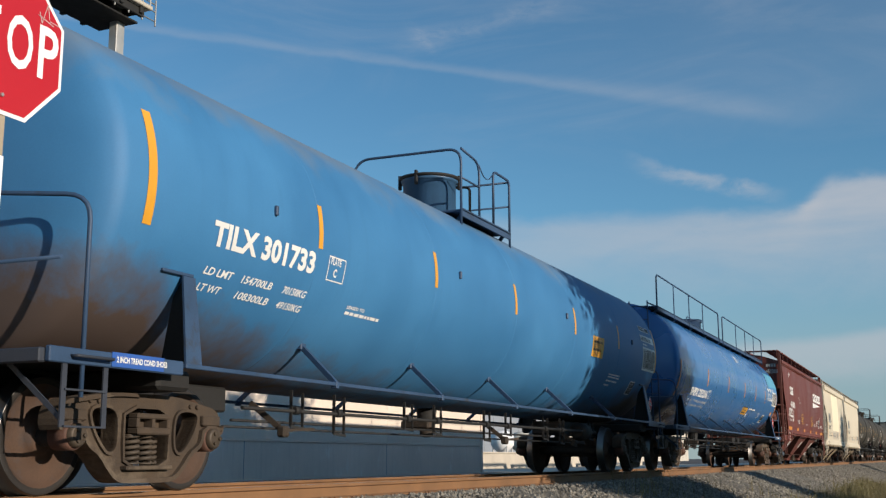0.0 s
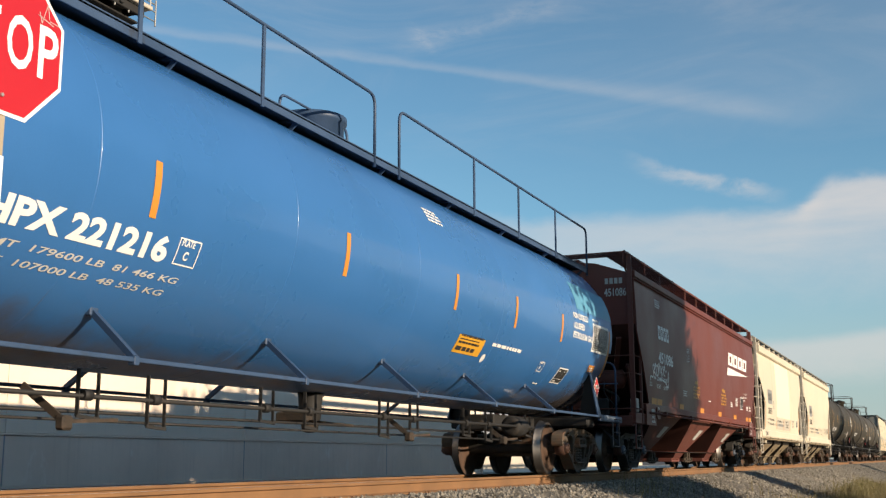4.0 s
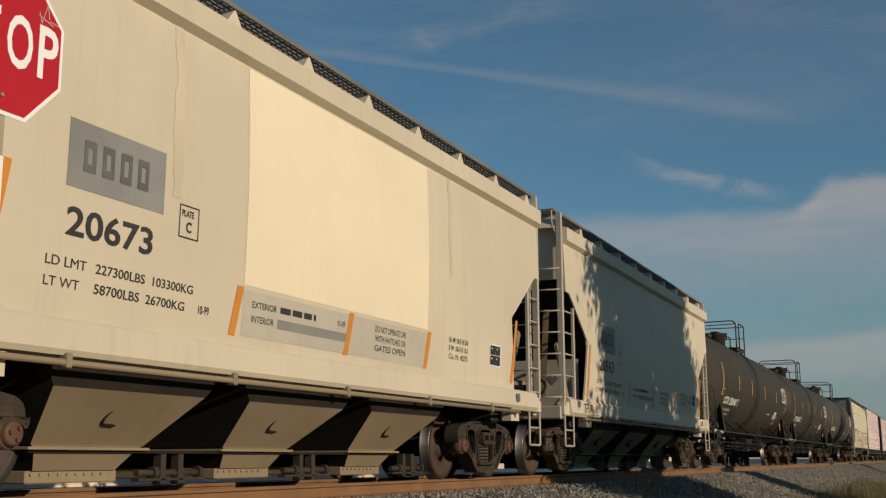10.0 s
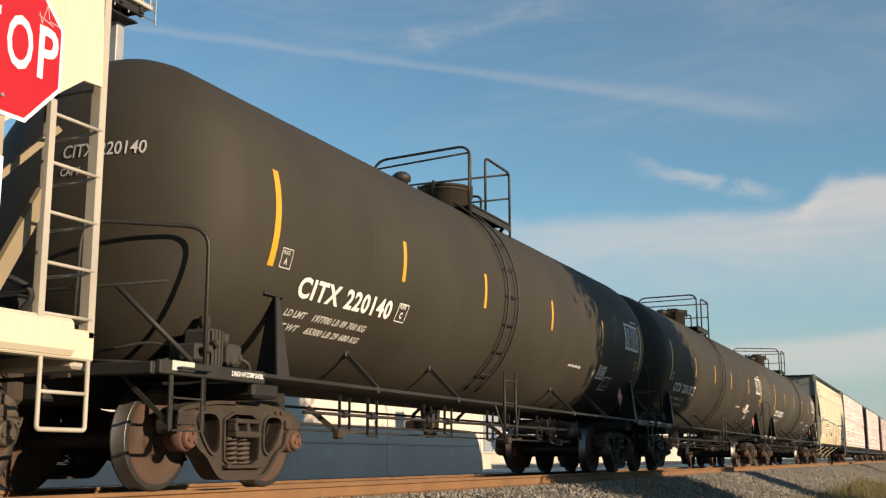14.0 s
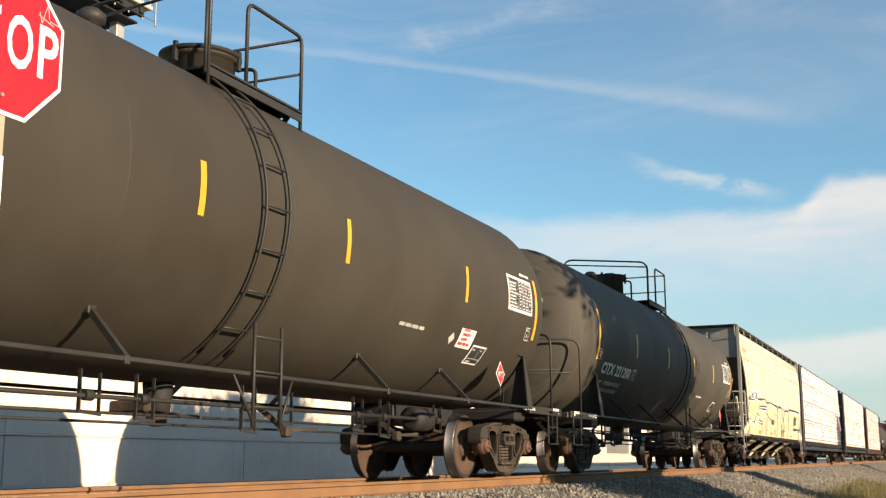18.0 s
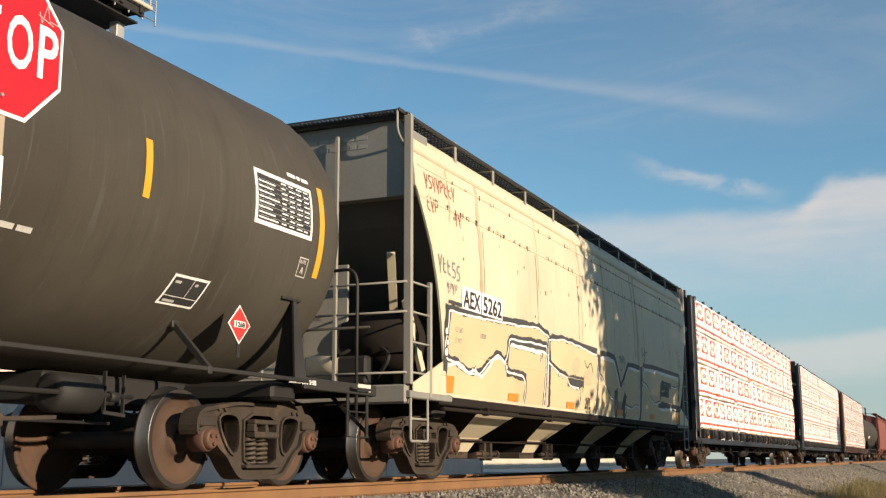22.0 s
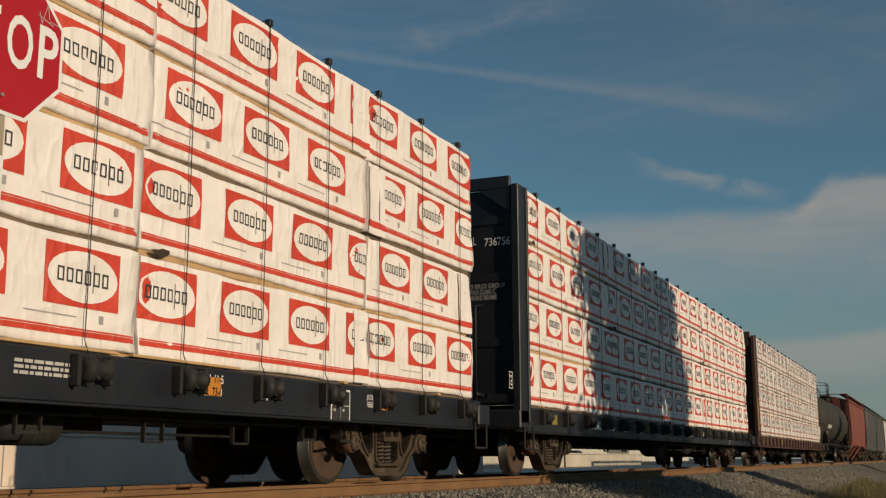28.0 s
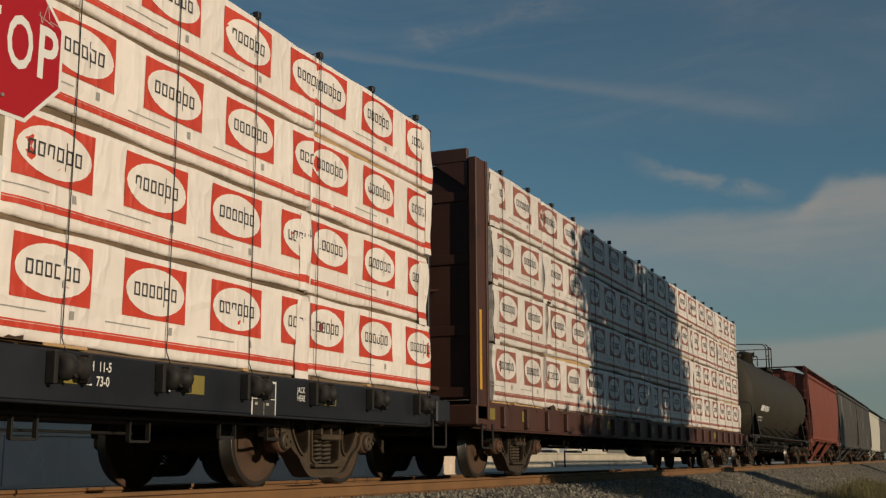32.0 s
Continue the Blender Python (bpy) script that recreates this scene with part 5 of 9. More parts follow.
        lw, pw = style.get("loop", 0.73), style.get("step", 0.72)
        bars = [(rod([(0.98, p0, zp - 0.25), (0.98, p0, rt), (-0.75, d0 - 1.05, rt), (-0.92, d0 - 1.15, zp - 0.1)], 0.22), 0.021),
                (rod([(0.98, p1 - lw, zp), (0.98, p1 - lw, rt - 0.04), (0.98, p1, rt - 0.04), (0.98, p1, zp - 0.25)], 0.12), 0.021),
                (rod([(0.98, p1, rt - 0.06), (-0.9, p1, rt - 0.06), (-0.9, p1, zp - 0.1)], 0.1), 0.018),
                ([(0.98, p1, zp + 0.45), (-0.9, p1, zp + 0.45)], 0.016)]
        if pw:
            bars += [(rod([(0.98, p0 + pw, zp - 0.05), (0.98, p0 + pw, rt - 0.06), (0.98, p0, rt)], 0.2), 0.019), ([(0.98, p0, zp + 0.48), (0.98, p0 + pw, zp + 0.48)], 0.016)]
        else:
            bars += [(rod([(0.95, p0 - 0.02, rt - 0.12), (-0.75, d0 - 1.0, rt - 0.12)], 0.1), 0.016), (rod([(0.98, p0 - 0.05, zp - 0.1), (0.98, p0 - 0.05, rt - 0.1)], 0.1), 0.018)]
        for line, rr in bars:
            part("railing_bar", M().tube(line, rr, 8), trim, car, "round safety railing")
        if pw:
            a0, a1 = p0 + pw, p1 - lw
            part("safety_chain", M().tube([(0.98, a0 + (a1 - a0) * i / 8, rt - 0.08 - 0.16 * (1 - ((i - 4) / 4) ** 2)) for i in range(9)], 0.009, 5), trim, car)
    if top == "walk":
        zp = zt - 0.13
        lo, hi = -8.75, 9.0
        part("walkway_board", M().cbox(0.52, 1.0, lo, hi, zp - 0.03, zp, 0.006).cbox(0.985, 1.0, lo, hi, zp - 0.10, zp + 0.01, 0.004), trim, car, "walkway along the tank top")
        part("walkway_board", M().cbox(-1.0, -0.52, lo, hi, zp - 0.03, zp, 0.006), trim, car, "walkway along the tank top")
        for i in range(9):
            y = lo + 0.2 + (hi - lo - 0.4) * i / 8
            for x in (1, -1):
                part("walkway_bracket", M().bar((x * 0.98, y, zp - 0.05), (x * 0.78, y, zt - 0.36), 0.05, 0.02, (0, 1, 0)).bar((x * 0.5, y, zp - 0.05), (x * 0.98, y, zp - 0.05), 0.05, 0.03), trim, car)
        for a, b in ((lo, -0.25), (0.45, hi)):
            x = 1.0
            rl = M().tube(rod([(x, a, zp - 0.15), (x, a, zp + 0.78), (x, b, zp + 0.78), (x, b, zp - 0.15)], 0.16), 0.02, 8)
            for i in range(1, 4):
                y = a + 1.98 * i if a < 0 else b - 1.98 * i
                rl.bar((x, y, zp - 0.12), (x, y, zp + 0.77), 0.05, 0.02, (1, 0, 0))
            part("walkway_railing", rl, trim, car, "round-bar safety railing")
        rl = M().tube(rod([(0.2, -1.2, zt), (0.2, -1.2, zt + 0.5), (0.2, 0.5, zt + 0.5), (0.2, 0.5, zt)], 0.14), 0.018, 6)
        part("valve_guard", rl, trim, car)
        part("manway", M().lathe([(zt - 0.1, 0.42), (zt + 0.4, 0.42), (zt + 0.42, 0.46), (zt + 0.5, 0.46), (zt + 0.52, 0.3)], "z", 24, (0, -0.1, 0)), trim, car, "round valve housing")
        en = M()
        ladder(en, (0.95, -half + 0.12, 0.75), (0.85, -half + 0.30, zt - 0.05), (-1, 0, 0), 0.45, 10)
        en.tube(rod([(0.85, -half + 0.3, zt - 0.1), (0.9, -8.4, zt - 0.1)], 0.1), 0.018, 6)
        part("end_ladder", en, trim, car)
    if style.get("hoop"):
        y = style["hoop"]
        lad = M()
        for q in (0, 0.42):
            lad.tube([((R + 0.06) * math.cos(a), y + q, zc + (R + 0.06) * math.sin(a)) for a in (math.radians(62 - 118 * i / 22) for i in range(23))], 0.016, 6)
        for i in range(8):
            a = math.radians(58 - 14.5 * i)
            lad.tube([((R + 0.06) * math.cos(a), y, zc + (R + 0.06) * math.sin(a)), ((R + 0.06) * math.cos(a), y + 0.42, zc + (R + 0.06) * math.sin(a))], 0.012, 6)
        part("curved_ladder", lad, trim, car, "ladder bent round the shell")
        lo = M()
        ladder(lo, (1.55, y - 0.02, 0.55), (1.55, y - 0.02, 1.5), (0, 1, 0), 0.46, 3)
        lo.tube([(1.5, y - 0.3, zb), (1.55, y, 0.58)], 0.014, 6)
        lo.tube([(1.5, y + 0.44 + 0.3, zb), (1.55, y + 0.44, 0.58)], 0.014, 6)
        part("lower_ladder", lo, trim, car)
    return car, Skin(car, "tank", R=R, zc=zc)


# ---- covered hoppers ----
def grating(x0, x1, y0, y1, z, dx=0.05, dy=0.11):
    mm = M()
    n = int((x1 - x0) / dx)
    for i in range(n + 1):
        x = x0 + (x1 - x0) * i / n
        mm.box(x - 0.004, x + 0.004, y0, y1, z - 0.03, z)
    k = int((y1 - y0) / dy)
    for i in range(k + 1):
        y = y0 + (y1 - y0) * i / k
        mm.box(x0, x1, y - 0.003, y + 0.003, z - 0.022, z - 0.002)
    return mm


def hopper_car(label, cu, tc, half, paint, trim, truck, zs, bays, bulge=0.06, cut=1.05, wmax=1.6, dusty=None, posts="bars", panels=0, sill_z=None, flange=False, walk_paint=None, edge=None, bay_at=None, shade_paint=None, sill_paint=None, drive=None, open_end=False, end_paint=None, corner_top=1.20, slope_paint=None, round_top=False, gate_paint=None, group="hopper cars in the train"):
    """zs: bottom of the side, start of the slanted end, top of the side, roof, walkway."""
    zb, zm, zt, zr, zw = zs
    car = thing("covered_hopper_car", label, "hopper car", (0, cu, 0), group)
    CARS.append((car, cu))
    dusty = dusty or paint
    wp = walk_paint or trim

    def prof(z):
        t = max(-1.0, min(1.0, (z - (zb + zt) / 2) / ((zt - zb) / 2)))
        return wmax - bulge * t * t

    edge = edge or ((zm, 0.0), (zb, cut))

    def inset(z):
        """How far the side sheet's end stands in from the car's end at this height."""
        if z >= edge[0][0]:
            return edge[0][1]
        for (za, a), (zc, c) in zip(edge, edge[1:]):
            if z >= zc:
                return a + (c - a) * (za - z) / (za - zc)
        return edge[-1][1]

    rings = []
    deep = cut + 1.5
    for i in range(11):
        z = zb + (zt - zb) * i / 10
        e = half - 0.02 if z >= zm else half - max(0.02 + deep * (zm - z) / (zm - zb), inset(z) + 0.05)
        w = prof(z) - 0.03
        rings.append([(w, -e, z), (w, e, z), (-w, e, z), (-w, -e, z)])
    zl = [zb + (zt - zb) * i / 10 for i in range(11)] + [k for k, _ in edge]
    zl = sorted(set(round(k, 4) for k in zl))
    for x in (1, -1):
        sh = M()
        for z in zl:
            e = half - inset(z)
            sh.v += [(x * prof(z), -e, z), (x * prof(z), e, z), (x * (prof(z) - 0.028), -e, z), (x * (prof(z) - 0.028), e, z)]
        for i in range(len(zl) - 1):
            a, b = 4 * i, 4 * i + 4
            for f in ((a, a + 1, b + 1, b), (a + 2, b + 2, b + 3, a + 3), (a, b, b + 2, a + 2), (a + 1, a + 3, b + 3, b + 1)):
                sh.face(list(f) if x > 0 else list(f)[::-1])
        a = 4 * (len(zl) - 1)
        sh.face([0, 2, 3, 1] if x > 0 else [1, 3, 2, 0])
        sh.face([a, a + 1, a + 3, a + 2] if x > 0 else [a + 2, a + 3, a + 1, a])
        part("side_sheet", sh, paint, car, "bowed steel side sheet")
    w = prof(zt)
    w -= 0.03
    rings.append([(w - 0.12, -half + 0.02, zt + 0.02), (w - 0.12, half - 0.02, zt + 0.02), (-w + 0.12, half - 0.02, zt + 0.02), (-w + 0.12, -half + 0.02, zt + 0.02)])
    rings.append([(0.75, -half + 0.02, zr - 0.06), (0.75, half - 0.02, zr - 0.06), (-0.75, half - 0.02, zr - 0.06), (-0.75, -half + 0.02, zr - 0.06)])
    rings.append([(0.3, -half + 0.02, zr), (0.3, half - 0.02, zr), (-0.3, half - 0.02, zr), (-0.3, -half + 0.02, zr)])
    body = M().loft(rings)
    # end slope sheets take the dark slot, which paints in their shade
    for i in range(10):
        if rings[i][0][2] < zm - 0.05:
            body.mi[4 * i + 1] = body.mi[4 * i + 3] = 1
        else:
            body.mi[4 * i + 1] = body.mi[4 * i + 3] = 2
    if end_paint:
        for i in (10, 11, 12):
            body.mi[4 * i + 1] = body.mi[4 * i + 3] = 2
    part("body", body, [paint, slope_paint or shade_paint or GRIME_SHADE, end_paint or paint], car, "steel hopper body, slope sheets painted dark with grime and shade", bevel=0.0)
    # top chord
    for x in (1, -1):
        c = prof(zt)
        if round_top:
            # the side rolls over into the roof
            arc = [(c - 0.35 + 0.36 * math.cos(a), zt - 0.06 + 0.40 * math.sin(a)) for a in (math.radians(15 * i) for i in range(7))] + [(0.7, zt + 0.32), (0.7, zt - 0.06)]
            ch = M().loft([[(x * p, y, q) for p, q in arc][::x] for y in (-half + 0.03, half - 0.03)], smooth=True)
        elif flange:
            ch = M().loft([[(x * (c + a), y, zt + b) for a, b in ((0.0, -0.26), (0.10, -0.20), (0.10, 0.02), (-0.02, 0.05), (-0.10, 0.05), (-0.10, -0.26))][::x] for y in (-half - 0.02, half + 0.02)])
        else:
            ch = M().cbox(min(x * (c - 0.06), x * (c + 0.045)), max(x * (c - 0.06), x * (c + 0.045)), -half - 0.02, half + 0.02, zt - 0.10, zt + 0.04, 0.015)
            ch.tube([(x * (c + 0.03), -half, zt - 0.15), (x * (c + 0.03), half, zt - 0.15)], 0.02, 6)
        part("top_chord", ch, paint, car)
        sz = sill_z or (zb - 0.12, zb + 0.03)
        ws = prof(zb)
        ends = half - cut + 0.0
        sl = M()
        if flange:
            sl.loft([[(x * (ws + a), y, b) for a, b in ((-0.12, sz[0]), (0.03, sz[0]), (0.06, sz[0] + 0.04), (0.04, sz[1] - 0.03), (0.012, sz[1]), (-0.12, sz[1]))][::x] for y in (-half + 0.15, half - 0.15)])
        else:
            sl.cbox(min(x * (ws - 0.1), x * (ws + 0.02)), max(x * (ws - 0.1), x * (ws + 0.02)), -ends - 0.15, ends + 0.15, sz[0], sz[1], 0.015)
        part("side_sill", sl, sill_paint or paint, car)
        part("air_line", M().tube([(x * (ws + 0.035), -ends - 0.1, sz[0] - 0.05), (x * (ws + 0.035), ends + 0.1, sz[0] - 0.05)], 0.026, 8), sill_paint or dusty, car)
        for i in range(5):
            y = -ends + 2 * ends * (i + 0.5) / 5
            part("pipe_clamp", M().cbox(min(x * (ws - 0.02), x * (ws + 0.07)), max(x * (ws - 0.02), x * (ws + 0.07)), y - 0.03, y + 0.03, sz[0] - 0.09, sz[0] + 0.02, 0.008), sill_paint or dusty, car)
        # roof walkway
        wx0, wx1 = (0.95, 1.42)
        part("roof_walkway", grating(min(x * wx0, x * wx1), max(x * wx0, x * wx1), -half - 0.25, half + 0.25, zw), wp, car, "open steel-grating walkway along the roof")
        n = int(2 * half / 1.35)
        for i in range(n + 1):
            y = -half + 0.1 + (2 * half - 0.2) * i / n
            if posts == "bars":
                pb = M().bar((x * 1.44, y, zt - 0.06), (x * 1.44, y, zw + 0.03), 0.07, 0.012, (1, 0, 0)).bar((x * 0.9, y, zw - 0.035), (x * 1.44, y, zw - 0.035), 0.05, 0.01)
            else:
                k = M()
                pb = k
                n0 = len(k.v)
                k.v += [(x * 1.43, y - 0.22, zt + 0.01), (x * 1.43, y + 0.22, zt + 0.01), (x * 1.43, y, zw - 0.02), (x * 1.0, y - 0.22, zt + 0.03), (x * 1.0, y + 0.22, zt + 0.03), (x * 1.0, y, zw - 0.02)]
                for f in ((0, 1, 2), (3, 5, 4), (0, 2, 5, 3), (1, 4, 5, 2), (0, 3, 4, 1)):
                    k.face([n0 + j for j in f])
            part("walkway_post", pb, trim if posts == "bars" else paint, car)
        part("walkway_edge", M().cbox(min(x * 1.43, x * 1.455), max(x * 1.43, x * 1.455), -half - 0.25, half + 0.25, zw - 0.035, zw + 0.012, 0.004), wp, car)
    for i in range(panels):
        # upright seams of the side plates
        y = -half + 2 * half * (i + 1) / (panels + 1)
        for x in (1, -1):
            sm = M()
            for j in range(10):
                z0, z1 = zb + (zt - 0.2 - zb) * j / 10, zb + (zt - 0.2 - zb) * (j + 1) / 10
                sm.bar((x * (prof(z0) + 0.001), y, z0), (x * (prof(z1) + 0.001), y, z1), 0.022, 0.008, (1, 0, 0))
            part("side_seam", sm, paint, car)
    # hatches down the middle of the roof
    for i in range(4):
        y = -half + 2 * half * (i + 0.5) / 4
        part("hatch", M().cbox(-0.32, 0.32, y - half / 4 * 0.86, y + half / 4 * 0.86, zr - 0.02, zr + 0.10, 0.02), paint, car)
    # hopper bays: sloping side panels, slope sheets painted dark for shade between them, gates below
    if not bay_at:
        L0, L1 = -(half - cut) + 0.25, (half - cut) - 0.25
        bw = (L1 - L0) / bays
        bay_at = (zb - 0.06, 0.42, 1.42, 0.85, [(L0 + bw * i + 0.1, L0 + bw * (i + 1) - 0.5, L0 + bw * (i + 0.28), L0 + bw * (i + 0.66)) for i in range(bays)])
    zt_, zo, xt_, xo_, spans = bay_at
    for a, b, p, q in spans:
        c = (p + q) / 2
        g = max(0.28, (q - p) * 0.36)

        def ring(x, y0, y1, z):
            return [(x, y0, z), (x, y1, z), (-x, y1, z), (-x, y0, z)]

        sp = 0.38 * (b - a)
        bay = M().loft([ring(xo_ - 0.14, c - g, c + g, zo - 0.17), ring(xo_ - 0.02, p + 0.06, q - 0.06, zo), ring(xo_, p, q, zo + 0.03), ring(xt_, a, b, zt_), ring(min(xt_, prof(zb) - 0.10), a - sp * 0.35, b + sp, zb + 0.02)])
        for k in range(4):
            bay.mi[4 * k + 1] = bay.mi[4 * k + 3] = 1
        # top strip of the side panels darkened too, as the sill's shadow
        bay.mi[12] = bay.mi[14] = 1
        bay_ob = part("hopper_bay", bay, [dusty, shade_paint or GRIME_SHADE], car, "sloping discharge bay, slope sheets painted dark with grime and shade")
        part("bay_flange", M().cbox(-xo_ + 0.02, xo_ + 0.03, p - 0.05, q + 0.05, zo - 0.012, zo + 0.012, 0.004), gate_paint or dusty, bay_ob)
        og = M().cbox(-0.55, xo_ - 0.16, c - g - 0.05, c + g + 0.05, zo - 0.27, zo - 0.17, 0.01)
        for k in range(int(g * 20)):
            og.lathe([(xo_ - 0.16, 0.013), (xo_ - 0.145, 0.013)], "x", 6, (0, c - g + 0.1 * k, zo - 0.2))
        part("discharge_gate", og, gate_paint or drive or dusty, bay_ob, "bolted sliding gate")
        # gate drive: square shaft with a capstan at each end
        dr = M().tube([(xo_ - 0.08, q + 0.02, zo - 0.2), (xo_ - 0.08, q + 0.95, zo - 0.2)], 0.03, 8)
        for k in (0.25, 0.62, 0.9):
            dr.lathe([(q + k - 0.03, 0.055), (q + k + 0.03, 0.055)], "y", 10, (xo_ - 0.08, 0, zo - 0.2))
        for k in (0.3, 0.55):
            dr.cbox(xo_ - 0.13, xo_ - 0.03, q + k, q + k + 0.07, zo - 0.3, zo - 0.02, 0.01)
        dr.cbox(xo_ - 0.12, xo_ - 0.03, q + 0.0, q + 0.95, zo - 0.27, zo - 0.245, 0.006)
        part("gate_drive", dr, TRUCK_DARK if drive else TRUCK, bay_ob, "gate shaft with capstans")
    for x in (1, -1):
        part("bay_rail", M().cbox(min(x * (xo_ - 0.1), x * (xo_ - 0.02)), max(x * (xo_ - 0.1), x * (xo_ - 0.02)), spans[0][2], spans[-1][3], zo - 0.035, zo - 0.013, 0.004), GRIME_SHADE, car)
    # centre sill
    part("centre_sill", M().cbox(-0.2, 0.2, -half + 0.1, half - 0.1, 0.72, 0.98, 0.02), GRIME_SHADE, car)
    for s in (1, -1):
        def Y(a, s=s):
            return s * a
        e0, e1 = half - 1.6, half + 0.12
        part("end_sill", M().cbox(-1.48, 1.48, min(Y(e1 - 0.18), Y(e1)), max(Y(e1 - 0.18), Y(e1)), 0.92, 1.14, 0.02), trim, car)
        part("end_deck", M().cbox(-1.4, 1.4, min(Y(e0), Y(e1 - 0.18)), max(Y(e0), Y(e1 - 0.18)), 1.02, 1.08, 0.01), UNDER, car)
        part("bolster_web", M().cbox(-1.3, 1.3, min(Y(tc - 0.2), Y(tc + 0.2)), max(Y(tc - 0.2), Y(tc + 0.2)), 0.80, 1.018, 0.03), UNDER, car)
        for x in (1, -1):
            part("corner_post", M().cbox(x * 1.49 - 0.05, x * 1.49 + 0.05, Y(half + 0.06) - 0.035, Y(half + 0.06) + 0.035, 1.14, zw - 0.04, 0.008), trim, car)
            lad = M()
            for i in range(7):
                z = 1.28 + i * 0.36
                if z < (2.5 if open_end else zm - 0.25):
                    lad.tube([(x * 1.53, Y(half + 0.06), z), (x * 1.53, Y(half - 0.48), z)], 0.014, 6)
                if not open_end or i in (0, 2, 3):
                    lad.tube([(x * 1.49, Y(half + 0.11), z), (x * (0.0 if open_end else 0.95), Y(half + 0.11), z)], 0.014, 6)
            lad.cbox(x * 1.53 - 0.025, x * 1.53 + 0.025, min(Y(half - 0.50), Y(half - 0.44)), max(Y(half - 0.50), Y(half - 0.44)), 1.0, 2.42 if open_end else zm - 0.22, 0.006)
            xi = 0.52 if open_end else 0.95
            lad.cbox(x * xi - 0.025, x * xi + 0.025, min(Y(half + 0.085), Y(half + 0.125)), max(Y(half + 0.085), Y(half + 0.125)), 1.14, zr - 0.1, 0.006)
            part("end_ladder", lad, trim, car)
            st = M().tube(rod([(x * 1.52, Y(half + 0.06), 0.98), (x * 1.52, Y(half + 0.06), 0.48), (x * 1.52, Y(half - 0.42), 0.48), (x * 1.52, Y(half - 0.42), 0.98)], 0.03, 3), 0.018, 6)
            st.tube([(x * 1.52, Y(half + 0.06), 0.74), (x * 1.52, Y(half - 0.42), 0.74)], 0.015, 6)
            part("sill_step", st, trim, car)
            part("end_brace", M().bar((x * 1.2, Y(half - 0.05), 2.75), (x * 0.6, Y(half - 1.5), 1.1), 0.10, 0.05), dusty, car)
            part("end_strut", M().bar((x * 1.3, Y(half - 0.9), 1.08), (x * 1.3, Y(half - 0.25), 2.2), 0.12, 0.05, (1, 0, 0)), dusty, car)
            # side sill carried on to the car's corner
            part("corner_sill", M().cbox(min(x * 1.40, x * 1.54), max(x * 1.40, x * 1.54), min(Y(half - cut - 0.2), Y(half + 0.1)), max(Y(half - cut - 0.2), Y(half + 0.1)), 0.98, corner_top, 0.012), end_paint or paint, car)
        part("walkway_crossing", grating(-0.95, 0.95, min(Y(half - 0.25), Y(half + 0.25)), max(Y(half - 0.25), Y(half + 0.25)), zw, 0.06, 0.12), wp, car)
        gr = M().tube(rod([(1.42, Y(half + 0.24), zw - 0.02), (1.42, Y(half + 0.24), zw - 0.28), (1.42, Y(half + 0.02), zw - 0.42)], 0.08), 0.016, 6)
        part("grab_bar", gr, trim, car)
        part("reservoir", M().lathe([(-0.75, 0.1), (-0.70, 0.21), (0.05, 0.21), (0.10, 0.1)], "x", 18, (0.55, Y(half - 0.55), 1.42)), dusty, car)
        part("brake_gear", M().cbox(0.55, 0.95, min(Y(half - 0.1), Y(half + 0.1)), max(Y(half - 0.1), Y(half + 0.1)), 1.15, 1.5, 0.03).tube(rod([(0.9, Y(half - 0.2), 1.2), (1.2, Y(half - 0.1), 1.5), (0.7, Y(half - 0.5), 1.75), (0.3, Y(half - 0.2), 1.5)], 0.2), 0.025, 6), UNDER, car)
        if s < 0:
            part("brake_wheel", M().lathe([(Y(half + 0.14) - 0.015, 0.27), (Y(half + 0.14), 0.285), (Y(half + 0.14) + 0.015, 0.27), (Y(half + 0.14), 0.255), (Y(half + 0.14) - 0.015, 0.27)], "y", 24, (-0.6, 0, 2.3)).bar((-0.86, Y(half + 0.14), 2.3), (-0.34, Y(half + 0.14), 2.3), 0.03, 0.02), trim, car)
    for y in (-tc, tc):
        add_truck(car, y, truck)
    add_couplers(car, half + 0.35)
    return car, Skin(car, "flat", prof=prof)


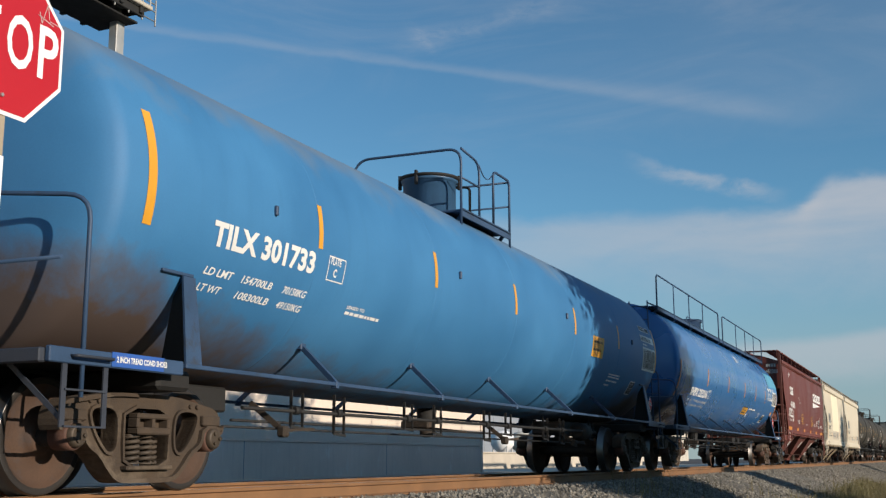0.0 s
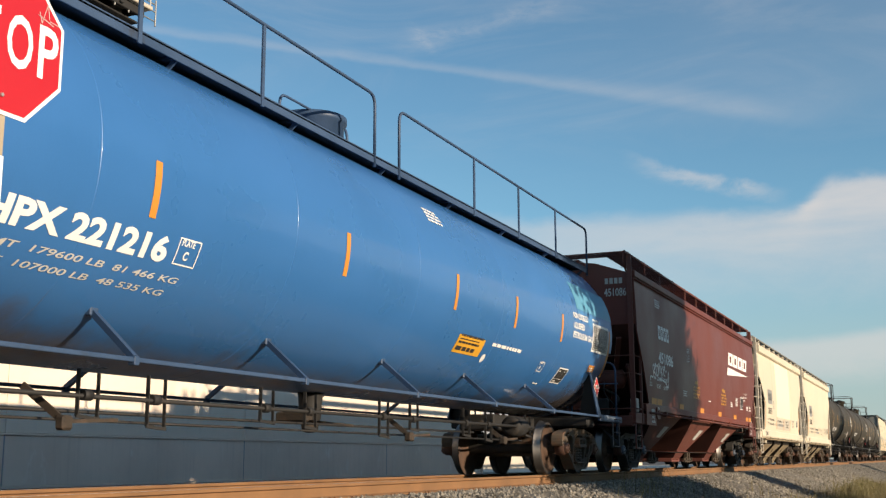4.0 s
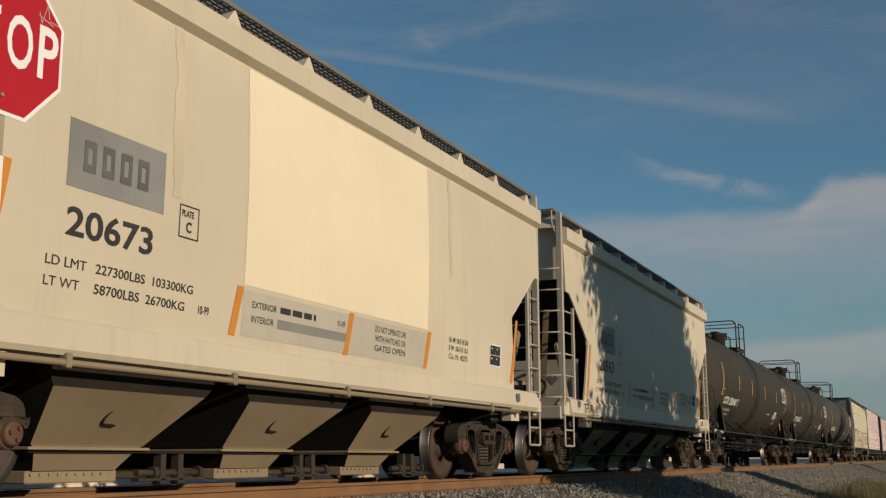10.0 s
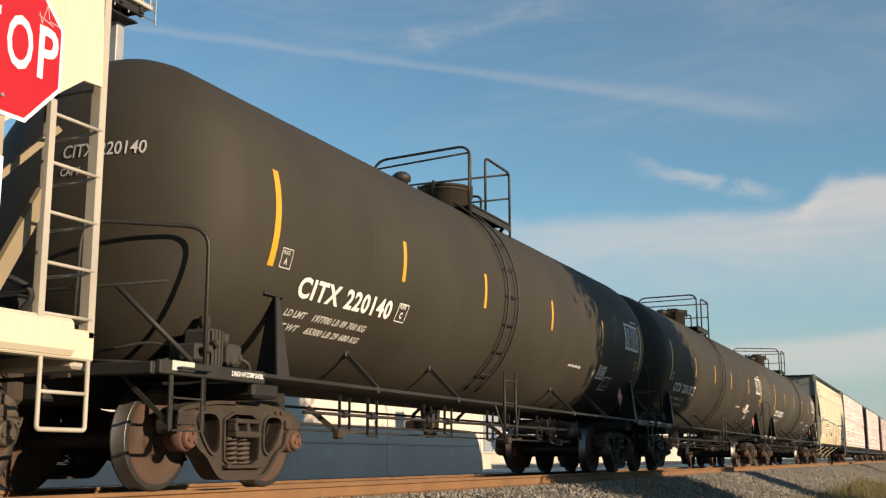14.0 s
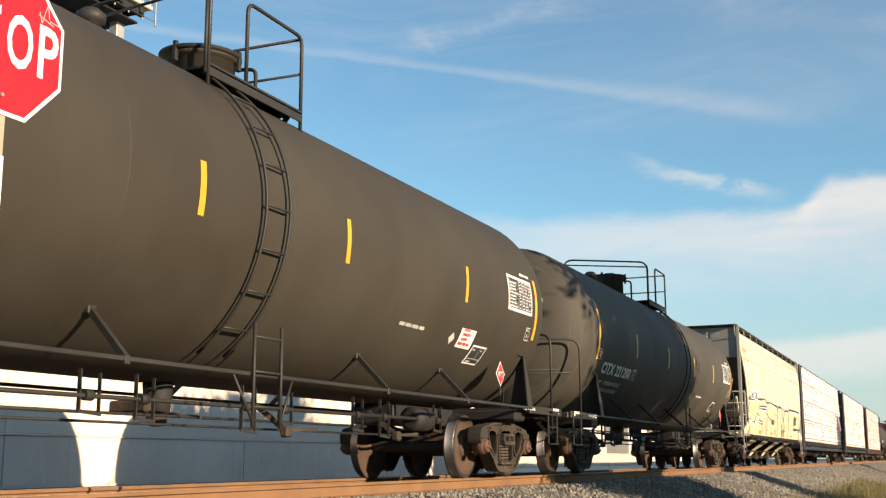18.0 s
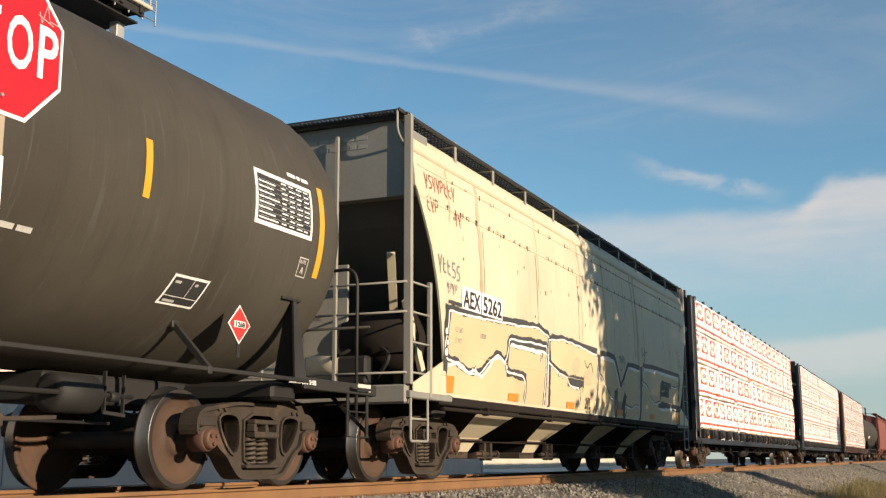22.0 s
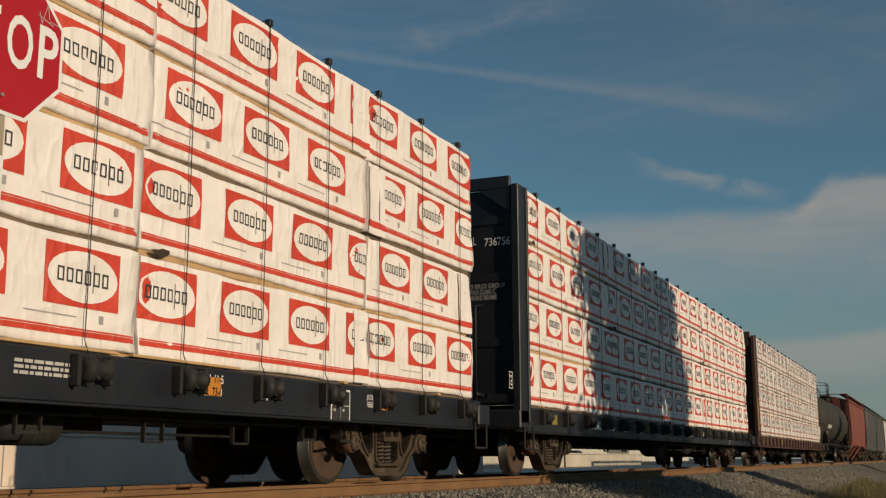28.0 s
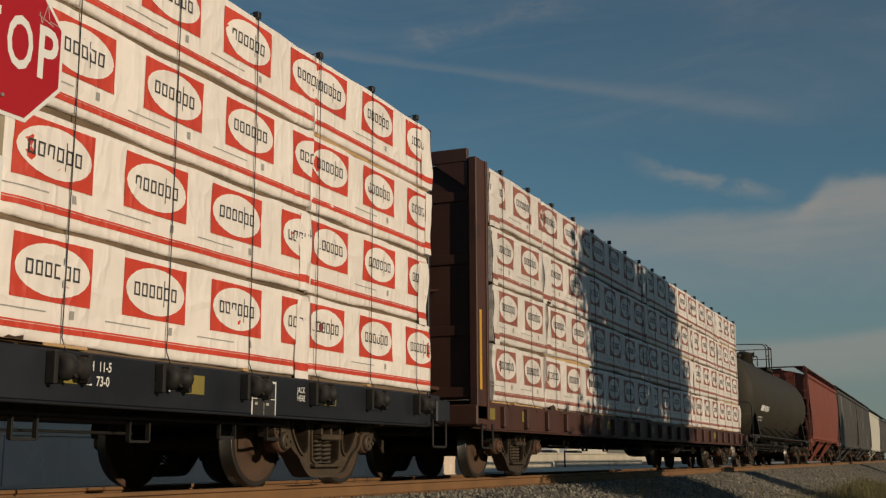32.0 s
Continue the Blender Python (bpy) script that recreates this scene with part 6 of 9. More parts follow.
# ---- centre-beam flatcars with lumber ----
def flatcar(label, cu, tc, load0, load1, post0, post1, paint, truck, group="lumber cars in the train"):
    car = thing("centre_beam_flatcar", label, "flatcar", (0, cu, 0), group)
    CARS.append((car, cu))
    a, b = post0 - cu, post1 - cu
    for x in (1, -1):
        part("side_sill", M().cbox(min(x * 1.34, x * 1.40), max(x * 1.34, x * 1.40), a, b, 0.68, 1.06, 0.012), paint, car, "deep side sill")
        part("sill_flange", M().cbox(min(x * 1.36, x * 1.44), max(x * 1.36, x * 1.44), a + 0.4, b - 0.4, 0.66, 0.679, 0.004), paint, car)
    part("deck", M().cbox(-1.338, 1.338, a + 0.1, b - 0.1, 0.98, 1.07, 0.01), paint, car)
    part("centre_sill", M().cbox(-0.35, 0.35, a + 0.3, b - 0.3, 0.62, 0.979, 0.02), UNDER, car)
    part("centre_beam", M().cbox(-0.05, 0.05, a + 0.5, b - 0.5, 1.07, 4.3, 0.01).cbox(-0.15, 0.15, a + 0.5, b - 0.5, 4.3, 4.42, 0.02), paint, car)
    for y in (a, b):
        s = -1 if y == a else 1
        bw = 1.38 if s < 0 else 1.27
        w = M().cbox(-bw, bw, min(y, y - s * 0.06), max(y, y - s * 0.06), 1.07, 4.40, 0.01)
        part("bulkhead", w, paint, car, "steel end bulkhead")
        for x in (1, -1) if s < 0 else ():
            part("bulkhead_post", M().cbox(x * 1.44 - 0.06, x * 1.44 + 0.06, min(y - s * 0.22, y + s * 0.08), max(y - s * 0.22, y + s * 0.08), 0.80, 4.46, 0.012), paint, car)
            part("post_flange", M().cbox(x * 1.505 - 0.02, x * 1.505 + 0.02, min(y - s * 0.30, y - s * 0.24), max(y - s * 0.30, y - s * 0.24), 0.80, 4.46, 0.008), paint, car)
            part("post_flange", M().cbox(x * 1.44 - 0.06, x * 1.44 + 0.06, min(y - s * 0.30, y - s * 0.20), max(y - s * 0.30, y - s * 0.20), 0.80, 4.46, 0.008), paint, car)
        hz = M()
        for z, d in ((1.1, 0.05), (1.95, 0.018), (2.95, 0.018), (3.85, 0.018)):
            hz.cbox(-bw + 0.02, bw - 0.02, min(y, y + s * d), max(y, y + s * d), z, z + 0.14, 0.006)
        # deep head beam with chamfered corners below it
        hz.cbox(-bw + 0.02, bw - 0.02, min(y, y + s * 0.07), max(y, y + s * 0.07), 4.40, 4.60, 0.01)
        for x in (1, -1):
            n0 = len(hz.v)
            ys = (y + s * 0.002, y + s * 0.06)
            hz.v += [(x * p, q, z) for q in ys for p, z in ((bw - 0.02, 4.41), (bw - 0.55, 4.41), (bw - 0.02, 4.02))]
            for f in ((0, 1, 2), (3, 5, 4), (0, 3, 4, 1), (1, 4, 5, 2), (2, 5, 3, 0)):
                hz.face([n0 + k for k in (f if x * s > 0 else f[::-1])])
        part("bulkhead_ribs", hz, paint, car)
        if s < 0:
            # brake platform with its guard posts, below the writing on the bulkhead
            pf = M().cbox(-0.9, 0.92, y - 0.36, y - 0.06, 1.20, 1.25, 0.006)
            part("brake_step", pf, paint, car, "narrow brakeman's step")
            for x in (-0.86, 0.88):
                part("guard_post", M().tube(rod([(x, y - 0.33, 0.75), (x, y - 0.33, 2.55), (x, y - 0.02, 2.60)], 0.06), 0.016, 6), paint, car)
        part("end_sill", M().cbox(-1.5, 1.5, min(y - s * 0.3, y + s * 0.1), max(y - s * 0.3, y + s * 0.1), 0.72, 1.0, 0.02), paint, car)
        for x in (1, -1):
            st = M().tube(rod([(x * 1.5, y - s * 0.05, 0.75), (x * 1.5, y - s * 0.05, 0.42), (x * 1.5, y - s * 0.45, 0.42), (x * 1.5, y - s * 0.45, 0.75)], 0.03, 3), 0.016, 6)
            part("sill_step", st, UNDER, car)
    # side-sill depth over the middle of the car and rigging
    part("belly_sill", M().cbox(-0.6, 0.6, -4.5, 4.5, 0.50, 0.62, 0.02), GRIME_SHADE, car)
    for y in (-7.2, -6.3, -3.1, -1.6, 0.2, 1.4, 2.6, 6.6, 7.4):
        part("cross_bearer", M().cbox(-1.3, 1.3, y - 0.05, y + 0.05, 0.66, 0.80, 0.015), GRIME_SHADE, car)
        part("pipe_hanger", M().bar((1.15, y + 0.3, 0.80), (1.15, y + 0.3, 0.46), 0.035, 0.014, (0, 1, 0)).bar((1.15, y + 0.3, 0.47), (1.15, y + 0.55, 0.47), 0.03, 0.014, (1, 0, 0)).bar((1.15, y + 0.55, 0.46), (1.15, y + 0.55, 0.60), 0.03, 0.014, (0, 1, 0)), UNDER, car)
    part("brake_pipe", M().tube([(1.15, -8.0, 0.62), (1.15, 8.0, 0.61)], 0.02, 6), UNDER, car)
    part("brake_rod", M().tube([(0.9, -7.0, 0.50), (0.9, 6.0, 0.49)], 0.014, 6), UNDER, car)
    part("air_reservoir", M().lathe([(-0.6, 0.1), (-0.55, 0.2), (0.5, 0.2), (0.55, 0.1)], "y", 16, (0.75, 0, 0.52)), UNDER, car)
    part("brake_cylinder", M().lathe([(3.0, 0.1), (3.05, 0.17), (3.6, 0.17), (3.65, 0.1)], "y", 16, (0.8, 0, 0.55)), UNDER, car)
    for y in (-5.6, -4.2, 4.4, 5.7):
        part("rod_hanger", M().bar((1.1, y, 0.75), (1.1, y, 0.42), 0.04, 0.02, (0, 1, 0)).bar((1.1, y + 0.25, 0.75), (1.1, y + 0.25, 0.42), 0.04, 0.02, (0, 1, 0)).bar((1.1, y, 0.42), (1.1, y + 0.25, 0.42), 0.03, 0.02), UNDER, car)
    for y in (-tc, tc):
        add_truck(car, y, truck)
    add_couplers(car, (b - a) / 2 + 0.3)
    return car, Skin(car, "flat", prof=lambda z: 1.40)


def wrap_skin(l, h, seed):
    """How far the tarp stands off at (y, z): folds, creases and gathered ends."""
    off = random.Random(seed).uniform(0, 100)

    def at(y, z):
        n1 = noise.noise((y * 1.1 + off, z * 1.8, off)) * 0.012 + noise.noise((y * 2.6 + z * 2.0 + off, z * 1.6 - y, off * 2)) * 0.004
        tuck = math.exp(-max(0.0, min(y + l / 2, l / 2 - y)) / 0.24)
        sag = abs(noise.noise((y * 0.8 + z * 0.9 + off, z * 0.5 - y * 0.4, off * 5)))
        return n1 - max(0.0, 0.10 - sag) * 0.09 + tuck * noise.noise((y * 7.0 + off, z * 2.2 + y * 2.0, off * 3)) * 0.042

    return at


def printed(at, quads, reach=None):
    """Flat prints laid on the tarp: quads of (y0, y1, z0, z1, lift, slot), cut fine enough to follow it; ovals as (y, z, a, b, lift, slot)."""
    mm = M()
    for q in quads:
        if len(q) == 7:
            y, z, ra, rb, lift, slot, _ = q
            k = len(mm.v)
            y2 = max(-reach, min(reach, y)) if reach else y
            mm.v.append((at(y2, z) + lift, y2, z))
            for r in (0.5, 1.0):
                for i in range(24):
                    p, w = y + ra * r * math.cos(0.2618 * i), z + rb * r * math.sin(0.2618 * i)
                    p = max(-reach, min(reach, p)) if reach else p
                    mm.v.append((at(p, w) + lift, p, w))
            for i in range(24):
                j = (i + 1) % 24
                mm.face([k, k + 1 + i, k + 1 + j], slot)
                mm.face([k + 1 + i, k + 25 + i, k + 25 + j, k + 1 + j], slot)
            continue
        y0, y1, z0, z1, lift, slot = q
        n, m = max(1, int((y1 - y0) / 0.085 + 0.5)), max(1, int((z1 - z0) / 0.08 + 0.5))
        k = len(mm.v)
        for i in range(n + 1):
            for j in range(m + 1):
                p, w = y0 + (y1 - y0) * i / n, z0 + (z1 - z0) * j / m
                mm.v.append((at(p, w) + lift, p, w))
        for i in range(n):
            for j in range(m):
                v = k + i * (m + 1) + j
                mm.face([v, v + m + 1, v + m + 2, v + 1], slot)
    return mm


def logo_quads(y, z):
    """A red printed panel with a white oval and hollow bars for the maker's name."""
    out = [(y - 0.41, y + 0.41, z - 0.23, z + 0.23, 0.005, 0), (y, z, 0.385, 0.195, 0.009, 1, "oval")]
    for i in range(6):
        b, w, h, t = y - 0.285 + i * 0.097, 0.07, 0.055, 0.015
        for p, q, r, u in ((0, w, -h, t - h), (0, w, h - t, h), (0, t, t - h, h - t), (w - t, w, t - h, h - t)):
            out.append((b + p, b + q, z + r, z + u, 0.0125, 2))
    out.append((y + 0.10, y + 0.108, z - 0.11, z + 0.11, 0.0135, 2))
    return out


def wrap_mesh(l, h, w, at, seed):
    """A tarp-wrapped pack of boards: flat sides with folds, gathered ends and sagging edges."""
    off = random.Random(seed).uniform(0, 100)
    mm = M()
    ny = max(6, int(l / 0.085))
    zs = [h, h - 0.012, h - 0.05] + [h - 0.1 - (h - 0.2) * i / 8 for i in range(9)] + [0.05, 0.012, 0.0]
    sec = [(-w, 0.0), (-w, h), (-0.014, zs[0])] + [(0.0, z) for z in zs[1:-1]] + [(-0.014, 0.0)]
    rings = []
    for j in range(ny + 1):
        y = -l / 2 + l * j / ny
        ring = []
        dz = noise.noise((y * 0.9 + off, 7.7, off)) * 0.026 + noise.noise((y * 3.1 + off, 2.7, off)) * 0.010
        for x, z in sec:
            ring.append((x + (at(y, z) if x > -0.5 else 0), y, z + dz * (1 if z < h * 0.1 or z > h * 0.9 else 0.3)))
        rings.append(ring[::-1])
    mm.loft(rings, smooth=True)
    return mm


def lumber_load(cu, seams, seed, group, marks=(), tarp=None, ink=None):
    rg = random.Random(seed)
    tarp, ink = tarp or WRAP, ink or WRAP_RED
    h, base = 0.826, 1.10
    l0, l1 = cu + seams[0], cu + seams[-1]
    for tier in range(4):
        cuts = [seams[0] + rg.uniform(-0.04, 0.06)] + [q + rg.uniform(-0.05, 0.05) for q in seams[1:-1]] + [seams[-1] + rg.uniform(-0.06, 0.04)]
        for pack, (a, b) in enumerate(zip(cuts, cuts[1:])):
            lw = b - a - 0.02
            z = base + tier * 0.872
            xo = 1.33 + rg.uniform(-0.008, 0.008)
            cyy = cu + (a + b) / 2
            ob = thing("lumber_pack", "lumber pack in tarp greyed for shade, with dull printed logos" if ink is WRAP_DULL else "lumber pack wrapped in white tarp with red printed logos", "lumber pack", (xo, cyy, z), group)
            LOADS.append((ob, cyy, xo, z))
            seed2 = rg.random() * 999
            at = wrap_skin(lw, h, seed2)
            part("tarp_wrap", wrap_mesh(lw, h, 1.2, at, seed2), tarp, ob, "creased white tarp")
            part("bottom_board", M().cbox(-1.1, -0.035, -lw / 2 + 0.03, lw / 2 - 0.03, -0.043, 0.02, 0.004), LUMBER if rg.random() < 0.25 else BOARD_END, ob, "board edges showing under the wrap")
            part("red_band", printed(at, [(-lw / 2 + 0.02, lw / 2 - 0.02, 0.082, 0.124, 0.004, 0), (-lw / 2 + 0.02, lw / 2 - 0.02, 0.129, 0.142, 0.004, 0)]), ink, ob, "printed red band")
            # folded flap of tarp at the pack's end, with its own stretch of band, and a torn corner here and there
            if rg.random() < 0.65:
                fw, fe, fz = rg.uniform(0.16, 0.42), rg.choice((-1, 1)), rg.uniform(-0.035, 0.03)
                ya, yb = (-lw / 2 + 0.004, -lw / 2 + fw) if fe < 0 else (lw / 2 - fw, lw / 2 - 0.004)
                fl = M()
                for i in range(9):
                    for j in range(11):
                        y2, z2 = ya + (yb - ya) * i / 8, -0.02 + fz + (h - 0.03) * j / 10
                        y2 += noise.noise((z2 * 3.0, seed2, 1.0)) * 0.035 * (1 if (i == 8) == (fe < 0) and i in (0, 8) else 0)
                        fl.v.append((at(y2, max(0.0, z2)) + 0.0165 + noise.noise((y2 * 6, z2 * 4, seed2)) * 0.012, y2, z2))
                for i in range(8):
                    for j in range(10):
                        k2 = i * 11 + j
                        slot = 1 if j == 1 else 0
                        fl.face([k2, k2 + 11, k2 + 12, k2 + 1], slot, True)
                part("tarp_flap", fl, [tarp, ink], ob, "folded end flap of the tarp")
            if rg.random() < 0.12:
                ty, tl = rg.choice((-lw / 2 + 0.12, lw / 2 - 0.35)), rg.uniform(0.14, 0.3)
                tr = M()
                tr.v = [(0.034 + 0.004 * math.sin(k2), ty + tl * (0.5 + 0.5 * math.cos(k2 * 0.628)) + 0.02 * math.sin(k2 * 2.1), 0.0 + 0.038 * math.sin(k2 * 0.628) * rg.uniform(0.4, 1.5)) for k2 in range(10)]
                tr.face(list(range(10)))
                part("tarp_tear", tr, RUST_DARK, ob, "dark ragged tear in the tarp")
            q = -lw / 2 + rg.uniform(0.2, 0.75)
            if marks and pack < len(marks[tier]):
                q = marks[tier][pack] - (a + b) / 2
                q -= 1.19 * math.floor((q + lw / 2 + 0.28) / 1.19)
            while q < lw / 2 + 0.22:
                cut = [z2 for z2 in logo_quads(q, 0.53)]
                if q - 0.41 < -lw / 2 or q + 0.41 > lw / 2:
                    cut = [(max(z2[0], -lw / 2), min(z2[1], lw / 2), *z2[2:]) if len(z2) == 6 else z2 for z2 in cut]
                    cut = [z2 for z2 in cut if len(z2) == 7 or z2[1] > z2[0] + 0.004]
                part("printed_logo", printed(at, cut, lw / 2 - 0.004), [ink, tarp, WRAP_INK], ob)
                if -lw / 2 + 0.5 < q < lw / 2 - 0.5:
                    part("print_line", printed(at, [(q - 0.6, q - 0.05, 0.220, 0.230, 0.004, 0)]), WRAP_GREY, ob, "line of small grey print")
                    part("print_mark", printed(at, [(q + 0.2, q + 0.245, 0.195, 0.26, 0.004, 0)]), WRAP_GREY, ob, "small grey printed mark")
                q += 1.19
    # far half of the load, plain wraps
    for tier in range(4):
        y = l0
        while y < l1 - 0.5:
            l = min(5.5, l1 - y)
            ob = thing("lumber_pack", "lumber pack wrapped in plain white tarp", "lumber pack", (-1.33, y + l / 2, base + tier * 0.872), group)
            LOADS.append((ob, y + l / 2, -1.33, base + tier * 0.872))
            seed2 = rg.random() * 999
            w = wrap_mesh(l - 0.03, h, 1.2, lambda y, z: 0.0, seed2)
            w.v = [(-v[0], v[1], v[2]) for v in w.v]
            w.f = [f[::-1] for f in w.f]
            part("tarp_wrap", w, tarp, ob)
            y += l


def straps(car, cu, l0, l1, n, both=True):
    for i in range(n):
        y = l0 - cu + 0.55 + (l1 - l0 - 1.1) * i / (n - 1)
        s = M().tube([(1.43, y, 0.98), (1.354, y, 1.15), (1.354, y + 0.01, 2.8), (1.354, y, 4.59), (1.30, y, 4.605), (0.1, y, 4.46)], 0.0048, 5)
        s.cbox(1.30, 1.368, y - 0.03, y + 0.03, 4.535, 4.606, 0.006)
        part("tie_down_cable", s, BLACK, car, "black tie-down cable over the load")
        for x in (1, -1) if both else ():
            wn = M().lathe([(y - 0.15, 0.05), (y - 0.13, 0.10), (y - 0.05, 0.10), (y - 0.04, 0.06), (y + 0.06, 0.06), (y + 0.07, 0.085), (y + 0.12, 0.085), (y + 0.14, 0.03)], "y", 12, (x * 1.47, 0, 0.93))
            wn.cbox(min(x * 1.40, x * 1.49), max(x * 1.40, x * 1.49), y - 0.20, y - 0.16, 0.80, 1.04, 0.008).cbox(min(x * 1.40, x * 1.49), max(x * 1.40, x * 1.49), y + 0.15, y + 0.19, 0.82, 1.04, 0.008)
            wn.tube([(x * 1.50, y - 0.09, 0.93), (x * 1.56, y - 0.05, 0.85)], 0.014, 5)
            part("strap_winch", wn, UNDER, car, "tie-down winch")


# ---- the train, car by car, from the head end ----
def stroke(skin, lines, w, mat, name="scrawl", label="", lift=0.0065, wob=0.0, seed=1):
    """Sprayed or painted lines: each line is a list of (y, z)."""
    rg = random.Random(seed)
    f = M()
    for pts in lines:
        ps = [(p[0] + rg.uniform(-wob, wob), p[1] + rg.uniform(-wob, wob)) for p in pts]
        dens = [ps[0]]
        for a, b in zip(ps, ps[1:]):
            for i in range(1, 4):
                dens.append((a[0] + (b[0] - a[0]) * i / 3, a[1] + (b[1] - a[1]) * i / 3))
        if wob:
            sm = [dens[0]] + [((a[0] + 2 * b[0] + c[0]) / 4, (a[1] + 2 * b[1] + c[1]) / 4) for a, b, c in zip(dens, dens[1:], dens[2:])] + [dens[-1]]
        else:
            sm = dens
        k = len(f.v)
        for i, p in enumerate(sm):
            a, b = sm[max(0, i - 1)], sm[min(len(sm) - 1, i + 1)]
            dx, dz = b[0] - a[0], b[1] - a[1]
            l = math.hypot(dx, dz) or 1
            ww = w * (0.5 if not wob else 0.5 * rg.uniform(0.7, 1.2))
            f.v += [(p[0] - dz / l * ww, p[1] + dx / l * ww, 0), (p[0] + dz / l * ww, p[1] - dx / l * ww, 0)]
        for i in range(len(sm) - 1):
            f.face([k + 2 * i + 1, k + 2 * i + 3, k + 2 * i + 2, k + 2 * i])
    return skin.put(name, f, 0, 0, mat, label, lift, cuts=False) if skin.kind != "tank" else skin.put(name, f, 0, skin.k["zc"], mat, label, lift)


def poly_patch(skin, pts, mat, name="paint_patch", label="", lift=0.003):
    f = M()
    f.v = [(p[0], p[1], 0) for p in pts]
    f.face(list(range(len(pts))))
    return skin.put(name, f, 0, 0, mat, label, lift)


def tank_reflectors(s, ys, z0, z1, mat, w=0.085):
    for y in ys:
        s.rect(y - w / 2, y + w / 2, z0, z1, mat, "reflector", "upright reflective stripe")


def end_writing(car, half, sx, z, rows, mat, w=0.7):
    """Small writing on the end plate that faces the camera."""
    mm = M()
    rg = random.Random(rows)
    for r in range(rows):
        x = 0.0
        while x < w * 0.8:
            l = rg.uniform(0.05, 0.16)
            mm.box(sx - x - l, sx - x, -half - 0.006, -half - 0.001, z - r * 0.11, z - r * 0.11 + 0.055)
            x += l + 0.03
    part("end_lettering", mm, mat, car, "lines of small painted writing")


def train_blue_one():
    car, s = tank_car("blue tank car, rust-stained at its lower ends", 15.85, 8.0, 9.7, 1.50, 2.53, TANK_BLUE, BLUE_TRIM, {"head": 0.42, "saddle": 0.17, "trucks": (-8.06, 8.30), "dome_y": 0.12, "dome_r": 0.42, "dome_h": 0.62, "dome_mat": DOME_BLUE, "valve": False, "plat": (-0.92, 1.13), "rail": (0.37, 2.24)}, "dusty", "dome", [-5.5 + 2.72 * i for i in range(5)])
    tank_reflectors(s, (-5.92, -2.99, -0.04, 2.97, 5.87), 2.40, 2.86, AMBER)
    tank_reflectors(s, (-8.66, 8.99), 2.14, 3.12, AMBER, 0.11)
    s.text("TILX 301733", -7.76, 2.14, 0.215, WHITE, 0.80, 0.012, spacing=1.02, w=1.77)
    s.box_mark(-5.72, -5.36, 2.11, 2.37, "C")
    s.text("LD LMT", -7.74, 1.885, 0.075, WHITE, 0.85, 0.002, 0.2, w=0.45)
    s.text("154700LB", -7.15, 1.885, 0.075, WHITE, 0.85, 0.002, 0.2, w=0.52)
    s.text("70150KG", -6.43, 1.885, 0.075, WHITE, 0.85, 0.002, 0.2, w=0.44)
    s.text("LT WT", -7.74, 1.745, 0.075, WHITE, 0.85, 0.002, 0.2, w=0.36)
    s.text("108300LB", -7.15, 1.745, 0.075, WHITE, 0.85, 0.002, 0.2, w=0.56)
    s.text("49150KG", -6.43, 1.745, 0.075, WHITE, 0.85, 0.002, 0.2, w=0.46)
    s.text("LEASED TO", -5.10, 1.89, 0.038, WHITE, 0.9, 0.001, w=0.4)
    s.bars(-5.10, 1.83, 1.0, 1, 0.035, seed=3)
    s.rect(4.07, 4.81, 2.12, 2.50, YELLOW, "notice", "yellow notice panel", 0.003)
    for k, (a, h) in enumerate(((2.445, 0.018), (2.375, 0.045), (2.335, 0.016), (2.295, 0.016), (2.23, 0.045), (2.185, 0.016), (2.15, 0.016))):
        s.bars(4.14, a, 0.6, 1, h, INK if h > 0.03 else ORANGE, seed=k + 5)
    s.rect(7.80, 8.68, 2.965, 3.085, WHITE, "sign_strip", "white-framed lettered strip", 0.003)
    s.rect(7.82, 8.66, 2.98, 3.07, INK, "strip_field", "", 0.006)
    o = s.text("NON-ODORIZED", 7.85, 2.995, 0.055, WHITE, 0.92, 0.002)
    s.lift = 0.004
    o.location.x = 0.006
    s.rect(7.74, 8.88, 2.735, 2.88, WHITE, "sign_strip", "white lettered strip", 0.003)
    o = s.text("LIQUEFIED PETROLEUM GAS", 7.76, 2.765, 0.08, INK, 0.62, 0.002)
    o.location.x = 0.003
    s.bars(7.88, 2.66, 0.45, 1, 0.035, seed=9)
    s.panel(7.86, 8.96, 2.13, 2.63, 10, 6, skew=-0.02)
    s.panel(7.32, 7.70, 1.60, 1.91, 2, 2, skew=0.0)
    s.bars(5.57, 1.88, 1.0, 2, 0.03, seed=4)
    s.bars(5.57, 1.76, 0.8, 1, 0.035, seed=6)
    s.bars(5.57, 1.68, 0.4, 1, 0.035, seed=7)
    s.diamond(8.68, 1.44, 0.17, "1075")
    o = M().box(1.503, 1.507, -9.05, -8.42, 0.965, 1.075)
    part("stencil_plate", o, BLUE2, car, "blue stencil plate")
    tx = glyph_mesh("2 INCH TREAD COND SHOES", 0.045, 0.75, 0.002)
    q = M()
    q.v = [(1.511, -9.0 + v[0], 1.0 + v[1]) for v in tx.v]
    q.f, q.mi, q.sm = tx.f, tx.mi, tx.sm
    part("lettering", q, WHITE, car, "painted lettering")
    for y, z in ((-6.8, 2.62), (-2.23, 2.67), (2.46, 2.66), (6.89, 2.62)):
        part("lifting_lug", M().cbox(1.49, 1.53, y - 0.02, y + 0.02, z - 0.05, z + 0.05, 0.01), BLUE_TRIM, car)


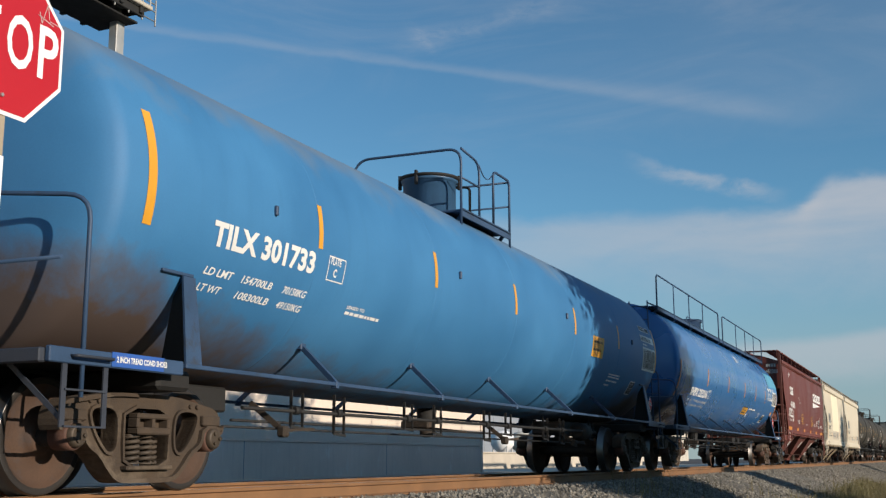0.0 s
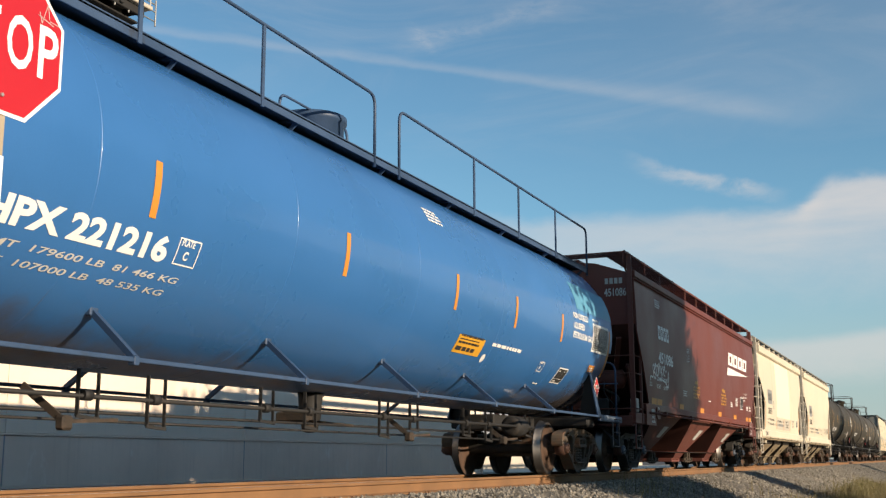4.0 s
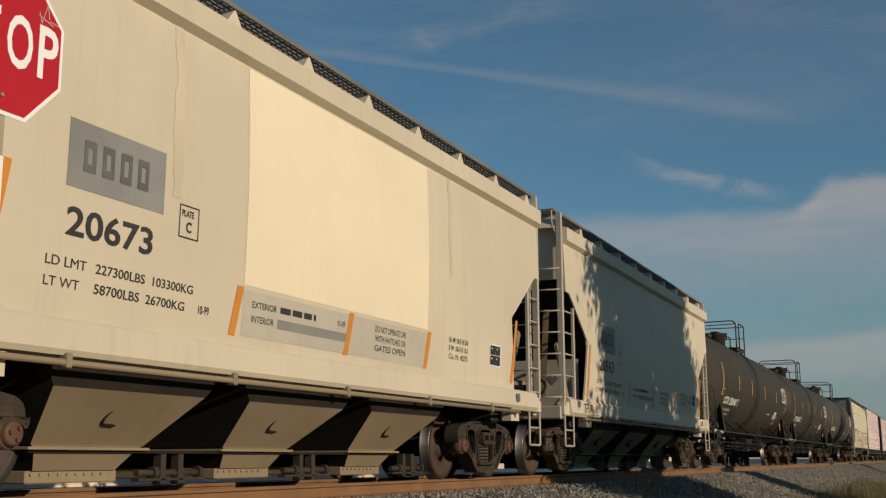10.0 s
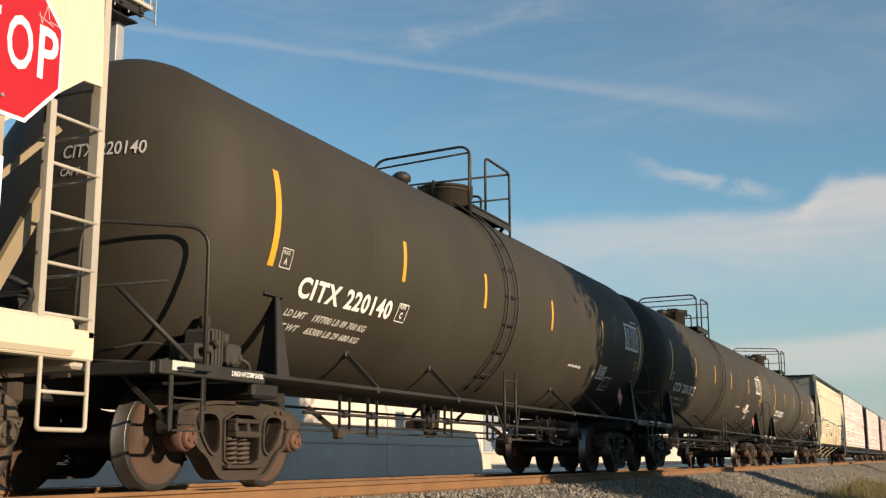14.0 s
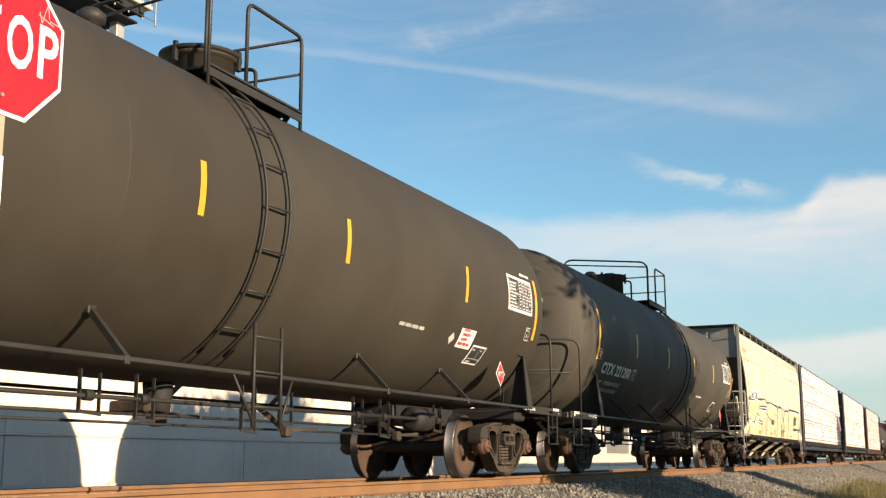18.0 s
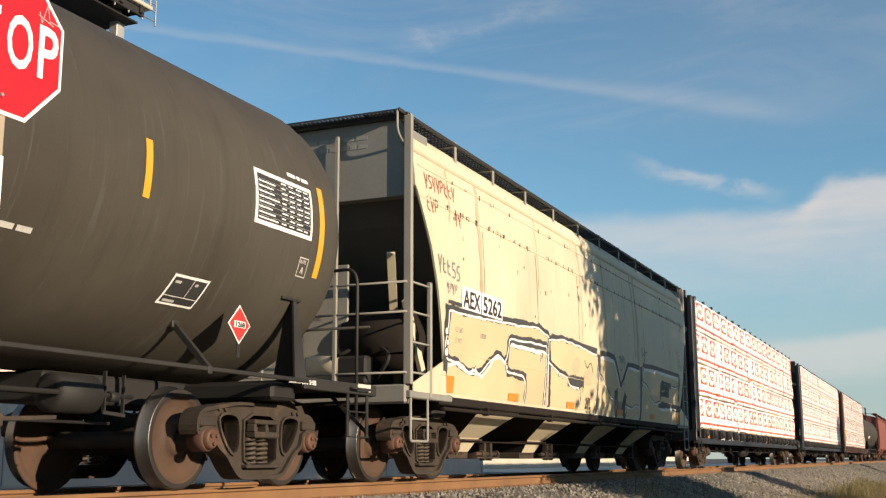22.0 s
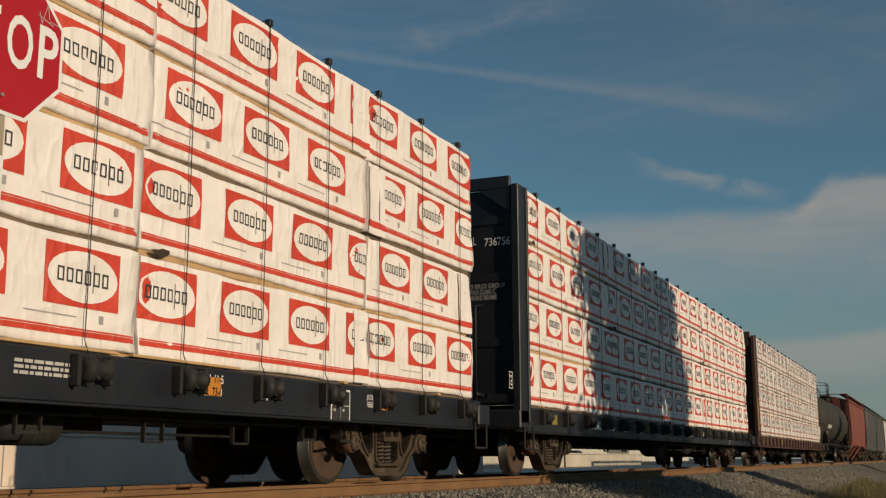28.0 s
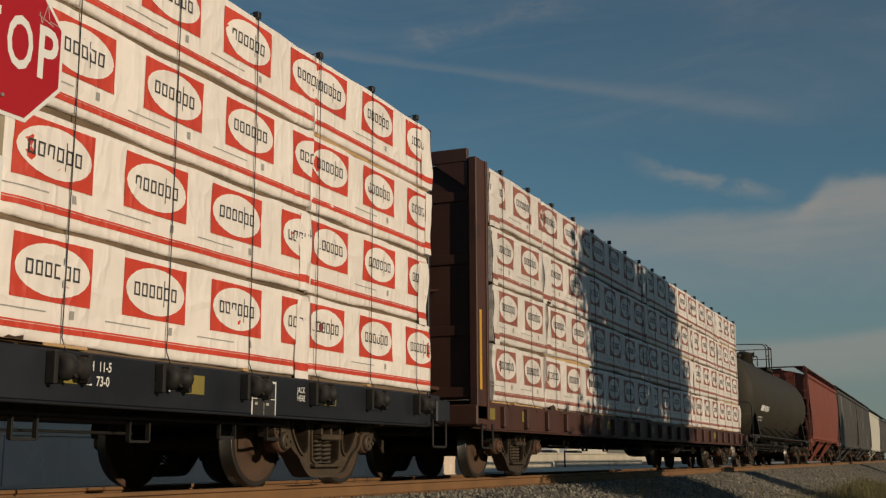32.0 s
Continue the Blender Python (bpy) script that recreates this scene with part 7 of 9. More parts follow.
GREYWASH_BLUE = material("worn_blue_grey_plate", (0.10, 0.16, 0.26), 0.6, vary=0.3, stain=(0.4, 0.42, 0.45), stain_at=0.6)
BLUE2 = material("blue_stencil_plate", (0.03, 0.10, 0.36), 0.5, vary=0.1)


def train_blue_two():
    car, s = tank_car("glossy bright blue gas tank car with railed walkway", 36.15, 7.75, 9.45, 1.52, 2.60, TANK_BLUE2, BLUE_TRIM, {"head": 0.42, "trucks": (-7.95, 7.82)}, "rust", "walk", [-5.2 + 2.6 * i for i in range(5)])
    tank_reflectors(s, (-5.1, -1.85, 1.17, 3.46, 5.7), 2.20, 2.67, ORANGE)
    tank_reflectors(s, (-8.66, 8.60), 1.80, 2.70, ORANGE, 0.10)
    s.text("SHPX 221216", -6.98, 1.90, 0.21, WHITE, 0.80, 0.012, w=2.2)
    s.box_mark(-4.67, -4.37, 1.90, 2.14, "C")
    s.text("LD LMT  179600 LB  81 466 KG", -6.98, 1.755, 0.06, DIM_WHITE, 0.85, 0.001, 0.2, w=2.5)
    s.text("LT WT  107000 LB  48 535 KG", -6.98, 1.645, 0.06, DIM_WHITE, 0.85, 0.001, 0.2, w=2.4)
    s.rect(1.60, 2.55, 1.70, 1.97, YELLOW, "notice", "yellow notice panel", 0.003)
    for k, (a, h) in enumerate(((1.915, 0.03), (1.875, 0.015), (1.825, 0.03), (1.735, 0.06))):
        o = s.bars(1.66, a, 0.82, 1, h, INK, seed=k + 15)
        o.location.x = 0.003
    s.bars(2.84, 1.88, 1.5, 1, 0.05, seed=13)
    s.box_mark(5.12, 5.36, 1.68, 1.86, "P")
    s.panel(6.12, 6.62, 1.56, 1.88, 1, 2, skew=0.06)
    poly_patch_tank(s, 6.6, 8.85, 2.86, 3.26, GREENWHITE)
    poly_patch_tank(s, 6.6, 8.8, 2.24, 2.82, FADED_BLUE, True)
    s.text("NON ODORIZED", 6.32, 2.68, 0.105, WHITE, 0.86, 0.004, w=0.88)
    s.text("LIQUEFIED", 6.32, 2.51, 0.105, WHITE, 0.86, 0.004, w=0.65)
    s.text("PETROLEUM GAS", 6.32, 2.345, 0.105, WHITE, 0.86, 0.004, w=1.16)
    s.bars(7.50, 2.745, 0.45, 1, 0.04, seed=9)
    s.panel(7.50, 8.54, 2.19, 2.71, 11, 6)
    s.rect(7.68, 8.04, 1.84, 1.98, ORANGE, "placard", "small orange placard", 0.004)
    o = s.bars(7.74, 1.90, 0.22, 2, 0.022, WHITE, seed=3)
    o.location.x = 0.004
    s.diamond(8.0, 1.58, 0.19, "1075")
    s.bars(5.40, 1.50, 0.3, 1, 0.03, seed=31)
    s.bars(0.60, 3.45, 0.5, 4, 0.035, WHITE, seed=41)
    part("stencil_plate", M().box(1.503, 1.507, 8.1, 9.2, 0.975, 1.07), GREYWASH_BLUE, car, "pale stencil strip on the platform edge")
    tx = glyph_mesh("2 INCH HF COMP SHOES", 0.05, 0.8, 0.002)
    q = M()
    q.v = [(1.511, 8.3 + v[0], 1.0 + v[1]) for v in tx.v]
    q.f, q.mi, q.sm = tx.f, tx.mi, tx.sm
    part("lettering", q, WHITE, car, "painted lettering")
    for y in (2.75, 8.46):
        s.put("round_decal", disc(0.07), y, 1.70, WHITE, "small round decal", 0.004)


def poly_patch_tank(s, y0, y1, z0, z1, mat, slope=False):
    h, w = z1 - z0, y1 - y0
    f = M()
    f.v = [(0, h * 0.95 if slope else 0, 0), (w, 0, 0), (w, h * (1.07 if slope else 1.35), 0), (0, h * (1.07 if slope else 1.35), 0)]
    f.face([0, 1, 2, 3])
    s.put("paint_patch", f, y0, z0, mat, "pale weathered repaint patch", 0.0022 if slope else 0.0025)


def disc(r, n=18):
    f = M()
    f.v = [(r * math.cos(6.2832 * i / n), r * math.sin(6.2832 * i / n), 0) for i in range(n)]
    f.face(list(range(n)))
    return f


def block_letters(s, y, z, w, h, n, mat, shear=0.25, gap=0.14):
    """A maker's mark as slanting plain blocks, one part each."""
    pw = w / n
    made = []
    for i in range(n):
        f = M()
        a, b = i * pw, (i + 1 - gap) * pw
        t = (b - a) * 0.3
        ring = [[(p + shear * q, q, 0) for p, q in ((a + k, k2), (b - k, k2), (b - k, h - k2), (a + k, h - k2))] for k, k2 in ((0.0, 0.0), (t, h * 0.24))]
        f.v = ring[0] + ring[1]
        for k in range(4):
            f.face([k, (k + 1) % 4, 4 + (k + 1) % 4, 4 + k])
        made.append(s.put("brand_block", f, y, z, mat, "plain block of a painted brand mark"))
    return made


def bay_notices(car, spans, zt, zo, xt, xo, mat, at=(0.25, 0.45, 0.62, 0.87), w=0.3):
    """White notices on the sloping bays: at gives how far along and up each one starts and ends."""
    for a, b, p, q in spans:
        mm = M()

        def spot(s, t):
            y0, y1 = p + (a - p) * t, q + (b - q) * t
            return (xo + (xt - xo) * t + 0.008, y0 + (y1 - y0) * s, zo + 0.03 + (zt - zo - 0.03) * t - 0.008)

        mm.v = [spot(at[2], at[1]), spot(at[2] + w, at[1]), spot(at[2] + w, at[3]), spot(at[2], at[3])]
        mm.face([0, 1, 2, 3])
        part("notice", mm, mat, car, "pale printed notice on the bay")


def train_brown():
    car, s = hopper_car("oxide-red covered hopper car with white lettering", 54.64, 6.8, 8.0, BROWN, BROWN_DUSTY, "grey", (1.40, 2.87, 4.10, 4.40, 4.52), 3, 0.05, 1.05, 1.60, BROWN_DUSTY, walk_paint=BROWN_DUSTY, shade_paint=SHADE_RED, open_end=True,
                        bay_at=(1.27, 0.46, 1.45, 0.90, [(-6.0, -3.15, -5.38, -4.25), (-1.75, 1.15, -1.35, -0.19), (2.4, 5.5, 2.8, 3.95)]))
    block_letters(s, -6.08, 2.88, 1.10, 0.31, 4, WHITE, 0.0, 0.2)
    s.text("451086", -6.12, 2.36, 0.25, WHITE, 0.92, 0.008, w=1.48)
    s.bars(-6.25, 3.73, 0.5, 4, 0.022, WHITE, seed=2, gap=2.2)
    s.box_mark(-3.02, -2.72, 2.62, 2.93, "C")
    s.text("LD LMT", -6.28, 1.955, 0.09, WHITE, 0.85, 0.003, w=0.5)
    s.text("223100", -5.68, 1.955, 0.09, WHITE, 0.85, 0.003, w=0.46)
    s.text("LT WT", -6.28, 1.79, 0.09, WHITE, 0.85, 0.003, w=0.4)
    s.text("62900", -5.62, 1.79, 0.09, WHITE, 0.85, 0.003, w=0.4)
    s.bars(-6.95, 1.86, 0.3, 2, 0.035, DIM_WHITE, seed=8)
    # sprayed white scrawl
    stroke(s, [[(-6.87, 1.92), (-6.93, 1.98), (-6.84, 2.03), (-6.7, 1.98), (-6.62, 2.1), (-6.5, 2.3), (-6.42, 2.33), (-6.46, 2.22), (-6.66, 2.1), (-6.52, 2.12), (-6.4, 2.05), (-6.45, 1.98), (-6.6, 2.02)],
               [(-6.62, 2.12), (-6.73, 2.22), (-6.6, 2.28)],
               [(-6.34, 2.06), (-6.38, 2.24), (-6.26, 2.3), (-6.18, 2.16), (-6.24, 2.04), (-6.34, 2.06)],
               [(-6.14, 2.06), (-6.14, 2.32), (-6.08, 2.34), (-6.0, 2.08), (-5.97, 2.3)],
               [(-5.88, 2.06), (-5.9, 2.32), (-5.86, 2.2), (-5.74, 2.3)], [(-5.86, 2.18), (-5.72, 2.06)],
               [(-5.66, 2.22), (-5.54, 2.24), (-5.58, 2.32), (-5.68, 2.26), (-5.66, 2.12), (-5.52, 2.1)], [(-5.46, 2.2), (-5.38, 2.2)],
               [(-6.1, 2.0), (-5.8, 2.0), (-5.45, 1.96), (-5.25, 1.87), (-5.16, 1.84), (-5.14, 2.16), (-5.19, 2.22), (-5.22, 2.0)]], 0.042, WHITE, "scrawl", "white sprayed scrawl", wob=0.008)
    for y in (-6.74, -6.22):
        s.rect(y, y + 0.47, 1.42, 1.56, ORANGE, "reflector", "orange reflective strip")
    for y in (-3.9, -1.36, 1.2, 3.74, 6.0, 6.58):
        s.rect(y, y + 0.46, 1.42, 1.55, ORANGE, "reflector", "orange reflective strip")
    for y in (-2.15, 1.75):
        s.text("WARNING", y, 2.12, 0.085, YELLOW, 0.75, 0.003, w=0.47)
        for k, tx in enumerate(("DO NOT APPLY VIBRATOR", "TO ANY PART OF CAR BODY", "EXCEPT VIBRATOR BRACKETS", "USE ON LOADED CAR ONLY")):
            s.text(tx, y - 0.17, 2.02 - k * 0.085, 0.05, YELLOW, 0.62, 0.001, w=0.83)
    s.bars(-3.5, 1.86, 0.45, 3, 0.03, WHITE, seed=12)
    s.bars(-0.28, 1.76, 0.4, 1, 0.03, WHITE, seed=13)
    s.bars(3.13, 1.87, 0.42, 3, 0.03, WHITE, seed=14)
    s.bars(4.02, 2.03, 0.5, 5, 0.03, WHITE, seed=15)
    s.panel(4.90, 5.42, 1.75, 2.13, 1, 2)
    for k, tx in enumerate(("EW 8-1", "EXW 10-8", "CU FT 5188")):
        s.text(tx, 5.50, 2.22 - k * 0.10, 0.06, WHITE, 0.8, 0.001)
    s.text("H 15-0", 5.90, 2.22, 0.06, WHITE, 0.8, 0.001)
    s.text("EXW H 9-2", 5.90, 2.12, 0.06, WHITE, 0.8, 0.001)
    s.rect(6.07, 6.34, 1.77, 1.88, WHITE, "decal", "small red-lettered decal")
    o = s.bars(6.10, 1.83, 0.2, 2, 0.02, RED, seed=3)
    o.location.x = 0.004
    s.text("2 INCH HF", 6.56, 1.84, 0.06, WHITE, 0.75, 0.001, w=0.36)
    s.text("COMP SHOES", 6.56, 1.76, 0.06, WHITE, 0.75, 0.001, w=0.42)
    # large slanting brand mark with its wedge
    block_letters(s, 2.92, 2.98, 3.45, 0.38, 4, WHITE, 0.5, 0.12)
    poly_patch(s, [(2.66, 2.66), (6.52, 2.85), (2.80, 2.90)], WHITE, "brand_wedge", "white painted wedge", 0.004)
    tm = glyph_mesh("451086", 0.17, 0.8, 0.004)
    tm.v = [(0.93 + v[0] * 0.85, -8.006, 3.62 + v[1]) for v in tm.v]
    part("end_lettering", tm, DIM_WHITE, car, "painted lettering")
    part("end_brand_mark", M().box(0.95, 1.02, -8.006, -8.001, 3.88, 4.0).box(1.05, 1.12, -8.006, -8.001, 3.88, 4.0).box(1.15, 1.22, -8.006, -8.001, 3.88, 4.0).box(1.25, 1.32, -8.006, -8.001, 3.88, 4.0), DIM_WHITE, car, "plain blocks of a painted brand mark")
    end_writing(car, 8.0, 0.2, 3.6, 5, DIM_WHITE, 0.7)
    for sg in (-1, 1):
        part("air_tank", M().lathe([(0.15, 0.08), (0.2, 0.2), (1.15, 0.2), (1.22, 0.08)], "x", 20, (0, sg * 7.55, 1.92)), BROWN_DUSTY, car, "brown air tank across the end")
        part("air_pipe", M().tube(rod([(0.4, sg * 7.75, 1.85), (0.45, sg * 7.9, 1.5), (0.8, sg * 7.85, 1.25), (1.1, sg * 7.7, 1.2)], 0.12), 0.018, 6).tube(rod([(0.8, sg * 7.75, 1.85), (0.85, sg * 7.95, 1.6), (1.1, sg * 7.9, 1.3)], 0.1), 0.014, 6), UNDER, car)
        part("valve_box", M().cbox(1.36, 1.50, min(sg * 7.62, sg * 7.82), max(sg * 7.62, sg * 7.82), 1.22, 1.50, 0.02), STEEL, car, "bare metal valve box")
    bay_notices(car, [(-6.0, -3.15, -5.38, -4.25), (-1.75, 1.15, -1.35, -0.19), (2.4, 5.5, 2.8, 3.95)], 1.27, 0.46, 1.45, 0.90, DIM_WHITE, (0, 0.36, 0.62, 0.68), 0.2)
    for y in (-6.29, 6.5):
        lug = M().plate([(y - 0.14, 1.12), (y + 0.14, 1.12), (y + 0.16, 1.36), (y - 0.16, 1.36)], 1.56, 1.60, [[(y + 0.05 * math.cos(a * 0.785), 1.24 + 0.06 * math.sin(a * 0.785)) for a in range(8)]])
        part("pull_lug", lug, BROWN, car)
        sg = -1 if y < 0 else 1
        part("jacking_plate", M().plate([(sg * 7.3, 0.97), (sg * 6.45, 0.97), (sg * 6.40, 1.40), (sg * 7.3, 1.40)][::sg], 1.555, 1.575), BROWN, car, "brown jacking plate at the corner")
        ya = -6.88 if sg < 0 else 6.62
        part("jacking_notice", M().box(1.576, 1.579, ya + 0.02, ya + 0.30, 1.20, 1.32), DIM_WHITE, car, "pale printed notice")
        for k, tx in enumerate(("LIFT AND", "JACK HERE")):
            g = glyph_mesh(tx, 0.055, 0.85, 0.002)
            q = M()
            q.v = [(1.579, ya + v[0], 1.115 - 0.085 * k + v[1]) for v in g.v]
            q.f, q.mi, q.sm = g.f, g.mi, g.sm
            part("lettering", q, WHITE, car, "painted lettering")
        g = glyph_mesh("PULL", 0.05, 0.85, 0.002)
        q = M()
        q.v = [(1.604, y - 0.07 + v[0], 1.325 + v[1]) for v in g.v]
        q.f, q.mi, q.sm = g.f, g.mi, g.sm
        part("lettering", q, WHITE, car, "painted lettering")
    return car, s


def train_cream():
    lite = material("fresh_cream_patch", (0.80, 0.70, 0.50), 0.55, vary=0.05, scale=1.1, streak=0.08)
    for n, cu in enumerate((70.17, 84.08)):
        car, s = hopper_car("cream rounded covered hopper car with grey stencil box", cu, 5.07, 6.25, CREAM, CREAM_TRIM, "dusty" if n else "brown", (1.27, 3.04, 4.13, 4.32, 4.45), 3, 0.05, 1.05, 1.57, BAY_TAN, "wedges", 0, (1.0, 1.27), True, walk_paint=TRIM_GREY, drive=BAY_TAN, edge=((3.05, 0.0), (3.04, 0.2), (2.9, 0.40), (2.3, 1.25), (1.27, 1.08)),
                            bay_at=(0.80, 0.36, 1.35, 0.95, [(-4.05, -2.2, -3.82, -2.5), (-1.5, 0.3, -1.33, -0.14), (0.97, 2.8, 1.17, 2.4)]))
        s.rect(-4.28, -3.16, 2.22, 2.73, GREY_MARK, "grey_box", "grey painted box", 0.003)
        for o in block_letters(s, -4.12, 2.36, 0.82, 0.24, 4, INKSOFT, 0.0, 0.35):
            o.location.x = 0.003
        s.text("20673" if n == 0 else "20563", -4.25, 1.87, 0.215, INK, 0.86, 0.006, w=0.98)
        s.text("LD LMT", -4.42, 1.63, 0.075, INK, 0.8, 0.0, w=0.42)
        s.text("227100LBS  103000KGS" if n else "227300LBS  103300KG", -3.9, 1.63, 0.075, INK, 0.66, 0.001, w=1.2)
        s.text("LT WT", -4.42, 1.48, 0.075, INK, 0.8, 0.0, w=0.36)
        s.text("58900LBS  26700KGS" if n else "58700LBS  26700KG", -3.9, 1.48, 0.075, INK, 0.66, 0.001, w=1.1)
        s.text("11-99" if n else "10-99", -2.62, 1.48, 0.075, INK, 0.7, 0.001)
        s.box_mark(-2.95, -2.68, 2.08, 2.36, "C", INK)
        for y, z1 in ((-4.98, 2.28), (-2.08, 1.80), (0.02, 1.80), (2.03, 1.80), (5.05, 2.28)):
            sk = 0.1 if abs(y) < 4.5 else (0.14 if y < 0 else 0.16)
            s.rect(y - 0.07, y + 0.03, 1.35, z1, ORANGE, "reflector", "orange reflective stripe", 0.005, sk)
        if n == 0:
            s.rect(-1.95, 2.05, 1.82, 3.86, lite, "repaint_patch", "fresher cream repaint patch", 0.0025)
        for k, (yy, zl, w) in enumerate(((-3.0, 2.4, 0.13), (2.75, 2.6, 0.10))):
            stroke(s, [[(yy + 0.02 * math.sin(i * 1.3 + k), zl + (4.1 - zl) * i / 9) for i in range(10)]], w * (0.7 if n else 1), RUST_RUN, "rust_run", "faint rust run down the side", 0.0032, 0.01, 30 + k)
        if n == 0:
            s.rect(-1.95, 2.0, 1.36, 1.78, GREYWASH, "grey_strip", "worn grey stencil strip", 0.0025)
        s.text("EXTERIOR", -1.8, 1.63, 0.062, INK, 0.8, 0.001, w=0.42)
        s.bars(-1.32, 1.63, 0.85, 1, 0.06, INK, seed=21 + n)
        s.text("INTERIOR", -1.8, 1.50, 0.062, INK, 0.8, 0.001, w=0.38)
        s.text("01-09", -0.2, 1.63, 0.062, INK, 0.8, 0.001)
        s.rect(-1.36, 0.02, 1.48, 1.57, GREY_MARK, "grey_line", "grey painted-out line", 0.004)
        for k, tx in enumerate(("DO NOT OPERATE CAR", "WITH HATCHES OR", "GATES OPEN")):
            s.text(tx, 0.66, 1.66 - k * 0.105, 0.07, INK, 0.78, 0.001, w=0.78)
        for k, tx in enumerate(("Ex W 10-5 H 3-8", "E W  10-5 H 13-1", "Cu. Ft. 4275")):
            s.text(tx, 2.72, 1.74 - k * 0.105, 0.07, INK, 0.74, 0.001, w=0.62)
        s.panel(4.14, 4.56, 1.54, 1.85, 2, 2)
        for y in (-4.91, 5.18):
            part("decal", M().box(1.589, 1.592, y - 0.06, y + 0.06, 1.09, 1.21), DECAL_RED if n else INKSOFT, car, "small square decal")
        for p, q, r, u in ((-5.34, -5.12, 1.20, 1.215), (-5.34, -5.325, 1.05, 1.2), (-5.14, -5.125, 1.05, 1.2), (-5.27, -5.255, 1.05, 1.14), (-5.27, -5.14, 1.13, 1.145)):
            part("stencil_line", M().box(1.589, 1.592, p, q, r, u), INK, car)
        for y in (-4.85, 5.26):
            jp = M().plate([(y - 0.17, 0.82), (y + 0.17, 0.82), (y + 0.17, 1.0), (y - 0.17, 1.0)], 1.36, 1.5, [[(y + 0.06 * math.cos(k * 0.785), 0.91 + 0.055 * math.sin(k * 0.785)) for k in range(8)]])
            part("jacking_pad", jp, CREAM, car, "cream jacking pad with a round hole")
        for p, q in ((-3.82, -2.5), (-1.33, -0.14), (1.17, 2.4)):
            m = (p + q) / 2 + 0.05
            la = M().tube(rod([(1.19, m + 0.12, 0.66), (1.2, m - 0.12, 0.66), (1.13, m - 0.16, 0.55), (1.12, m + 0.02, 0.54)], 0.05, 3), 0.03 if n else 0.01, 6)
            part("bay_latch", la, GRIME_SHADE, car, "dark latch on the bay")
        for sg in (-1, 1):
            part("shear_plate", M().cbox(-1.38, 1.38, sg * 5.0 - 0.012, sg * 5.0 + 0.012, 1.12, 2.02, 0.004), CREAM_TRIM, car, "upright cream shear plate")
        if n:
            hm = M()
            hm.v = [(0.9 + 0.1 * 16 / 17 * math.sin(t) ** 3, -5.02, 1.66 + 0.1 / 17 * (13 * math.cos(t) - 5 * math.cos(2 * t) - 2 * math.cos(3 * t) - math.cos(4 * t))) for t in (6.2832 * i / 24 for i in range(24))]
            hm.face(list(range(24)))
            part("painted_heart", hm, INKSOFT, car, "small black painted heart")
        # pale end placard with writing
        ep = M().cbox(-0.75, 1.05, -6.262, -6.252, 3.08, 4.02, 0.003)
        part("end_placard", ep, GREYWHITE, car, "pale grey end panel")
        for k, (tx, sz) in enumerate((("20673" if n == 0 else "20563", 0.15), ("05", 0.07), ("06", 0.07), ("06", 0.07), ("W WHEEL", 0.07), ("24 BRAKE BEAM", 0.07), ("DRAFT GEAR GRP J", 0.07), ("GRADE E COUPLER", 0.07))):
            tm = glyph_mesh(tx, sz, 0.85, 0.003)
            lo, hi = min(v[0] for v in tm.v), max(v[0] for v in tm.v)
            tm.v = [((0.30 if k == 0 else 0.22) + v[0] - lo, -6.266, 3.80 - (0.10 * k + 0.06 if k else 0) + v[1]) for v in tm.v]
            part("end_lettering", tm, INK, car, "painted lettering")
        if n:
            stroke(s, [[(-2.9, 2.4), (-2.75, 2.5), (-2.7, 2.3), (-2.6, 2.55)], [(-2.5, 2.2), (-2.6, 2.0), (-2.45, 2.05)],
                       [(2.7, 2.6), (2.6, 2.4), (2.85, 2.45), (2.65, 2.3)], [(3.3, 2.55), (3.4, 2.35), (3.6, 2.4)], [(4.1, 2.55), (4.2, 2.3), (4.35, 2.25), (4.5, 2.3)],
                       [(-0.3, 1.78), (-0.15, 1.7), (-0.05, 1.85)], [(0.0, 1.7), (0.1, 1.62), (0.15, 1.8), (0.25, 1.72)]], 0.02, GREY_MARK, "scrawl", "grey marker scrawl", wob=0.02)
            stroke(s, [[(3.2 + 0.12 * i, 1.55 + (0.3 if i % 2 else 0.0)) for i in range(9)], [(3.3, 1.9), (3.5, 1.4), (3.8, 1.75), (4.0, 1.45)], [(4.7, 1.5), (4.8, 1.85), (4.75, 1.6), (4.9, 1.9), (4.85, 1.5), (4.98, 1.7)]], 0.02, INKSOFT, "scrawl", "dark marker scrawl", wob=0.02, seed=4)


DECAL_RED = material("faded_red_decal", (0.55, 0.13, 0.10), 0.6, vary=0.1)
RUST_RUN = material("faint_rust_run", (0.565, 0.485, 0.35), 0.7, vary=0.12, scale=3, streak=0.1)
CREAM_TRIM = material("cream_trim_paint", (0.42, 0.38, 0.31), 0.6, vary=0.15)
TRIM_GREY = material("dull_grey_steel", (0.16, 0.15, 0.13), 0.7, vary=0.2)
INKSOFT = material("worn_black_marking", (0.12, 0.12, 0.115), 0.7, vary=0.3)
GREYWASH = material("faded_grey_paint", (0.47, 0.43, 0.35), 0.65, vary=0.1, streak=0.15)


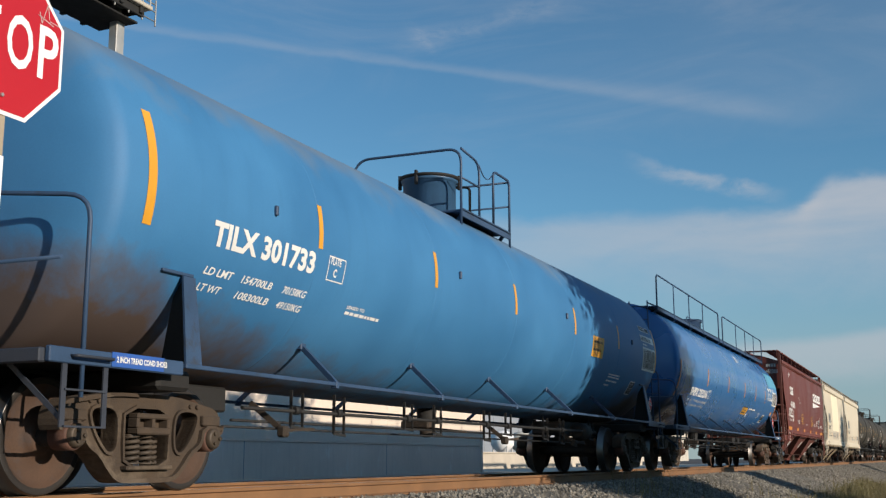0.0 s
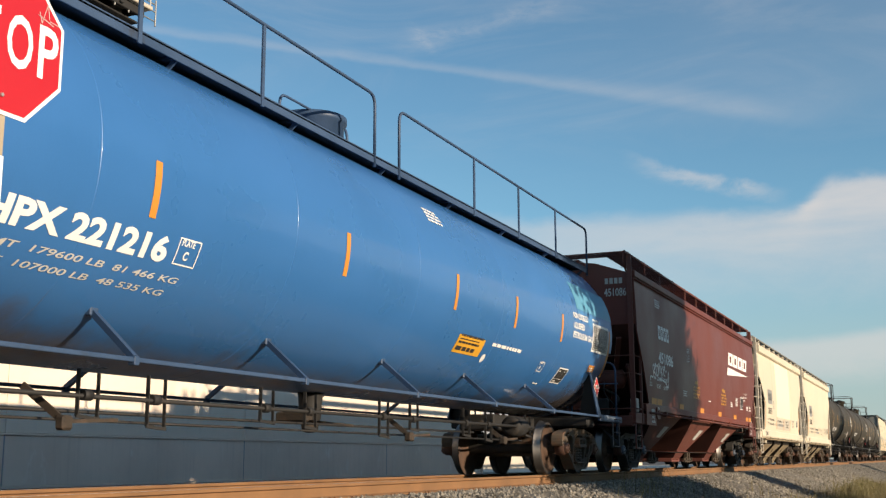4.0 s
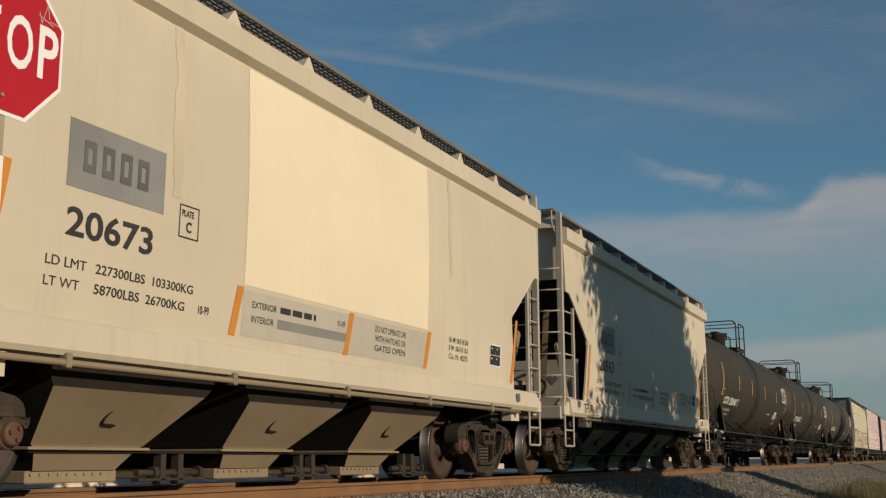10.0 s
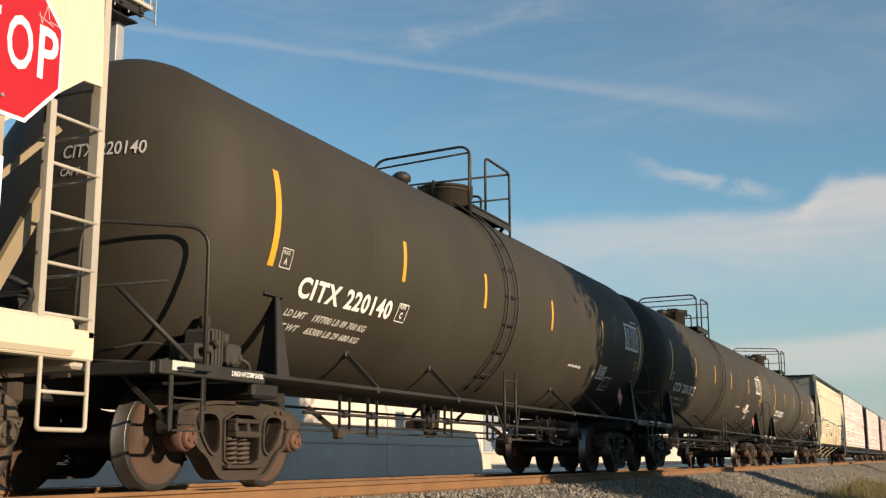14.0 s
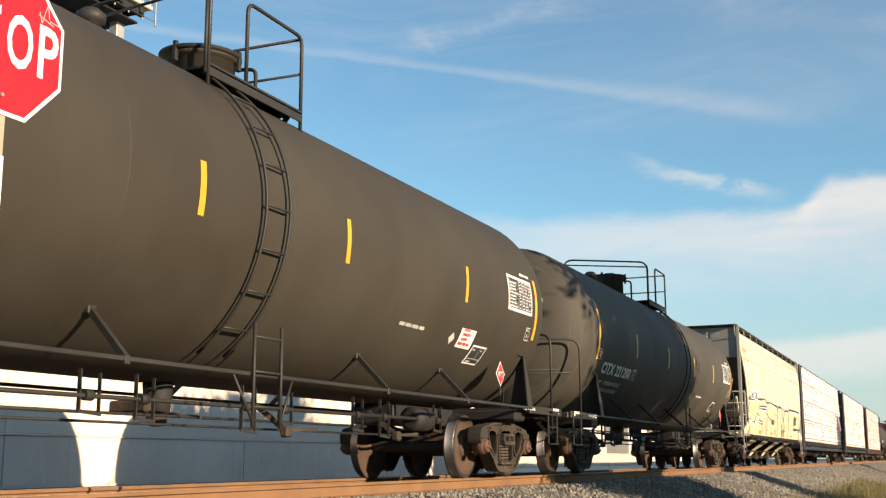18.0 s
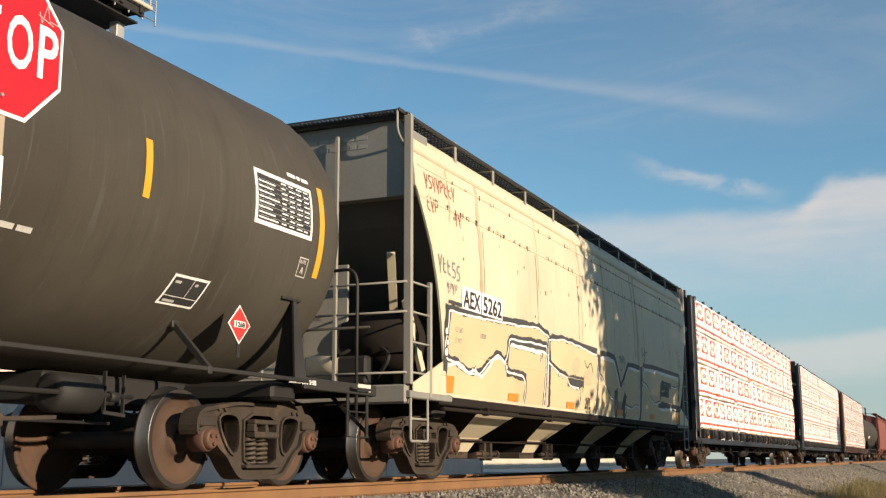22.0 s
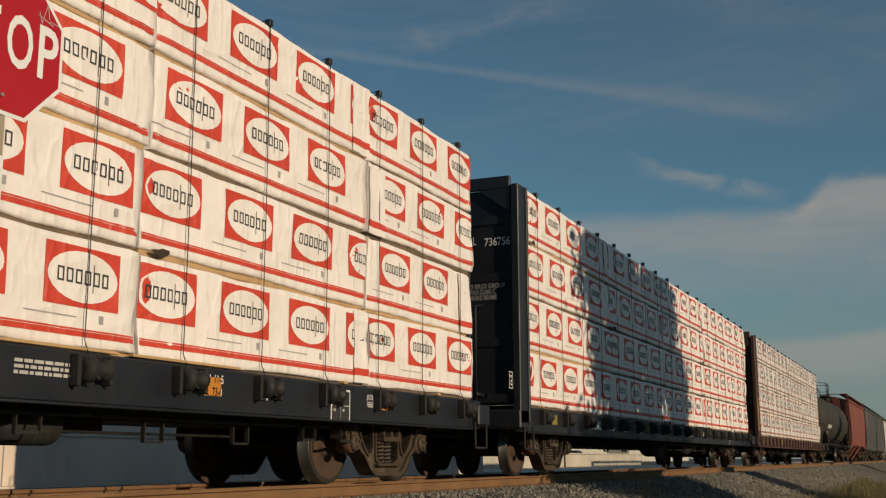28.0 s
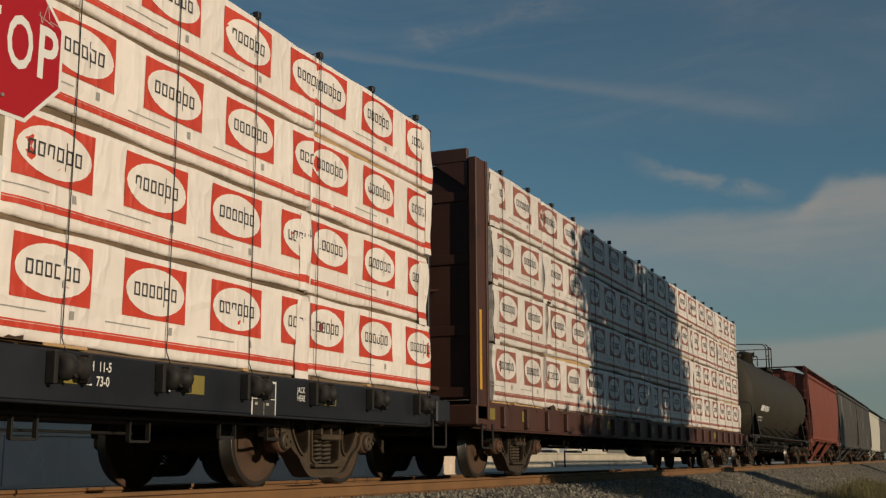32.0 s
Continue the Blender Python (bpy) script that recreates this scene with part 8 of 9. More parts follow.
def train_black():
    for n, (cu, hoop, plat, dome) in enumerate(((99.86, -0.85, (-0.7, 1.0), 0.6), (117.17, -0.62, (-0.71, 1.02), 0.5), (134.92, 0.62, (-0.45, 1.40), -0.53))):
        car, s = tank_car("weathered dull black tank car with yellow reflector stripes", cu, 6.95, 8.6, 1.57, 2.60, TANK_BLACK2 if n == 2 else TANK_BLACK, TRIM_BLACK, {"head": 0.8, "dome_y": dome, "dome_r": 0.38, "dome_h": 0.46, "plat": plat, "hoop": hoop, "loop": 1.08, "step": 0, "trucks": ((-6.78, 6.9), (-6.8, 7.02), (-6.70, 6.92))[n], "rail": (0.64, 2.27) if n < 2 else (0.66, 2.33), "rail_far": 0.42}, "brown", "dome", ((-4.7, -2.4, 2.65, 4.7), (-4.6, -2.28, 2.24, 4.6), (-4.4, -2.1, 0.5, 3.1, 5.5))[n])
        tank_reflectors(s, ((-4.2, -1.6, 1.35, 4.33), (-4.2, -1.53, 1.1, 4.41), (-4.1, -1.12, 1.81, 4.44))[n], 2.32, 2.80, YELLOW)
        tank_reflectors(s, (-6.92 if n == 2 else -7.0, 7.21), 2.08, 3.02, YELLOW, 0.10)
        s.text("CITX", -6.38, 1.88, 0.215, WHITE, 0.95, 0.010, -0.05, w=0.86, spacing=1.12)
        s.text(("220140", "220137", "221200")[n], -5.40, 1.88, 0.215, WHITE, 0.92, 0.010, -0.05, w=1.10, spacing=1.1)
        s.box_mark(-4.15, -3.89, 1.87, 2.10, "C")
        s.box_mark(-6.85, -6.65, 2.09, 2.29, "A", DIM_WHITE)
        for k, (tx, z) in enumerate(((("197700 LB 89 700 KG", "197900 LB 89 750 KG", "197600 LB 89 650 KG")[n], 1.69), (("65300 LB 29 600 KG", "65100 LB 29 550 KG", "65400 LB 29 650 KG")[n], 1.565))):
            s.text(("LD LMT", "LT WT")[k], -6.42, z, 0.078, DIM_WHITE, 0.85, 0.004, 0.2, w=0.42)
            s.text(tx, -5.86, z, 0.078, DIM_WHITE, 0.78, 0.004, 0.2, w=1.18)
        s.bars(2.7, 1.85, 0.8, 1, 0.045, DIM_WHITE, seed=5)
        if n < 2:
            s.rect(4.52, 5.02, 1.75, 2.03, WHITE, "notice", "white notice with red print", 0.003)
            for k, tx in enumerate(("24-HOUR", "EMERGENCY", "NUMBER")):
                o = s.text(tx, 4.60, 1.965 - 0.06 * k, 0.042, RED, 0.9, 0.002)
                o.location.x = 0.003
            o = s.bars(4.56, 1.785, 0.4, 1, 0.04, RED, seed=6)
            o.location.x = 0.003
            s.put("round_decal", disc(0.09, 4), 4.30, 1.84, DIM_WHITE, "small diamond decal", 0.004)
        s.panel(5.06, 5.56, 1.58, 1.88, 1, 2, skew=0.05)
        s.panel(5.98, 7.02, 2.42, 2.95, 9, 5)
        s.bars(6.6, 3.0, 0.5, 1, 0.04, seed=8)
        s.diamond(6.0, 1.48, 0.18, "1268")
        s.box_mark(6.86, 7.03, 2.05, 2.25, "A", DIM_WHITE)
        for sg in (-1, 1):
            tx = glyph_mesh("2 INCH HF COMP SHOES", 0.045, 0.75, 0.002)
            q = M()
            y0 = sg * 7.55 - (0.05 if sg < 0 else 0.8)
            q.v = [(1.505, y0 + v[0], 1.0 + v[1]) for v in tx.v]
            q.f, q.mi, q.sm = tx.f, tx.mi, tx.sm
            part("lettering", q, WHITE, car, "painted lettering")
            # pale strip on the edge, painted for the sunlit top of the platform
            part("platform_patch", M().box(1.501, 1.506, sg * 8.3 - 0.15, sg * 8.3 + 0.15, 0.99, 1.07), GREYWHITE, car)
        for k, (tx, sz) in enumerate((("CITX " + ("220140", "220137", "221200")[n], 0.13), ("CAPY", 0.075))):
            s.head_text(tx, 0.02, 2.98 - 0.17 * k, sz, 8.25, 0.8, DIM_WHITE)
        # control valve and pipes on the near platform
        if n == 2:
            continue
        v = M().cbox(1.05, 1.35, -7.72, -7.5, 1.06, 1.42, 0.03).cbox(1.12, 1.40, -7.5, -7.28, 1.1, 1.30, 0.03).cbox(1.0, 1.30, -7.86, -7.72, 1.12, 1.28, 0.02).lathe([(1.42, 0.05), (1.54, 0.05)], "z", 8, (1.2, -7.6, 0)).lathe([(1.30, 0.045), (1.40, 0.045)], "z", 8, (1.26, -7.38, 0)).tube(rod([(1.2, -7.7, 1.2), (0.9, -7.95, 1.10), (0.4, -8.2, 1.13)], 0.1), 0.022, 6).tube(rod([(1.3, -7.3, 1.2), (1.35, -7.1, 1.15), (1.3, -7.0, 1.0)], 0.06), 0.018, 6).tube(rod([(1.15, -7.75, 1.25), (0.8, -7.9, 1.3), (0.3, -8.1, 1.2)], 0.1), 0.014, 6)
        for a, c in ((-7.80, 1.30), (-7.68, 1.36), (-7.44, 1.22), (-7.33, 1.26)):
            v.lathe([(1.34, 0.035), (1.41, 0.035), (1.42, 0.02)], "x", 8, (0, a, c - 0.08))
        for k in range(4):
            v.cbox(1.35, 1.362, -7.71 + 0.05 * k, -7.69 + 0.05 * k, 1.1, 1.4, 0.003)
        part("control_valve", v, TRUCK_GREY, car, "brake control valve")
        part("platform_brace", M().tube([(1.35, -7.9, 1.06), (0.9, -8.45, 1.72)], 0.025, 6), TRIM_BLACK, car)


def train_graffiti():
    car, s = hopper_car("dirty cream covered hopper car covered in graffiti", 152.32, 6.6, 7.9, DIRTY_CREAM, WORN_GREY, "brown", (1.05, 3.5, 4.05, 4.36, 4.475), 4, 0.10, 0.95, 1.60, DIRTY_CREAM, "bars", 0, (0.94, 1.05), walk_paint=TRIM_BLACK, sill_paint=GRIME_SHADE, drive=BAY_TAN, open_end=True, end_paint=END_GREY, corner_top=1.07, slope_paint=END_DARK, round_top=True, gate_paint=TRUCK_DARK,
                        edge=((3.56, 0.0), (3.51, 0.05), (3.22, 0.20), (2.85, 0.40), (2.35, 0.59), (1.55, 0.84), (1.05, 0.95)),
                        bay_at=(0.95, 0.55, 1.45, 0.85, [(-5.54, -3.94, -4.97, -4.12), (-2.6, -1.05, -1.98, -1.12), (0.35, 1.9, 1.08, 1.95), (3.3, 4.88, 4.0, 4.85)]))
    # closed hood over each end, with a lettered panel low on the end that faces down the line
    for sg in (-1, 1):
        pts = ((-1.46, 3.44), (-1.46, 4.30), (-1.24, 4.45), (1.24, 4.45), (1.46, 4.30), (1.46, 3.44))
        ya, yb = sg * 7.93, sg * 7.35
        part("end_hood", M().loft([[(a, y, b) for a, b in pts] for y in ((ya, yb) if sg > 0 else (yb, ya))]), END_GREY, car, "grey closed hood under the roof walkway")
        part("hood_lip", M().cbox(-1.5, 1.5, min(sg * 7.93, sg * 7.99), max(sg * 7.93, sg * 7.99), 4.40, 4.475, 0.01), TRIM_BLACK, car)
        part("end_panel", M().cbox(-1.2, 0.42, min(sg * 7.5, sg * 7.46), max(sg * 7.5, sg * 7.46), 1.1, 2.72, 0.01), WORN_GREY, car, "grey lettered end panel")
        part("end_bulge", M().lathe([(-0.62, 0.05), (-0.5, 0.34), (0.35, 0.40), (0.5, 0.1)], "x", 20, (0.85, sg * 7.25, 1.75)), GRIME_SHADE, car, "grimy air tank behind the ladder")
    for k, tx in enumerate(("SPRINGS", "HAZARD BAR", "HI COUP SHE", "MODEL", "HANDBRAKE")):
        g = glyph_mesh(tx, 0.075, 0.8, 0.001)
        g.v = [(-0.45 + v[0], -7.506, 2.52 - 0.125 * k + v[1]) for v in g.v]
        part("end_lettering", g, INKSOFT, car, "painted lettering")
    # a broad sprayed piece along the lower side: tan field, letters edged white over dark
    rg = random.Random(5)
    top = [(-6.96, 2.13), (-6.07, 2.14), (-5.1, 2.17), (-4.3, 2.21), (-3.5, 2.26), (-3.04, 2.19), (-2.9, 2.15), (-2.25, 2.22), (-1.2, 2.19), (-0.04, 2.17)]
    for pts in (top + [(-0.12, 1.09), (-6.96, 1.09)], [(0.1, 2.18), (0.94, 2.19), (1.45, 1.64), (2.11, 2.1), (3.3, 2.16), (3.1, 1.09), (0.0, 1.09)], [(3.5, 2.18), (6.95, 2.22), (6.95, 1.09), (3.3, 1.09)]):
        poly_patch(s, pts, TAN, "sprayed_field", "tan sprayed letter field", 0.003)
    letters = [[(-6.96, 2.13)] + top[1:6] + [(-2.97, 2.16)], [(-2.95, 2.12), (-2.25, 2.2), (-1.2, 2.17), (-0.24, 2.11)],
               [(-6.96, 2.13), (-6.99, 1.88), (-7.06, 1.69), (-6.98, 1.51), (-6.68, 1.49), (-6.26, 1.38), (-5.8, 1.41), (-5.58, 1.55), (-5.22, 1.71), (-4.95, 1.62), (-4.84, 1.68), (-4.76, 1.97), (-4.25, 1.99), (-3.07, 2.02), (-3.05, 1.08)],
               [(-4.72, 1.88), (-3.94, 1.89), (-3.5, 1.87), (-3.3, 1.88), (-3.33, 1.72)], [(-4.86, 1.52), (-4.5, 1.49), (-4.11, 1.49), (-3.97, 1.38), (-3.95, 1.24), (-4.0, 1.06)],
               [(-2.97, 2.14), (-2.97, 1.77), (-2.53, 1.67), (-1.95, 1.60), (-1.8, 1.48), (-1.26, 1.47), (-1.17, 1.32), (-1.17, 1.12)]]

    def jag(line, q, seed):
        r2 = random.Random(seed)
        out = [line[0]]
        for p, w in zip(line, line[1:]):
            m = max(1, int(math.hypot(w[0] - p[0], w[1] - p[1]) / 0.13))
            out += [(p[0] + (w[0] - p[0]) * i / m + r2.uniform(-q, q) * (i < m), p[1] + (w[1] - p[1]) * i / m + r2.uniform(-q, q) * (i < m)) for i in range(1, m + 1)]
        return out

    def sprayed(line, dark, up, k):
        # dark line with a white one along its inner side
        line = jag(line, 0.012, k)
        stroke(s, [[(q[0] + 0.01, q[1] + up) for q in line]], dark, SPRAY_DARK, "sprayed_shadow", "dark sprayed line", 0.0045, 0.008, 40 + k)
        stroke(s, [line], 0.032, WHITE, "sprayed_outline", "white sprayed outline", 0.0075, 0.007, 70 + k)

    for k, line in enumerate(letters):
        sprayed(line, 0.10, 0.028, k)
    lines = [[(-0.22, 2.09), (-0.13, 1.77), (-0.17, 1.39), (-0.2, 1.05)], [(0.01, 1.79), (0.03, 2.09), (0.46, 2.14), (0.96, 2.1), (1.32, 1.74)], [(1.63, 1.63), (2.02, 2.05), (2.91, 2.04), (2.96, 1.09)],
             [(3.22, 1.74), (3.3, 2.13), (4.49, 2.15), (6.6, 2.14)], [(0.01, 1.77), (0.19, 1.72), (0.36, 1.62), (0.58, 1.5), (0.81, 1.39), (1.04, 1.38), (1.05, 1.07)], [(1.97, 1.03), (1.94, 1.3), (2.19, 1.27), (2.45, 1.24), (2.66, 1.33), (2.96, 1.31)],
             [(3.17, 1.83), (3.44, 1.8), (3.8, 1.7), (4.02, 1.52), (4.41, 1.42), (4.81, 1.49)], [(5.93, 1.88), (6.49, 1.88), (6.7, 1.93)], [(4.78, 1.36), (6.58, 1.39)]]
    for k, line in enumerate(lines):
        sprayed(line, 0.06, 0.012, 20 + k)
    thick = (([(-0.1, 2.14), (-0.12, 1.58), (-0.11, 1.06)], 0.15), ([(0.0, 2.16), (0.46, 2.2), (1.0, 2.17), (1.5, 1.66), (1.99, 2.11), (2.96, 2.12)], 0.095), ([(3.08, 2.14), (3.12, 1.63), (3.2, 1.06)], 0.17),
             ([(3.2, 2.19), (4.04, 2.22), (6.79, 2.2)], 0.075), ([(1.16, 1.57), (1.24, 1.3), (1.36, 1.08)], 0.24), ([(1.9, 1.52), (1.74, 1.25), (2.0, 1.08)], 0.22), ([(6.8, 2.16), (6.73, 1.57)], 0.15), ([(4.98, 1.93), (4.87, 1.56)], 0.15),
             ([(-7.02, 2.2), (-7.05, 1.9), (-7.0, 1.5), (-6.98, 1.10)], 0.12), ([(-4.80, 1.97), (-4.04, 1.97), (-2.95, 1.97)], 0.10), ([(-4.80, 1.97), (-4.80, 1.50)], 0.09), ([(-4.8, 1.50), (-3.96, 1.47)], 0.12), ([(-2.98, 2.2), (-2.9, 1.7), (-2.8, 1.08)], 0.15),
             ([(-1.77, 1.57), (-0.98, 1.58)], 0.2), ([(4.94, 1.92), (5.9, 1.9)], 0.15), ([(4.93, 1.43), (7.05, 1.42)], 0.17), ([(-7.0, 2.24), (-5.1, 2.24), (-4.08, 2.29), (-3.0, 2.24)], 0.06), ([(-2.84, 2.22), (-0.2, 2.21)], 0.06))
    for k, (line, w) in enumerate(thick):
        stroke(s, [jag(line, 0.005, 60 + k)], w, SPRAY_DARK, "sprayed_bar", "thick dark sprayed bar", 0.006, 0.004, 160 + k)
    # faded pink, grey and brown shapes inside the first letters
    for pts, mt in (([(-1.72, 1.75), (-1.6, 1.95), (-1.35, 2.0), (-1.2, 1.85), (-1.3, 1.72), (-1.55, 1.68)], SPRAY_PINK), ([(-1.1, 1.52), (-0.5, 1.55), (-0.45, 1.78), (-0.7, 1.85), (-1.05, 1.7)], SPRAY_PINK), ([(-1.0, 1.22), (-0.6, 1.2), (-0.4, 1.38), (-0.8, 1.42)], SPRAY_PINK), ([(1.1, 1.12), (1.75, 1.12), (1.85, 1.4), (1.5, 1.36), (1.15, 1.4)], SPRAY_SOFT)):
        poly_patch(s, pts, mt, "sprayed_shape", "faded sprayed shape", 0.0036)
    for y0, y1, z0, z1 in ((-4.76, -4.1, 1.93, 2.0), (-1.9, -1.16, 1.46, 1.64), (4.75, 5.98, 1.38, 1.46), (4.85, 5.75, 1.63, 1.91)):
        s.rect(y0, y1, z0, z1, SPRAY_DARK, "sprayed_bar", "dark sprayed bar", 0.0034)
    stroke(s, [[(1.28, 2.18), (1.42, 2.26), (1.5, 2.14), (1.58, 2.25), (1.72, 2.16)], [(1.4, 2.02), (1.5, 1.94), (1.58, 2.02)], [(-1.0, 1.98), (-0.8, 1.8), (-0.6, 1.98), (-0.45, 1.78)]], 0.02, SPRAY_DARK, "scrawl", "thin dark scrawl", wob=0.02, seed=12)
    for yy, zz, r in ((-7.03, 1.86, 0.06), (-6.98, 1.72, 0.05), (-7.0, 1.6, 0.07), (-6.1, 1.43, 0.04), (-6.0, 1.46, 0.035), (-4.83, 1.56, 0.045), (3.23, 1.70, 0.08), (6.7, 1.8, 0.05), (-2.4, 1.62, 0.04), (-2.2, 1.6, 0.035)):
        s.put("sprayed_bubble", disc(r), yy, zz, SPRAY_DARK, "", 0.0085)
        s.put("sprayed_bubble", disc(r * 0.72), yy, zz, WHITE, "", 0.0105)
    for k, line in enumerate(([(-6.93, 1.44), (-6.62, 1.49), (-6.4, 1.44), (-6.24, 1.38), (-6.02, 1.44), (-5.76, 1.36), (-5.54, 1.49), (-5.35, 1.64), (-5.13, 1.68), (-4.87, 1.60)], [(-4.7, 1.9), (-4.04, 1.9), (-3.1, 1.9)], [(-3.0, 1.9), (-2.88, 1.1)], [(2.08, 2.04), (2.95, 2.03), (3.02, 1.6), (3.1, 1.1)], [(3.3, 2.1), (5.0, 2.12), (6.68, 2.1)], [(4.96, 1.33), (6.1, 1.36), (6.19, 1.05)], [(0.1, 2.08), (0.95, 2.08), (1.42, 1.6)])):
        stroke(s, [jag(line, 0.012, 300 + k)], 0.045, WHITE, "sprayed_outline", "white sprayed outline", 0.0095, 0.008, 310 + k)
    s.text("21L", -0.82, 1.14, 0.19, SPRAY_DARK, 0.9, 0.014)
    s.rect(-6.57, -5.90, 2.20, 2.50, SIGN_WHITE, "number_patch", "white patch with black lettering", 0.009)
    s.rect(-5.87, -5.08, 2.20, 2.50, SIGN_WHITE, "number_patch", "white patch with black lettering", 0.009)
    for tx, yy, wd in (("AEX", -6.53, 0.60), ("5262", -5.82, 0.70)):
        o = s.text(tx, yy, 2.235, 0.23, INK, 0.85, 0.007, w=wd)
        o.location.x = 0.009
    for yy, h in ((-7.12, 0.21), (-4.67, 0.11), (-1.88, 0.11), (1.32, 0.11), (4.0, 0.11), (6.65, 0.2)):
        s.rect(yy, yy + 0.43, 1.10, 1.10 + h, ORANGE, "reflector", "orange reflective patch", 0.012)
    s.text("LD LMT", -6.75, 1.88, 0.07, GREY_MARK, 0.8, 0.001)
    s.text("138000", -5.9, 1.88, 0.07, GREY_MARK, 0.8, 0.001)
    s.text("LT WT", -6.75, 1.74, 0.07, GREY_MARK, 0.8, 0.001)
    s.panel(5.15, 5.7, 1.66, 1.98, 2, 2)
    # red and dark scrawls
    def letters_of(y, z, size, n, mt, seed, rise=0.0, label="sprayed scrawl"):
        """A row of n loose sprayed letter-like shapes that spell nothing."""
        r3 = random.Random(seed)
        for k in range(n):
            y0, z0 = y + k * size * 0.72, z + k * rise
            kind = r3.randrange(4)
            ln = ([[(0, 0), (0.05, 1), (0.5, 0.95), (0.45, 0.5), (0.05, 0.45)]], [[(0.05, 1), (0, 0.1), (0.5, 0.0)], [(0.02, 0.55), (0.4, 0.6)]], [[(0.5, 0.9), (0.1, 0.95), (0.05, 0.5), (0.45, 0.45), (0.5, 0.05), (0.0, 0.0)]], [[(0, 1), (0.25, 0.1), (0.5, 1.0)], [(0.25, 0.5), (0.27, -0.15)]])[kind]
            stroke(s, [[(y0 + p * size, z0 + q * size) for p, q in l2] for l2 in ln], size * 0.13, mt, "scrawl", label, wob=size * 0.05, seed=seed + k)

    letters_of(-7.62, 3.62, 0.17, 8, SCRAWL_RED, 81, 0.0, "faded red sprayed scrawl")
    letters_of(-7.6, 3.32, 0.17, 3, SCRAWL_RED, 95, 0.0, "faded red sprayed scrawl")
    letters_of(-6.72, 3.30, 0.16, 2, SCRAWL_RED, 99, 0.0, "faded red sprayed scrawl")
    letters_of(-7.32, 2.60, 0.20, 5, GREY_MARK, 61, -0.012, "grey sprayed scrawl")
    letters_of(-7.05, 2.36, 0.12, 4, GREY_MARK, 64, 0.0, "grey sprayed scrawl")
    letters_of(1.36, 2.05, 0.15, 4, INKSOFT, 67, 0.0, "dark sprayed scrawl")
    letters_of(7.1, 3.3, 0.2, 2, SCRAWL_RED, 71, 0.0, "faded red sprayed scrawl")
    for k in range(3):
        letters_of(6.55 + 0.05 * k, 2.66 - 0.16 * k, 0.12, 4 + k, GREY_MARK, 72 + 7 * k, 0.0, "grey sprayed writing")
    stroke(s, [[(3.05, 2.5), (3.2, 2.55), (3.15, 2.35), (3.3, 2.45), (3.4, 2.55), (3.42, 2.38), (3.5, 2.5), (3.6, 2.48)], [(3.25, 2.25), (3.35, 2.2), (3.4, 2.3), (3.3, 2.32)]], 0.022, INKSOFT, "scrawl", "dark sprayed scrawl", wob=0.02, seed=9)
    for k, (yy, zl, w) in enumerate(((-5.88, 2.3, 0.12), (2.85, 2.2, 0.16), (-1.1, 2.25, 0.05), (0.41, 2.3, 0.10), (2.6, 2.3, 0.08), (-3.4, 2.9, 0.03), (5.2, 2.7, 0.05), (-6.9, 3.3, 0.05), (1.9, 3.0, 0.03))):
        stroke(s, [[(yy + rg.uniform(-0.03, 0.03), zl + (4.03 - zl) * i / 9) for i in range(10)]], w, DIRT_RUN, "dirt_run", "brown dirt run down the side", 0.0022, 0.004, 90 + k)
    for yy in (-5.75, -3.5, -1.31, 1.03, 3.39, 5.84):
        stroke(s, [[(yy, 2.22 + 0.2 * i) for i in range(7)]], 0.012, RUST_DARK, "panel_joint", "thin dark vertical joint", 0.003)
    # riveted seam that runs the whole side
    for x in (1, -1):
        for z in (3.45, 3.85):
            xx = s.k["prof"](z)
            part("side_seam", M().tube([(x * (xx - 0.004), -7.8, z), (x * (xx - 0.004), 7.8, z)], 0.014, 6), DIRTY_CREAM, car)
    for x in (1, -1):
        xx = s.k["prof"](1.62)
        part("side_fold", M().tube([(x * (xx - 0.006), -6.9, 1.62), (x * (xx - 0.006), 6.9, 1.60)], 0.013, 6), TAN, car, "horizontal crease in the side sheet")
    dots = M()
    for i in range(170):
        z = rg.choice((3.45, 3.455, 3.465, 3.85, rg.uniform(1.9, 3.9)))
        yy = rg.uniform(-7.0, 7.3)
        k = len(dots.v)
        a, b = rg.uniform(0.006, 0.018), rg.uniform(0.01, 0.04)
        xx = s.k["prof"](z) + (0.011 if z in (3.45, 3.455, 3.465, 3.85) else 0.004)
        dots.v += [(xx, yy - a, z - b), (xx, yy + a, z - b), (xx, yy + a, z + b), (xx, yy - a, z + b)]
        dots.face([k, k + 1, k + 2, k + 3])
    tagged(part("rust_speckle", dots, RUST_DARK, car, "small rust spots"), kind="stuff")
    for x in (1, -1):
        g = M().plate([(-7.93, 1.06), (-6.95, 1.06), (-6.98, 1.50), (-7.93, 1.16)], x * 1.535 - 0.008, x * 1.535 + 0.008)
        part("corner_gusset", g, DIRTY_CREAM, car)
        g = M().plate([(7.93, 1.06), (6.95, 1.06), (6.98, 1.50), (7.93, 1.16)], x * 1.535 - 0.008, x * 1.535 + 0.008)
        part("corner_gusset", g, DIRTY_CREAM, car)
    end_writing(car, 7.93, 0.9, 4.2, 2, GREY_MARK, 0.9)


